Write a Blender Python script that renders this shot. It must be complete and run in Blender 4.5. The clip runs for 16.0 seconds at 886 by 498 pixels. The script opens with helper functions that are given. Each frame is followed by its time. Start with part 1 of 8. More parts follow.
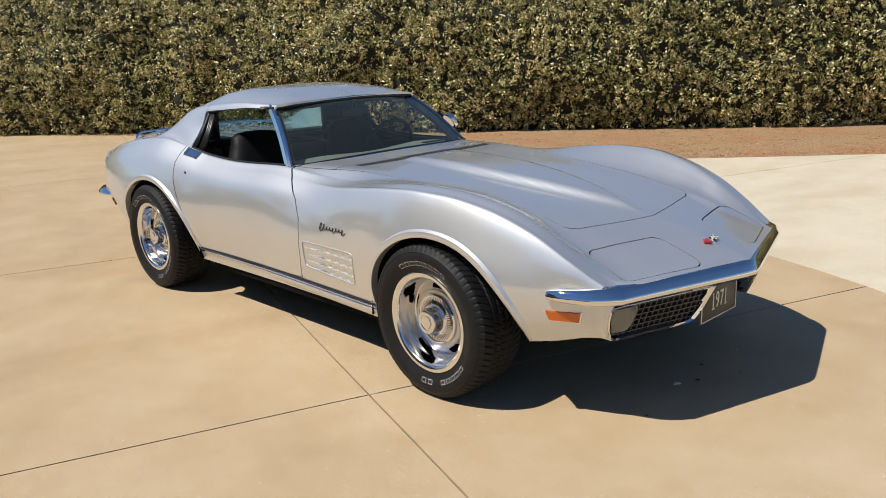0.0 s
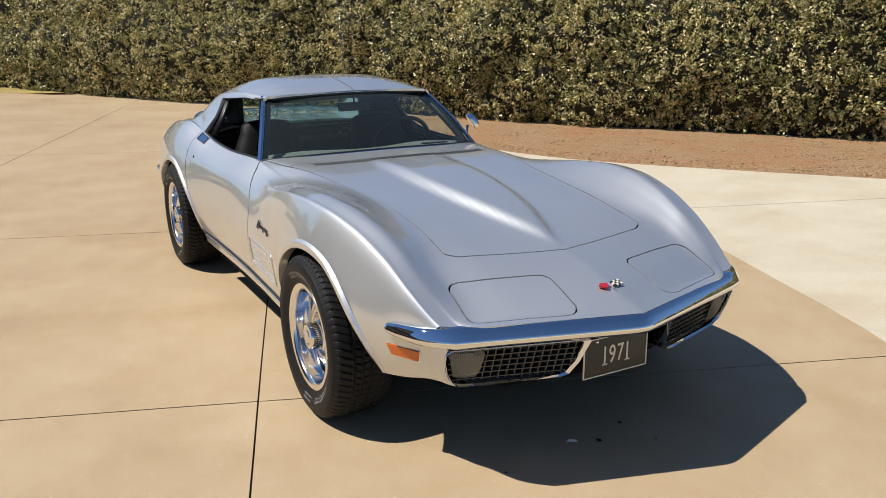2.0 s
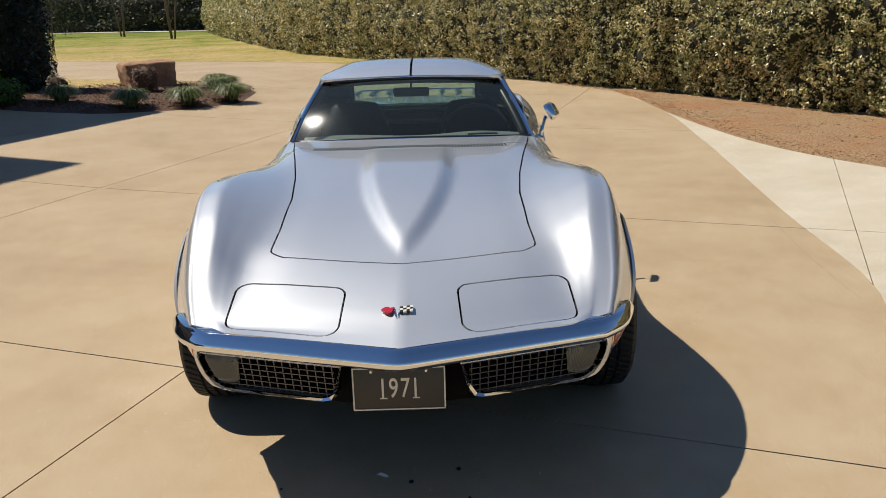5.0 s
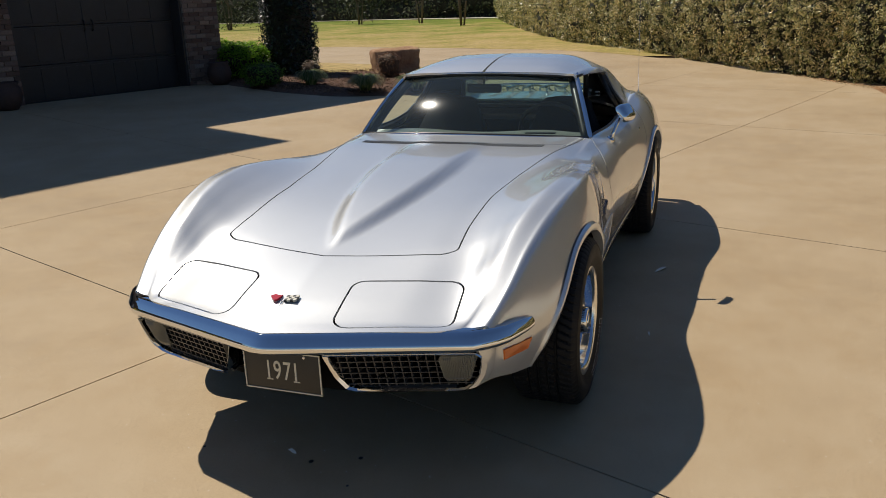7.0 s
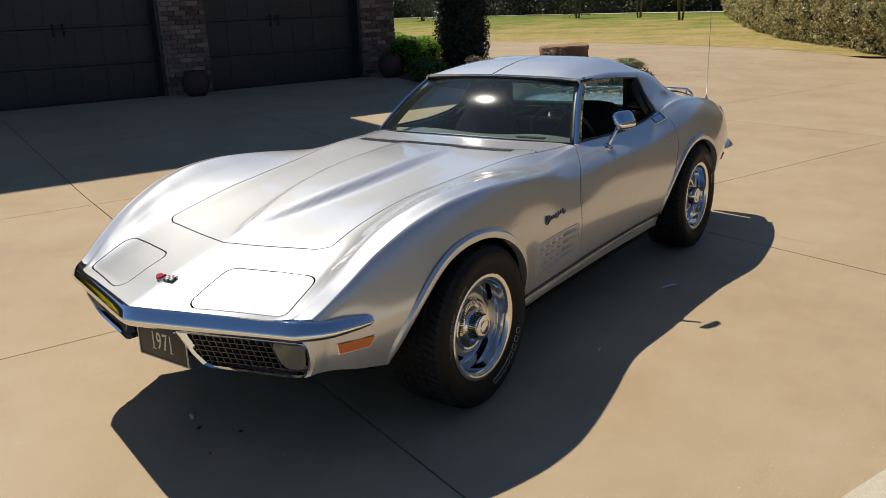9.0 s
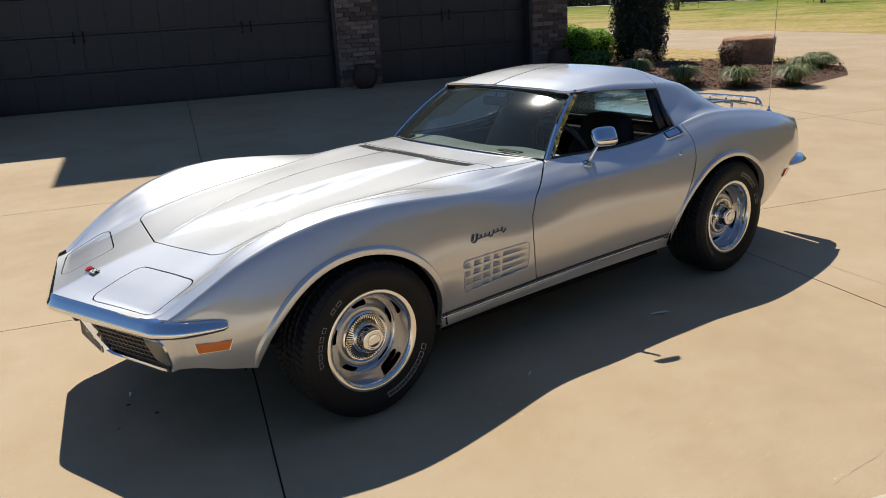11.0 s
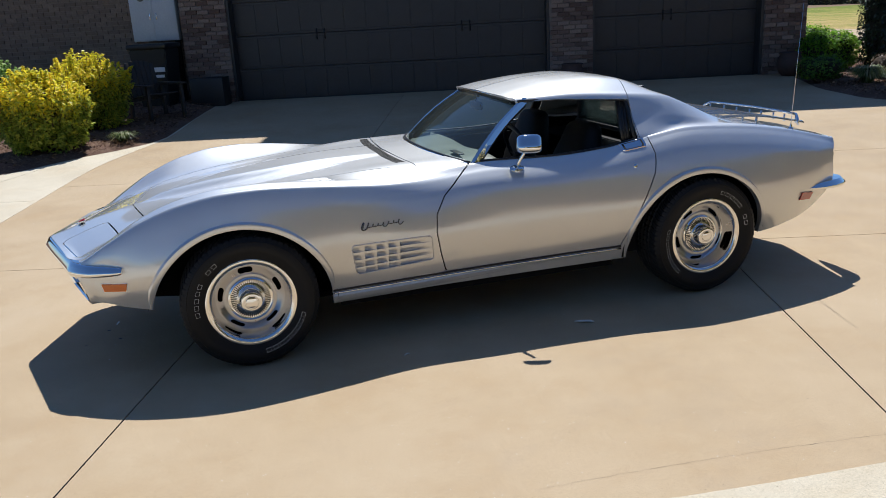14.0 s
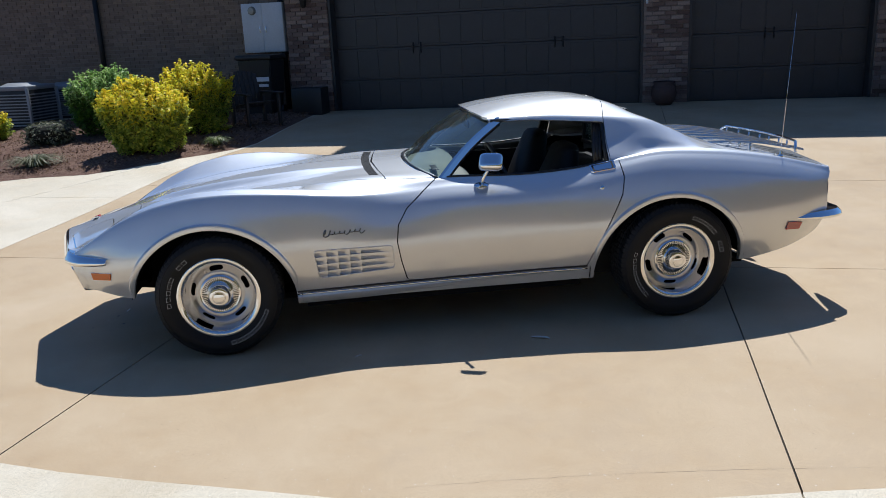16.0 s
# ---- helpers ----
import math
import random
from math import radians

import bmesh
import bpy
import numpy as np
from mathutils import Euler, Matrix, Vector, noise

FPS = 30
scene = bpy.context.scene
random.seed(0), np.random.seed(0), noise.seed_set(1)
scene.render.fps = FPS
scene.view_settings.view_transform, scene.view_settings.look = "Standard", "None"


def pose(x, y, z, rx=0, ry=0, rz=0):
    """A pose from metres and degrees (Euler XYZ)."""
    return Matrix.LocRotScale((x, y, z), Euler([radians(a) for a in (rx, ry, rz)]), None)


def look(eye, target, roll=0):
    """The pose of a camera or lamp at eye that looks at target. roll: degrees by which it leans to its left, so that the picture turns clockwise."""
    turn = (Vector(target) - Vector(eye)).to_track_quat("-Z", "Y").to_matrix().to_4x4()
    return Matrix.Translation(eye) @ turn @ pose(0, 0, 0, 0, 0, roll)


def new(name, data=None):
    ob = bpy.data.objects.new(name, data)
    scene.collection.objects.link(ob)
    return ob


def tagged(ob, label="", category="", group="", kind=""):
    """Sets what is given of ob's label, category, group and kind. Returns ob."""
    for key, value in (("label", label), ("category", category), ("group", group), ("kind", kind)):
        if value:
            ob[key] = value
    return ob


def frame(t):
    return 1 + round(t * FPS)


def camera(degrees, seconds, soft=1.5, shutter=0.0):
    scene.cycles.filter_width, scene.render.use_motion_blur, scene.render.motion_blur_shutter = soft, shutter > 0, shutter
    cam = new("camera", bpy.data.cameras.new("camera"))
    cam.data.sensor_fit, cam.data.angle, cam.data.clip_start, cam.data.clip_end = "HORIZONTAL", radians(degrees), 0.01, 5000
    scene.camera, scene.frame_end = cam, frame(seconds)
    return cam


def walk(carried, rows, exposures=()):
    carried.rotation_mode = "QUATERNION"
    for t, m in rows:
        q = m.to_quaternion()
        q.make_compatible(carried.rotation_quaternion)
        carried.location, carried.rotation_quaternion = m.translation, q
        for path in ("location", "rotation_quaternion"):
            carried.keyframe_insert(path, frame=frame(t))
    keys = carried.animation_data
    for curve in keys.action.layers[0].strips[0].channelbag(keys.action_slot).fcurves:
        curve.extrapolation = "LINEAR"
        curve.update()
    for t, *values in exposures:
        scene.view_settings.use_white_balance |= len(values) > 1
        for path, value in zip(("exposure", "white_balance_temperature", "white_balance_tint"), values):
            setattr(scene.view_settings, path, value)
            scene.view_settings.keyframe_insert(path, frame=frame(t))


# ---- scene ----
cam = camera(57.3, 16.0, soft=0.8)
PATH = [
    (0, (3.567, -2.971, 1.453), (2.172, -1.629, 0.951), -2.3),
    (0.5, (3.7, -2.696, 1.48), (2.23, -1.447, 0.952), -2.1),
    (1, (3.791, -2.39, 1.485), (2.243, -1.241, 0.952), -1.8),
    (1.5, (3.956, -2.12, 1.491), (2.325, -1.089, 0.964), -1.5),
    (2, (4.118, -1.824, 1.507), (2.43, -0.891, 0.975), -0.4),
    (2.5, (4.179, -1.486, 1.499), (2.441, -0.664, 0.95), -0.0),
    (3, (4.266, -1.171, 1.516), (2.464, -0.504, 0.963), -0.2),
    (3.5, (4.374, -0.83, 1.522), (2.513, -0.347, 0.973), -0.2),
    (3.7, (4.38, -0.702, 1.513), (2.503, -0.285, 0.964), -0.4),
    (5.8, (4.324, 0.577, 1.521), (2.428, 0.339, 0.929), -1.9),
    (6, (4.286, 0.687, 1.52), (2.401, 0.38, 0.926), -2.0),
    (6.5, (4.246, 1.02, 1.519), (2.402, 0.518, 0.931), -2.4),
    (7, (4.196, 1.341, 1.538), (2.4, 0.681, 0.954), -2.1),
    (7.5, (4.04, 1.59, 1.519), (2.305, 0.789, 0.929), -2.3),
    (8, (3.946, 1.879, 1.534), (2.276, 0.95, 0.945), -2.5),
    (8.5, (3.883, 2.225, 1.549), (2.277, 1.183, 0.97), -2.3),
    (9, (3.715, 2.452, 1.545), (2.164, 1.329, 0.965), -2.2),
    (9.2, (3.622, 2.527, 1.535), (2.093, 1.374, 0.957), -2.1),
    (11.3, (2.715, 3.577, 1.619), (1.627, 2.003, 1.038), -3.7),
    (11.5, (2.627, 3.689, 1.609), (1.593, 2.078, 1.031), -4.0),
    (12, (2.392, 3.94, 1.618), (1.476, 2.263, 1.029), -3.9),
    (12.5, (2.12, 4.1, 1.605), (1.278, 2.385, 1.016), -3.5),
    (13, (1.868, 4.272, 1.605), (1.11, 2.512, 1.032), -3.5),
    (13.5, (1.6, 4.49, 1.611), (0.957, 2.681, 1.049), -3.2),
    (14, (1.377, 4.606, 1.597), (0.841, 2.761, 1.04), -3.2),
    (14.5, (1.147, 4.736, 1.611), (0.688, 2.869, 1.061), -3.6),
    (15, (0.988, 4.902, 1.614), (0.595, 3.02, 1.063), -3.9),
    (15.5, (0.783, 4.932, 1.602), (0.469, 3.035, 1.054), -3.1),
    (16, (0.555, 4.98, 1.605), (0.326, 3.061, 1.091), -2.6),
]
EXPOSURES = [(0.0, -0.03, 6450, 10), (3.6, -0.03, 6450, 10), (5.8, -0.28, 6700, 10), (7.0, -0.42, 6750, 10), (9.0, -0.32, 6700, 10), (11.5, -0.01, 6450, 10), (12.5, 0.02, 6350, 10), (14.5, 0.03, 5800, 10), (16.0, 0.03, 5650, 10)]
walk(cam, [(t, look(eye, target, roll)) for t, eye, target, roll in PATH], EXPOSURES)

# ---- light ----
SUN_AZ = math.atan2(-0.60, -0.235)      # towards the sun, from the car
SUN_EL = radians(57.2)
world = bpy.data.worlds.new("world")
scene.world = world
world.use_nodes = True
_nt = world.node_tree
_sky = _nt.nodes.new("ShaderNodeTexSky")
_sky.sky_type = "NISHITA"
_sky.sun_disc = False
_sky.sun_elevation = SUN_EL
_sky.sun_rotation = math.pi / 2 - SUN_AZ
_sky.air_density = 1.0
_sky.dust_density = 0.0
_sky.ozone_density = 2.5
_bg = _nt.nodes["Background"]
_bg.inputs["Strength"].default_value = 0.074
_deep = _nt.nodes.new("ShaderNodeMix")
_deep.data_type, _deep.blend_type = "RGBA", "MULTIPLY"
_deep.inputs[0].default_value = 1.0
_deep.inputs[7].default_value = (0.83, 0.99, 1.20, 1)      # a deep clear blue sky
_nt.links.new(_sky.outputs["Color"], _deep.inputs[6])
_nt.links.new(_deep.outputs[2], _bg.inputs["Color"])
sun = new("sun", bpy.data.lights.new("sun", "SUN"))
sun.data.energy = 5.15
sun.data.angle = radians(0.55)
sun.data.color = (1.0, 0.95, 0.86)
sun.matrix_world = look((-4.7, -12.0, 20.0), (0, 0, 0))
scene.view_settings.exposure = 0.0


# ---- tools ----
def mesh_object(name, V, F, material, parent=None, label="", smooth=True):
    me = bpy.data.meshes.new(name)
    me.from_pydata([tuple(map(float, v)) for v in V], [], [tuple(map(int, f)) for f in F])
    me.materials.append(material)
    if smooth:
        me.polygons.foreach_set("use_smooth", [True] * len(me.polygons))
    me.update()
    ob = new(name, me)
    ob.parent = parent
    if label:
        tagged(ob, label)
    return ob


def part(name, bm, material, parent, label="", smooth=True, angle=35):
    """A bmesh as one mesh object under a thing or a part; edges sharper than angle stay crisp."""
    if smooth:
        for f in bm.faces:
            f.smooth = True
        lim = radians(angle)
        for e in bm.edges:
            if len(e.link_faces) == 2 and e.calc_face_angle(0) > lim:
                e.smooth = False
    me = bpy.data.meshes.new(name)
    bm.to_mesh(me)
    bm.free()
    me.materials.append(material)
    ob = new(name, me)
    ob.parent = parent
    if label:
        tagged(ob, label)
    return ob


def thing(name, at, label, category, group="", turn=0.0):
    e = new(name)
    e.empty_display_size = 0.1
    e.matrix_basis = pose(*at, 0, 0, turn)
    return tagged(e, label, category, group)


def box(bm, a, b, bevel=0.0, m=None):
    """A box from corner a to corner b, its edges rounded by bevel."""
    c = [(p + q) / 2 for p, q in zip(a, b)]
    d = [abs(q - p) for p, q in zip(a, b)]
    r = bmesh.ops.create_cube(bm, size=1, matrix=Matrix.LocRotScale(c, None, d))
    vs = r["verts"]
    if bevel:
        es = list({e for v in vs for e in v.link_edges})
        g = bmesh.ops.bevel(bm, geom=es, offset=bevel, segments=2, affect="EDGES", profile=0.5)
        vs = list({v for f in g["faces"] for v in f.verts} | {v for v in vs if v.is_valid})
    if m is not None:
        bmesh.ops.transform(bm, matrix=m, verts=[v for v in vs if v.is_valid])
    return vs


def tube(bm, pts, r, n=8, caps=True):
    """A round bar along points; r is one radius or one a point."""
    pts = [Vector(p) for p in pts]
    rs = r if isinstance(r, (list, tuple)) else [r] * len(pts)
    rings = []
    up = Vector((0.31, 0.17, 0.94))
    for i, p in enumerate(pts):
        d = (pts[min(i + 1, len(pts) - 1)] - pts[max(i - 1, 0)]).normalized()
        a = d.cross(up)
        if a.length < 0.05:
            a = d.cross(Vector((1, 0, 0)))
        a.normalize()
        b = d.cross(a)
        rings.append([bm.verts.new(p + (a * math.cos(t) + b * math.sin(t)) * rs[i]) for t in (2 * math.pi * k / n for k in range(n))])
    for q, w in zip(rings, rings[1:]):
        for k in range(n):
            bm.faces.new((q[k], q[(k + 1) % n], w[(k + 1) % n], w[k]))
    if caps:
        bm.faces.new(rings[0][::-1])
        bm.faces.new(rings[-1])


def lathe(bm, prof, n=48, m=None, closed=False):
    """Turns a profile of (radius, height) round the z axis."""
    rings = []
    for r, z in prof:
        rings.append([bm.verts.new((r * math.cos(2 * math.pi * k / n), r * math.sin(2 * math.pi * k / n), z)) for k in range(n)])
    if closed:
        rings.append(rings[0])
    for q, w in zip(rings, rings[1:]):
        for k in range(n):
            bm.faces.new((q[k], q[(k + 1) % n], w[(k + 1) % n], w[k]))
    if m is not None:
        bmesh.ops.transform(bm, matrix=m, verts=list({v for r in rings for v in r}))
    return rings


def keyed(*keys):
    """A smooth curve through (place, value) keys with no overshoot."""
    xs = np.array([k[0] for k in keys], float)
    ys = np.array([k[1] for k in keys], float)
    o = np.argsort(xs)
    xs, ys = xs[o], ys[o]
    h = np.diff(xs)
    d = np.diff(ys) / h
    m = np.zeros_like(xs)
    m[0], m[-1] = d[0], d[-1]
    for i in range(1, len(xs) - 1):
        if d[i - 1] * d[i] > 0:
            w1, w2 = 2 * h[i] + h[i - 1], h[i] + 2 * h[i - 1]
            m[i] = (w1 + w2) / (w1 / d[i - 1] + w2 / d[i])

    def f(x):
        x = np.clip(np.asarray(x, float), xs[0], xs[-1])
        i = np.clip(np.searchsorted(xs, x) - 1, 0, len(h) - 1)
        t = (x - xs[i]) / h[i]
        return ((1 + 2 * t) * (1 - t) ** 2 * ys[i] + t * (1 - t) ** 2 * h[i] * m[i]
                + t * t * (3 - 2 * t) * ys[i + 1] + t * t * (t - 1) * h[i] * m[i + 1])
    return f


def smooth(a, b, x):
    t = np.clip((np.asarray(x, float) - a) / (b - a), 0, 1)
    return t * t * (3 - 2 * t)


def poly_sdf(px, py, poly, radius=0.0):
    """Signed distance to a polygon with rounded corners (negative inside)."""
    px, py = np.asarray(px, float), np.asarray(py, float)
    if radius:
        c = np.mean(poly, axis=0)
        n = len(poly)
        inner = []
        area = sum(poly[i][0] * poly[(i + 1) % n][1] - poly[(i + 1) % n][0] * poly[i][1] for i in range(n))
        sgn = 1 if area > 0 else -1
        for i in range(n):
            a, b, d = (np.array(poly[j % n], float) for j in (i - 1, i, i + 1))
            e1, e2 = (b - a) / np.linalg.norm(b - a), (d - b) / np.linalg.norm(d - b)
            n1, n2 = sgn * np.array((-e1[1], e1[0])), sgn * np.array((-e2[1], e2[0]))
            k = 1 + n1 @ n2
            inner.append(b + (n1 + n2) * radius / k)
        poly = inner
    d = np.full(px.shape, 1e9)
    inside = np.zeros(px.shape, bool)
    n = len(poly)
    for i in range(n):
        (ax, ay), (bx, by) = poly[i], poly[(i + 1) % n]
        ex, ey = bx - ax, by - ay
        t = np.clip(((px - ax) * ex + (py - ay) * ey) / (ex * ex + ey * ey), 0, 1)
        d = np.minimum(d, np.hypot(px - ax - t * ex, py - ay - t * ey))
        c = ((ay > py) != (by > py)) & (px < (bx - ax) * (py - ay) / (by - ay + 1e-12) + ax)
        inside ^= c
    return np.where(inside, -d, d) - radius


class Skin:
    """Vertices shared by panels that are cut out of one surface."""

    def __init__(self, V):
        self.V = [np.array(v, float) for v in V]

    def array(self):
        return np.array(self.V)

    def cut(self, F, fn):
        """Cuts the faces F along fn(x, y, z) = 0: those inside (below 0) and those outside."""
        A = self.array()
        val = fn(A[:, 0], A[:, 1], A[:, 2])
        made, neg, pos = {}, [], []
        for f in F:
            s = [val[i] for i in f]
            if max(s) <= 0:
                neg.append(f)
            elif min(s) >= 0:
                pos.append(f)
            else:
                a, b = [], []
                for k, i in enumerate(f):
                    j = f[(k + 1) % len(f)]
                    si, sj = val[i], val[j]
                    if si <= 0:
                        a.append(i)
                    if si >= 0:
                        b.append(i)
                    if si * sj < 0:
                        key = (min(i, j), max(i, j))
                        if key not in made:
                            t = si / (si - sj)
                            self.V.append(self.V[i] * (1 - t) + self.V[j] * t)
                            made[key] = len(self.V) - 1
                        a.append(made[key])
                        b.append(made[key])
                if len(a) > 2:
                    neg.append(tuple(a))
                if len(b) > 2:
                    pos.append(tuple(b))
        return neg, pos

    def panel(self, name, F, material, parent, label="", depth=0.012, drop=None):
        """A panel of the faces F, its free edges turned inwards by depth."""
        bm = bmesh.new()
        ids = {}
        for f in F:
            for i in f:
                if i not in ids:
                    ids[i] = bm.verts.new(self.V[i])
        for f in F:
            try:
                bm.faces.new([ids[i] for i in f])
            except ValueError:
                pass
        bmesh.ops.remove_doubles(bm, verts=bm.verts, dist=0.0004)
        bmesh.ops.dissolve_degenerate(bm, edges=bm.edges, dist=0.0003)
        bm.normal_update()
        if depth:
            rim = [e for e in bm.edges if len(e.link_faces) == 1]
            for e in rim:
                e.smooth = False
            nv = {v: v.normal.copy() for e in rim for v in e.verts}
            top = {v: bm.verts.new(v.co) for v in nv}
            low = {v: bm.verts.new(v.co - n * depth if drop is None else v.co + Vector(drop)) for v, n in nv.items()}
            for e in rim:
                l = e.link_loops[0]
                a, b = l.vert, l.link_loop_next.vert
                try:
                    bm.faces.new((top[b], top[a], low[a], low[b]))
                except ValueError:
                    pass
        for f in bm.faces:
            f.smooth = True
        me = bpy.data.meshes.new(name)
        bm.to_mesh(me)
        bm.free()
        me.materials.append(material)
        ob = new(name, me)
        ob.parent = parent
        if label:
            tagged(ob, label)
        return ob


# ---- materials ----
class Nodes:
    def __init__(self, name):
        self.mat = bpy.data.materials.new(name)
        self.mat.use_nodes = True
        self.nt = self.mat.node_tree
        self.b = self.nt.nodes["Principled BSDF"]
        self.co = self.nt.nodes.new("ShaderNodeTexCoord")

    def n(self, kind, **props):
        x = self.nt.nodes.new(kind)
        for k, v in props.items():
            x.inputs[k.replace("_", " ")].default_value = v
        return x

    def link(self, a, b):
        self.nt.links.new(a, b)

    def noise(self, scale, detail=4, rough=0.6, space="Object", stretch=None):
        t = self.n("ShaderNodeTexNoise", Scale=scale, Detail=detail, Roughness=rough)
        src = self.co.outputs[space]
        if stretch:
            mp = self.n("ShaderNodeMapping")
            mp.inputs["Scale"].default_value = stretch
            self.link(src, mp.inputs["Vector"])
            src = mp.outputs["Vector"]
        self.link(src, t.inputs["Vector"])
        return t.outputs["Fac"]

    def ramp(self, fac, stops):
        r = self.nt.nodes.new("ShaderNodeValToRGB")
        e = r.color_ramp.elements
        while len(e) < len(stops):
            e.new(0.5)
        for el, (p, c) in zip(e, stops):
            el.position = p
            el.color = (*c, 1) if len(c) == 3 else c
        self.link(fac, r.inputs["Fac"])
        return r.outputs["Color"]

    def mix(self, fac, a, b, mode="MIX"):
        m = self.nt.nodes.new("ShaderNodeMix")
        m.data_type = "RGBA"
        m.blend_type = mode
        for sock, v in ((m.inputs[0], fac), (m.inputs[6], a), (m.inputs[7], b)):
            if hasattr(v, "is_output"):
                self.link(v, sock)
            else:
                sock.default_value = v if not isinstance(v, tuple) else (*v, 1)[:4]
        return m.outputs[2]

    def math(self, op, a, b=0.0):
        m = self.nt.nodes.new("ShaderNodeMath")
        m.operation = op
        for sock, v in zip(m.inputs, (a, b)):
            if hasattr(v, "is_output"):
                self.link(v, sock)
            else:
                sock.default_value = v
        return m.outputs[0]

    def bump(self, height, strength=0.3, dist=0.01, normal=None):
        b = self.n("ShaderNodeBump", Strength=strength, Distance=dist)
        self.link(height, b.inputs["Height"])
        if normal is not None:
            self.link(normal, b.inputs["Normal"])
        return b.outputs["Normal"]

    def done(self, color=None, rough=None, metal=0.0, normal=None, spec=None, coat=0.0, coat_rough=0.03, sheen=0.0):
        for sock, v in (("Base Color", color), ("Roughness", rough), ("Normal", normal)):
            if v is None:
                continue
            if hasattr(v, "is_output"):
                self.link(v, self.b.inputs[sock])
            else:
                self.b.inputs[sock].default_value = (*v, 1) if isinstance(v, tuple) else v
        self.b.inputs["Metallic"].default_value = metal
        if spec is not None:
            self.b.inputs["Specular IOR Level"].default_value = spec
        self.b.inputs["Coat Weight"].default_value = coat
        self.b.inputs["Coat Roughness"].default_value = coat_rough
        self.b.inputs["Sheen Weight"].default_value = sheen
        return self.mat


def simple(name, color, rough, metal=0.0, grain=120, amount=0.12, bump=0.0, coat=0.0, spec=None):
    """A plain surface with faint mottling at two scales."""
    k = Nodes(name)
    a = k.noise(grain, 3)
    b = k.noise(grain / 12, 3)
    f = k.math("ADD", k.math("MULTIPLY", a, 0.5), k.math("MULTIPLY", b, 0.5))
    lo = tuple(c * (1 - amount) for c in color)
    hi = tuple(min(1, c * (1 + amount)) for c in color)
    col = k.ramp(f, [(0.3, lo), (0.7, hi)])
    r = k.math("ADD", k.math("MULTIPLY", b, 0.16 * min(1, rough * 3)), rough - 0.08 * min(1, rough * 3))
    return k.done(col, r, metal, k.bump(a, bump, 0.002) if bump else None, spec, coat)


def silver_paint():
    """Silver metallic paint: fine flake under clear lacquer, with faint orange peel."""
    k = Nodes("silver_paint")
    vo = k.n("ShaderNodeTexVoronoi", Scale=900.0)
    k.link(k.co.outputs["Object"], vo.inputs["Vector"])
    fl = k.math("MULTIPLY", vo.outputs["Color"], 1.0)
    big = k.noise(3.0, 3)
    col = k.ramp(k.math("ADD", k.math("MULTIPLY", fl, 0.5), k.math("MULTIPLY", big, 0.5)),
                 [(0.2, (0.62, 0.63, 0.635)), (0.8, (0.70, 0.71, 0.715))])
    r = k.math("ADD", k.math("MULTIPLY", fl, 0.05), 0.2)
    peel = k.bump(k.noise(160, 2), 0.02, 0.001)
    m = k.done(col, r, 1.0, None, None, 1.0, 0.02)
    k.link(peel, k.b.inputs["Coat Normal"])
    k.b.inputs["Coat IOR"].default_value = 1.65
    # flakes that lie askew spread the light far wider
    wide = k.n("ShaderNodeBsdfPrincipled", Metallic=0.62, Roughness=0.58)
    wide.inputs["Coat Weight"].default_value = 1.0
    wide.inputs["Coat Roughness"].default_value = 0.02
    wide.inputs["Coat IOR"].default_value = 1.65
    k.link(peel, wide.inputs["Coat Normal"])
    k.link(col, wide.inputs["Base Color"])
    ms = k.n("ShaderNodeMixShader", Fac=0.62)
    k.link(k.b.outputs[0], ms.inputs[1])
    k.link(wide.outputs[0], ms.inputs[2])
    k.link(ms.outputs[0], k.nt.nodes["Material Output"].inputs["Surface"])
    return m


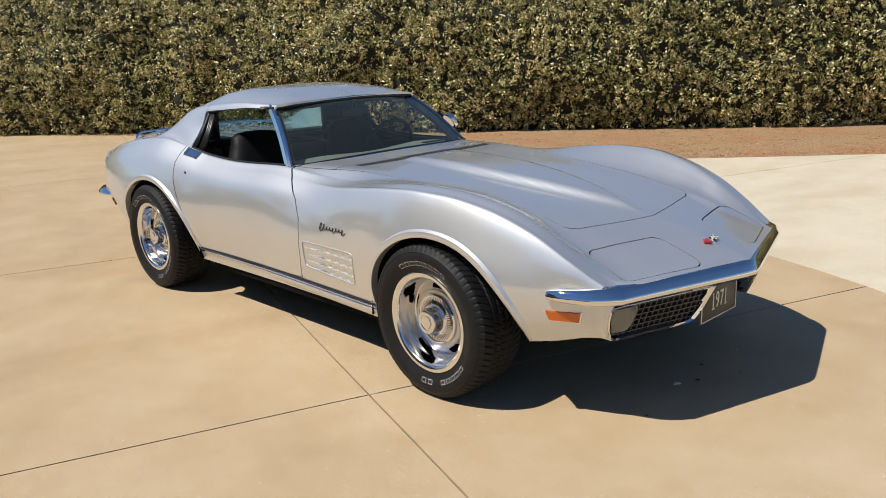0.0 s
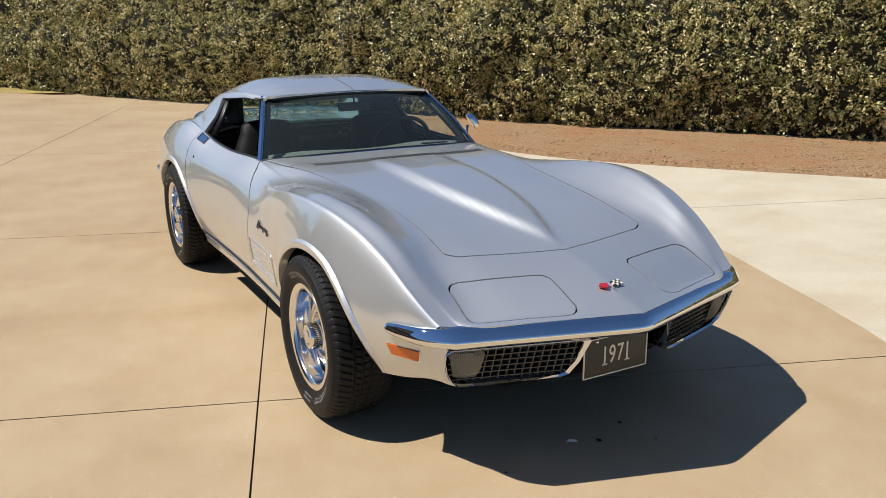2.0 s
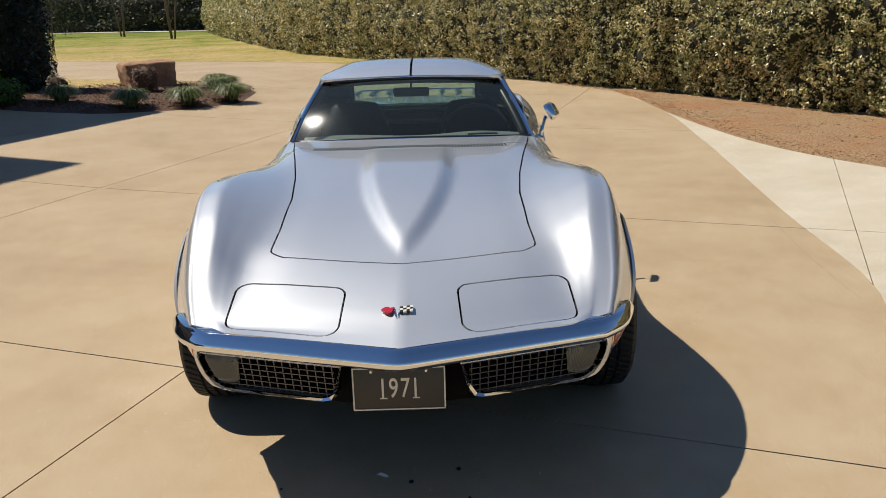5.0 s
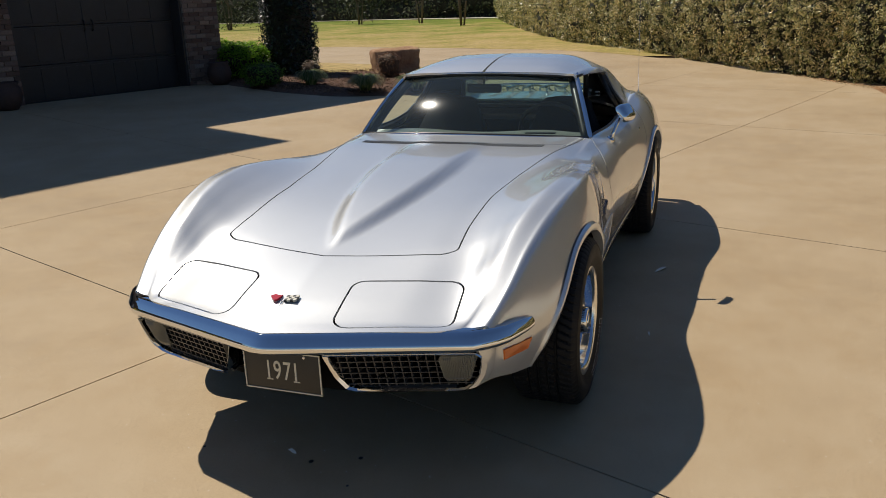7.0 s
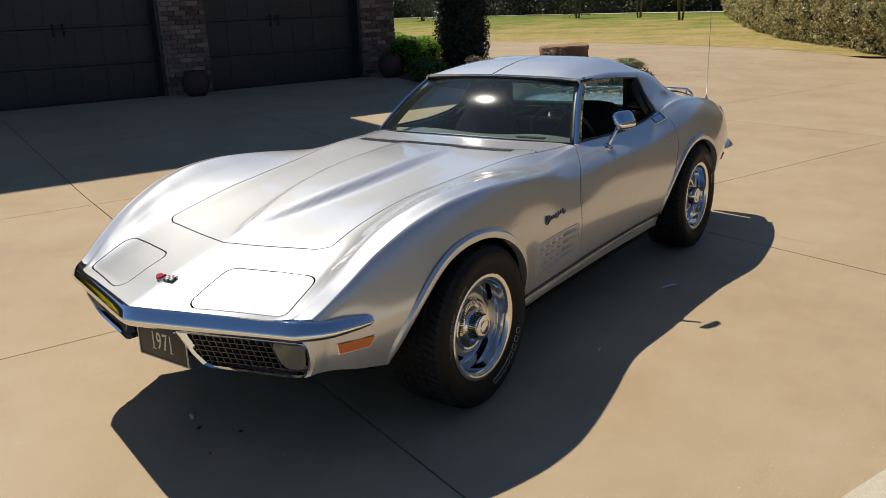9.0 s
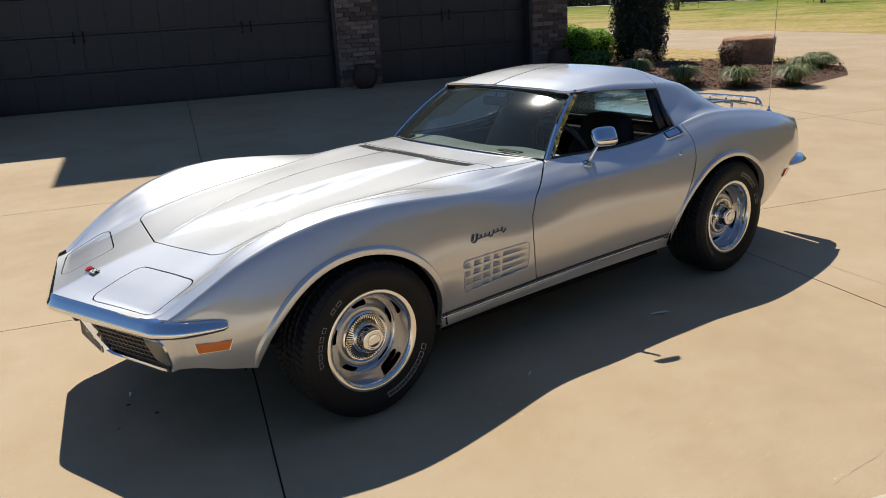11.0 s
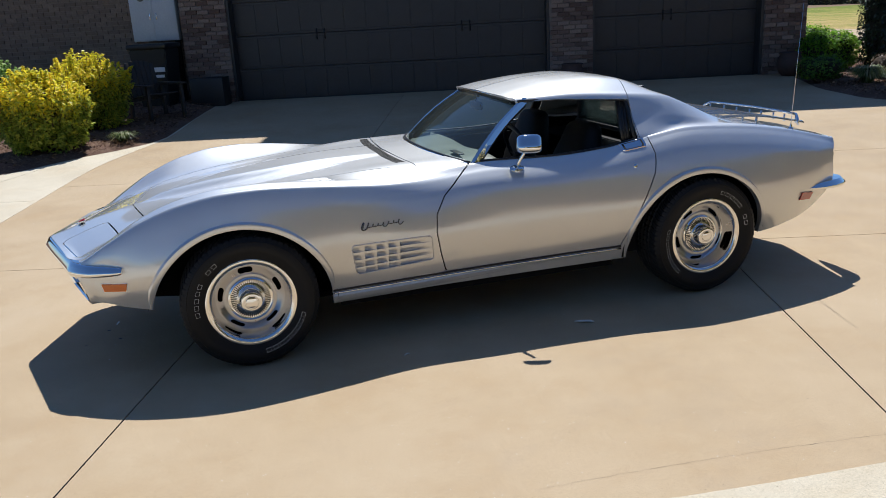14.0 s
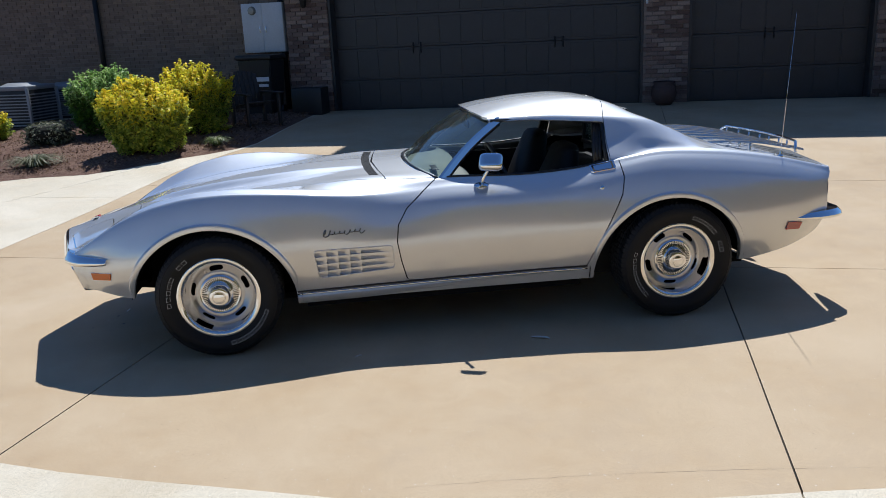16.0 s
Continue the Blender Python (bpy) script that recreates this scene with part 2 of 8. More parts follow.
def concrete(name, c0, c1, c2, seed=0.0):
    """Broom-finished concrete with stains, fine sand, dark pits and glinting aggregate."""
    k = Nodes(name)
    big = k.noise(0.55 + seed, 5, 0.62)
    mid = k.noise(3.1, 6, 0.7)
    fine = k.noise(85, 5, 0.75)
    grit = k.noise(300, 2, 0.6)
    base = k.ramp(k.math("ADD", k.math("MULTIPLY", big, 0.6), k.math("MULTIPLY", mid, 0.4)), [(0.33, c0), (0.5, c1), (0.68, c2)])
    patch = k.noise(1.3 + seed, 6, 0.72)
    warm = k.ramp(patch, [(0.34, (0.95, 0.915, 0.865)), (0.52, (1.0, 1.0, 1.0)), (0.7, (1.04, 1.04, 1.05))])
    col = k.mix(1.0, base, warm, "MULTIPLY")
    dk = k.ramp(fine, [(0.32, (0.88, 0.875, 0.865)), (0.64, (1.05, 1.05, 1.05))])
    col = k.mix(1.0, col, dk, "MULTIPLY")
    gr = k.ramp(grit, [(0.27, (0.54, 0.53, 0.52)), (0.42, (0.95, 0.95, 0.95)), (0.62, (1.09, 1.09, 1.09)), (0.76, (1.36, 1.36, 1.36))])
    col = k.mix(1.0, col, gr, "MULTIPLY")
    chips = k.n("ShaderNodeTexVoronoi", Scale=38.0)
    k.link(k.co.outputs["Object"], chips.inputs["Vector"])
    spot = k.math("LESS_THAN", chips.outputs["Distance"], 0.085)
    pick = k.math("GREATER_THAN", chips.outputs["Color"], 0.72)
    col = k.mix(k.math("MULTIPLY", spot, pick), col, (0.82, 0.78, 0.7))
    pits = k.n("ShaderNodeTexVoronoi", Scale=17.0)
    k.link(k.co.outputs["Object"], pits.inputs["Vector"])
    hole = k.math("MULTIPLY", k.math("LESS_THAN", pits.outputs["Distance"], 0.05), k.math("LESS_THAN", pits.outputs["Color"], 0.4))
    col = k.mix(hole, col, tuple(c * 0.45 for c in c0))
    nm = k.bump(grit, 0.2, 0.0015, k.bump(fine, 0.04, 0.003))
    r = k.ramp(mid, [(0.3, (0.62,) * 3), (0.7, (0.85,) * 3)])
    return k.done(col, r, 0, nm, 0.35)


def leafy(name, stops, rough=0.4, spec=0.5, through_light=0.22):
    """Leaves that vary from one to the next."""
    k = Nodes(name)
    g = k.n("ShaderNodeNewGeometry")
    col = k.ramp(g.outputs["Random Per Island"], stops)
    big = k.noise(1.3, 4)
    tint = k.ramp(big, [(0.3, (0.8, 0.85, 0.75)), (0.7, (1.15, 1.08, 1.0))])
    col = k.mix(1.0, col, tint, "MULTIPLY")
    m = k.done(col, rough, 0, None, spec)
    tr = k.n("ShaderNodeBsdfTranslucent")
    k.link(col, tr.inputs["Color"])
    ms = k.n("ShaderNodeMixShader", Fac=through_light)
    k.link(k.b.outputs[0], ms.inputs[1])
    k.link(tr.outputs[0], ms.inputs[2])
    k.link(ms.outputs[0], k.nt.nodes["Material Output"].inputs["Surface"])
    return m


def glass(name, tint, rough=0.0):
    k = Nodes(name)
    k.b.inputs["Transmission Weight"].default_value = 1.0
    k.b.inputs["IOR"].default_value = 1.45
    return k.done(tint, rough, 0, None, 0.5)


def pane_glass(name, tint):
    """Thin automobile glass: clear through, mirrors the sky at a glance."""
    k = Nodes(name)
    tr = k.n("ShaderNodeBsdfTransparent")
    tr.inputs["Color"].default_value = (*tint, 1)
    clean = k.n("ShaderNodeBsdfGlossy", Roughness=0.01)
    film = k.n("ShaderNodeBsdfGlossy", Roughness=0.12)
    gl = k.n("ShaderNodeMixShader", Fac=0.25)
    k.link(clean.outputs[0], gl.inputs[1])
    k.link(film.outputs[0], gl.inputs[2])
    fr = k.n("ShaderNodeFresnel", IOR=1.5)
    ms = k.n("ShaderNodeMixShader")
    k.link(fr.outputs[0], ms.inputs[0])
    k.link(tr.outputs[0], ms.inputs[1])
    k.link(gl.outputs[0], ms.inputs[2])
    dust = k.n("ShaderNodeBsdfDiffuse")
    dust.inputs["Color"].default_value = (0.5, 0.62, 0.58, 1)
    veil = k.n("ShaderNodeMixShader", Fac=0.03)
    k.link(ms.outputs[0], veil.inputs[1])
    k.link(dust.outputs[0], veil.inputs[2])
    k.link(veil.outputs[0], k.nt.nodes["Material Output"].inputs["Surface"])
    return k.mat


M_PAINT = silver_paint()
M_CHROME = simple("chrome", (0.78, 0.79, 0.8), 0.03, 1.0, 60, 0.03)
M_ALLOY = simple("brushed_alloy", (0.62, 0.62, 0.63), 0.22, 1.0, 200, 0.06)
M_POLISH = simple("polished_dish", (0.86, 0.86, 0.87), 0.09, 1.0, 120, 0.04)
M_RIMGREY = simple("rally_grey", (0.5, 0.5, 0.51), 0.3, 0.9, 200, 0.06)
M_BLACK = simple("black_trim", (0.012, 0.012, 0.013), 0.4, 0.0, 200, 0.2)
# near-black for the underbody, and for shade painted into gaps and recesses
M_DARK = simple("underbody_shade_black", (0.006, 0.006, 0.006), 0.9, 0.0, 60, 0.3, spec=0.1)
M_RUBBER = simple("tyre_rubber", (0.0075, 0.0075, 0.008), 0.6, 0.0, 240, 0.3, 0.2, 0.0, 0.3)
M_LETTER = simple("raised_white", (0.62, 0.62, 0.6), 0.7, 0.0, 200, 0.15)
M_VINYL = simple("black_vinyl", (0.004, 0.004, 0.0045), 0.6, 0.0, 160, 0.25, 0.25, spec=0.25)
M_AMBER = simple("amber_lens", (0.62, 0.13, 0.008), 0.15, 0.0, 200, 0.08, 0.1, 0.6)
M_RED = simple("red_lens", (0.38, 0.03, 0.025), 0.18, 0.0, 200, 0.1, 0.1, 0.6)
M_CLEAR = simple("clear_lens", (0.2, 0.195, 0.16), 0.14, 0.0, 300, 0.1, 0.3, 0.8)
M_PLATE = simple("plate_black", (0.028, 0.026, 0.022), 0.45, 0.0, 200, 0.15)
M_PLATEW = simple("plate_cream", (0.72, 0.68, 0.55), 0.5, 0.0, 200, 0.06)
M_EMBRED = simple("emblem_red", (0.5, 0.02, 0.03), 0.25, 0.0, 200, 0.1, 0, 0.5)
M_GLASS = pane_glass("windscreen_glass", (0.72, 0.84, 0.81))
M_CONC = concrete("driveway_concrete", (0.402, 0.292, 0.172), (0.474, 0.352, 0.212), (0.53, 0.412, 0.268))
M_CONC2 = concrete("pale_concrete", (0.55, 0.475, 0.345), (0.62, 0.545, 0.41), (0.69, 0.61, 0.47), 0.3)
M_JOINT = simple("joint_dirt", (0.035, 0.024, 0.016), 0.95, 0.0, 60, 0.4, 0.4)
M_GRILLE = simple("grille_metal", (0.09, 0.09, 0.09), 0.35, 0.6, 200, 0.1)
M_SATIN = simple("satin_trim", (0.82, 0.815, 0.80), 0.17, 1.0, 200, 0.05)
M_BADGE = simple("badge_chrome", (0.16, 0.16, 0.17), 0.25, 0.9, 200, 0.1)
M_DASH = simple("dash_vinyl", (0.18, 0.20, 0.18), 0.4, 0.0, 160, 0.2, 0.2)


# ---- ground ----
HU, HN = (0.9466, -0.322), (0.322, 0.9466)     # along the house's wall, and out of it


def rise(x, y):
    """The paving climbs a little towards the house."""
    d = HN[0] * np.asarray(x, float) + HN[1] * np.asarray(y, float)
    return 0.21 * smooth(-3.0, -10.6, d) * smooth(-26.0, -13.0, x)


def house_xy(u, d):
    return (u * HU[0] + d * HN[0], u * HU[1] + d * HN[1])


EDGE = keyed((-14, 2.4), (-10, 3.35), (-7.64, 3.44), (-4.61, 3.14), (-1.11, 2.655), (0.08, 2.53), (1.0, 2.22), (1.52, 2.03), (2.03, 1.81), (2.7, 1.38), (3.3, 0.7))
FRONT = keyed((-11.5, 0.82), (-9.45, 1.37), (-7.55, 1.86), (-6.9, 2.2), (-6, 2.62), (-3, 3.27), (-2, 3.5), (-1, 3.65), (0, 3.55), (0.7, 3.3))
MULCH = keyed((-22, -3.0), (-16.5, 0.05), (-12, 2.3), (-9, 3.44), (-7.2, 3.43), (-5.5, 3.52), (-4.3, 3.68), (-3.35, 4.0), (-1.73, 5.1), (0.49, 6.9), (4.0, 9.8), (9.0, 13.6))
HEDGE = keyed((-62, -17.5), (-27, -5.2), (-16, 0.2), (-11.7, 2.6), (-9.2, 4.2), (-7.0, 5.2), (-4.0, 7.1), (0.0, 9.7), (4.0, 12.6), (14, 19.5))


def sheet(x0, x1, y0, y1, step):
    nx, ny = max(2, int((x1 - x0) / step) + 1), max(2, int((y1 - y0) / step) + 1)
    xs, ys = np.linspace(x0, x1, nx), np.linspace(y0, y1, ny)
    X, Y = np.meshgrid(xs, ys, indexing="ij")
    V = np.stack([X.ravel(), Y.ravel(), np.zeros(X.size)], 1)
    F = [(i * ny + j, (i + 1) * ny + j, (i + 1) * ny + j + 1, i * ny + j + 1) for i in range(nx - 1) for j in range(ny - 1)]
    return V, F


def tan_area(x, y, z):
    """Below 0 on the tan driveway."""
    return np.maximum.reduce([y - EDGE(x), np.where(y < 0.7, x - FRONT(y), -1.0), x - 3.7,
                              np.where(HU[0] * x + HU[1] * y > -6.6, -10.62 - (HN[0] * x + HN[1] * y), -1.0)])


def island(x, y, z):
    """Below 0 in the planting bed beside the garage."""
    return poly_sdf(x, y, [(-10.4, -10.0), (-8.6, -7.3), (-7.95, -6.0), (-7.75, -4.8), (-8.3, -3.75), (-9.2, -3.05), (-10.8, -3.1),
                           (-11.9, -3.7), (-12.0, -4.6), (-11.4, -5.9), (-11.0, -6.6), (-11.4, -8.2), (-12.3, -10.5), (-12.9, -13.5), (-12.0, -13.5)], 0.3)


def lawn_edge(x, y, z):
    """Below 0 on the far lawn."""
    return poly_sdf(x, y, [(-15.9, 0.0), (-17.4, -1.55), (-18.75, -3.3), (-20.7, -6.0), (-22.5, -8.8), (-24.3, -12.6), (-25.4, -17), (-26.2, -24), (-26.8, -34), (-27.5, -70), (-80, -75), (-90, -10), (-40, 0)], 0.3)


def levelled(V, dz):
    V = np.array(V)
    V[:, 2] = rise(V[:, 0], V[:, 1]) + dz
    return V


def driveway():
    V, F = sheet(-30, 3.9, -26, 3.8, 0.3)
    sk = Skin(V)
    F, _ = sk.cut(F, tan_area)
    _, F = sk.cut(F, island)
    _, F = sk.cut(F, lawn_edge)
    g = 0.0038
    ca, sa = math.cos(radians(71.1)), math.sin(radians(71.1))
    lines = []
    for x0, a in ((-14.9, 71.1), (-10.6, 71.1), (-6.5, 71.1), (-1.893, 70.3), (1.411, 69.7)):
        lines.append((x0, 0.0, math.cos(radians(a)), math.sin(radians(a))))
    for y0 in (-7.15, -3.95, -0.65):
        lines.append((0.0, y0, -sa, ca))
    # each slab lies between two joints of either way
    groups = [F]
    for lx, ly, dx, dy in lines:
        nxt = []
        for G in groups:
            wave = lambda x, y: (x - lx) * dy - (y - ly) * dx + 0.003 * np.sin(2.3 * x + 3.1 * y) * np.sin(1.1 * y - 0.7 * x)
            a, r = sk.cut(G, lambda x, y, z: wave(x, y) + g)
            _, b = sk.cut(r, lambda x, y, z: wave(x, y) - g)
            nxt += [q for q in (a, b) if q]
        groups = nxt
    sk.V = [np.array((v[0], v[1], float(rise(v[0], v[1])))) for v in sk.V]
    drive = tagged(new("driveway"), "tan concrete driveway with sawn joints", "driveway", kind="structure")
    for G in groups:
        sk.panel("slab", G, M_CONC, drive, depth=0.02, drop=(0, 0, -0.02))
    # dark dirt lying in the joints
    inside = lambda x, y: max(float(tan_area(x, y, 0)), -float(island(x, y, 0)), -float(lawn_edge(x, y, 0))) < -0.01
    for lx, ly, dx, dy in lines:
        bm = bmesh.new()
        prev = None
        for t in np.arange(-32, 32, 0.1):
            x, y = lx + dx * t, ly + dy * t
            if -29.5 < x < 3.8 and -25.5 < y < 3.7 and inside(np.array(x), np.array(y)):
                z = float(rise(x, y)) - 0.008
                cur = [bm.verts.new((x + dy * o, y - dx * o, z)) for o in (-0.009, 0.009)]
                if prev:
                    bm.faces.new((prev[0], prev[1], cur[1], cur[0]))
                prev = cur
            else:
                prev = None
        if bm.faces:
            part("joint", bm, M_JOINT, drive, smooth=False)
        else:
            bm.free()
    # a hairline crack near the pale paving
    bm = bmesh.new()
    prev = None
    for i in range(81):
        t = i / 80
        x = 0.42 - 1.7 * t
        y = 2.325 + 0.09 * t + 0.12 * t * t + 0.006 * noise.noise(Vector((t * 30, 0, 5)))
        w = 0.0007 * (0.3 + abs(noise.noise(Vector((t * 17, 3, 1)))))
        cur = [bm.verts.new((x, y + o, float(rise(x, y)) + 0.0012)) for o in (-w, w)]
        if prev:
            bm.faces.new((prev[0], cur[0], cur[1], prev[1]))
        prev = cur
    part("crack", bm, M_JOINT, drive, "hairline crack in the concrete", smooth=False)
    return drive


def pale_walk():
    V, F = sheet(-9.5, 9.5, -14, 14, 0.35)
    sk = Skin(V)
    _, F = sk.cut(F, tan_area)
    F, _ = sk.cut(F, lambda x, y, z: np.maximum(y - MULCH(x), -10.6 - (HN[0] * x + HN[1] * y)))
    F, _ = sk.cut(F, lambda x, y, z: -poly_sdf(x, y, [(1.88, -7.52), (2.27, -7.12), (2.98, -6.73), (3.42, -6.3), (3.9, -6.0), (4.57, -6.07), (9.6, -4.6), (12, -14), (0.2, -14)], 0.1))
    _, F = sk.cut(F, lambda x, y, z: x + 9.2)
    groups = [F]
    g = 0.0035
    for lx, ly, a in ((-1.06, 3.03, 157.3), (-0.95, 2.625, 71.5), (2.5, -7.6, 60.0), (3.4, -4.4, -18.0), (6.0, 0.0, 90.0)):
        dx, dy = math.cos(radians(a)), math.sin(radians(a))
        nxt = []
        for G in groups:
            p, r = sk.cut(G, lambda x, y, z: (x - lx) * dy - (y - ly) * dx + g)
            _, q = sk.cut(r, lambda x, y, z: (x - lx) * dy - (y - ly) * dx - g)
            nxt += [h for h in (p, q) if h]
        groups = nxt
    sk.V = [np.array((v[0], v[1], float(rise(v[0], v[1])) + 0.002)) for v in sk.V]
    walkway = tagged(new("pavement"), "pale newer concrete paving round the driveway", "pavement", kind="structure")
    for G in groups:
        sk.panel("slab", G, M_CONC2, walkway, depth=0.02, drop=(0, 0, -0.022))


def ground_sheet():
    a = np.concatenate([-np.geomspace(2600, 34, 16), np.linspace(-30, 22, 66), np.geomspace(26, 2600, 16)])
    b = np.concatenate([-np.geomspace(2600, 34, 16), np.linspace(-30, 26, 70), np.geomspace(30, 2600, 16)])
    X, Y = np.meshgrid(a, b, indexing="ij")
    V = np.stack([X.ravel(), Y.ravel(), 0 * X.ravel()], 1)
    n = len(b)
    F = [(i * n + k, (i + 1) * n + k, (i + 1) * n + k + 1, i * n + k + 1) for i in range(len(a) - 1) for k in range(n - 1)]
    return tagged(mesh_object("ground", levelled(V, -0.035), F, M_SOIL), "bare brown soil under the lawn and beds", "ground", kind="structure")


M_SOIL = simple("soil", (0.20, 0.12, 0.065), 0.95, 0, 30, 0.3, 0.5)
ground_sheet()
driveway()
pale_walk()


# ---- verge, beds, lawn and distance ----
def mulch_material():
    k = Nodes("bark_mulch")
    a, b = k.noise(28, 5, 0.75), k.noise(2.5, 4)
    col = k.ramp(k.math("ADD", k.math("MULTIPLY", a, 0.7), k.math("MULTIPLY", b, 0.3)), [(0.3, (0.06, 0.034, 0.022)), (0.5, (0.155, 0.09, 0.062)), (0.72, (0.32, 0.21, 0.155))])
    return k.done(col, 0.95, 0, k.bump(a, 0.9, 0.03), 0.2)


def verge_material():
    k = Nodes("dry_verge")
    a, b, c = k.noise(45, 5, 0.75), k.noise(1.1, 4), k.noise(6, 5)
    straw = k.ramp(a, [(0.36, (0.17, 0.10, 0.055)), (0.5, (0.37, 0.235, 0.125)), (0.66, (0.55, 0.40, 0.24))])
    clay = k.ramp(c, [(0.3, (0.30, 0.12, 0.05)), (0.7, (0.46, 0.20, 0.09))])
    f = k.ramp(b, [(0.45, (0.05, 0.05, 0.05)), (0.66, (0.75, 0.75, 0.75))])
    return k.done(k.mix(f, straw, k.mix(0.3, clay, straw)), 0.97, 0, k.bump(a, 0.7, 0.02), 0.15)


def lawn_material():
    k = Nodes("lawn")
    a, b, c = k.noise(26, 6, 0.8), k.noise(0.3, 6, 0.7), k.noise(2.2, 6, 0.75)
    xyz = k.n("ShaderNodeSeparateXYZ")
    k.link(k.co.outputs["Object"], xyz.inputs[0])
    dry = k.math("MULTIPLY", k.math("ADD", xyz.outputs[0], 37.0), 0.0045)      # drier towards the drive
    col = k.ramp(k.math("ADD", k.math("ADD", k.math("MULTIPLY", b, 0.65), k.math("MULTIPLY", c, 0.35)), dry), [(0.36, (0.17, 0.23, 0.035)), (0.45, (0.29, 0.30, 0.07)), (0.52, (0.45, 0.36, 0.135)), (0.64, (0.56, 0.42, 0.21))])
    col = k.mix(1.0, col, k.ramp(k.noise(5.5, 5, 0.8), [(0.36, (0.72, 0.74, 0.7)), (0.6, (1.14, 1.12, 1.1))]), "MULTIPLY")
    col = k.mix(1.0, col, k.ramp(a, [(0.3, (0.5, 0.5, 0.45)), (0.7, (1.35, 1.3, 1.2))]), "MULTIPLY")
    return k.done(col, 0.95, 0, k.bump(a, 0.7, 0.03), 0.15)


M_MULCH = mulch_material()
M_VERGE = verge_material()
M_LAWN = lawn_material()


def bed(name, label, fn, x0, x1, y0, y1, dz, mat, step=0.16, mound=0.05, seed=0):
    V, F = sheet(x0, x1, y0, y1, step)
    sk = Skin(V)
    F, _ = sk.cut(F, fn)
    A = sk.array()
    inside = np.clip(-fn(A[:, 0], A[:, 1], A[:, 2]) / 0.5, 0, 1)
    base = rise(A[:, 0], A[:, 1])
    sk.V = [np.array((p[0], p[1], base[i] + dz + mound * smooth(0, 1, inside[i]) + 0.02 * noise.noise(Vector((p[0] * 3, p[1] * 3, seed))) * inside[i])) for i, p in enumerate(sk.V)]
    ob = sk.panel(name, F, mat, None, label, depth=0)
    return tagged(ob, kind="structure")


def bed_west(x, y, z):
    """Below 0 in the mulch bed by the house with the golden shrubs."""
    d = HN[0] * x + HN[1] * y
    return np.maximum(poly_sdf(x, y, [(1.86, -7.55), (2.27, -7.16), (2.98, -6.76), (3.42, -6.33), (3.9, -6.03), (4.57, -6.1), (13, -4.2), (14, -18), (0.1, -14.1)], 0.1), np.where(HU[0] * x + HU[1] * y < 4.32, 1.0, -1.0) * 0 - 1 + np.where(d < -10.95, 2.0, 0.0))


def verge(x, y, z):
    return np.maximum(MULCH(x) - y, y - HEDGE(x) - 1.4)


bed("bed_house", "dark bark mulch bed along the house", bed_west, 0.5, 12.5, -15.5, -4, -0.005, M_MULCH, 0.16, 0.06, 1)
bed("bed_island", "dark bark mulch planting bed with a pale edge", lambda x, y, z: island(x, y, z) - 0.03, -19, -7.2, -13.5, -2.3, -0.005, M_MULCH, 0.16, 0.07, 2)
bed("verge", "dry straw grass and red clay strip under the hedge", verge, -30, 10, -8, 18, -0.012, M_VERGE, 0.25, 0.03, 3)


def lawn():
    V, F = sheet(-120, -15, -90, 20, 1.0)
    sk = Skin(V)
    F, _ = sk.cut(F, lambda x, y, z: np.maximum(lawn_far(x, y, z), y - HEDGE(np.maximum(x, -61.9)) - 0.3))
    sk.V = [np.array((p[0], p[1], float(rise(p[0], p[1])) + 0.004 + 0.06 * float(np.clip(-lawn_far(np.array([p[0]]), np.array([p[1]]), 0)[0] / 6 - 0.1, 0, 1)) * abs(noise.noise(Vector((p[0] / 6, p[1] / 6, 4)))))) for p in sk.V]
    tagged(sk.panel("lawn", F, M_LAWN, None, "yellowing winter lawn with greener patches", depth=0), kind="structure")
    # strip of lawn behind the planting bed
    V, F = sheet(-16.5, -10, -16, -3.4, 0.3)
    sk = Skin(V)
    F, _ = sk.cut(F, lambda x, y, z: poly_sdf(x, y, [(-11.9, -3.9), (-12.6, -5.3), (-13.4, -7.3), (-14.1, -9.0), (-15.2, -12), (-15.8, -15.5), (-12.5, -15.5), (-12.0, -10.5), (-11.05, -8.2), (-10.7, -6.6), (-11.15, -5.9), (-11.75, -4.6)], 0.2))
    sk.V = [np.array((p[0], p[1], float(rise(p[0], p[1])) + 0.012)) for p in sk.V]
    tagged(sk.panel("lawn_strip", F, M_LAWN, None, "short lawn behind the bed", depth=0), kind="structure")


def lawn_far(x, y, z):
    return np.maximum(lawn_edge(x, y, z), -(x + 118))


def far_road():
    bm = bmesh.new()
    prev = None
    for t in np.linspace(0, 1, 20):
        x = -72 + 14 * t - 6 * math.sin(3 * t)
        y = -70 + 62 * t
        cur = [bm.verts.new((x, y, 0.06)), bm.verts.new((x - 2.6, y + 0.5, 0.06))]
        if prev:
            bm.faces.new((prev[0], cur[0], cur[1], prev[1]))
        prev = cur
    bmesh.ops.recalc_face_normals(bm, faces=bm.faces)
    tagged(part("road", bm, M_CONC2, None, "pale concrete drive crossing the far lawn", smooth=False), kind="structure")


lawn()
far_road()


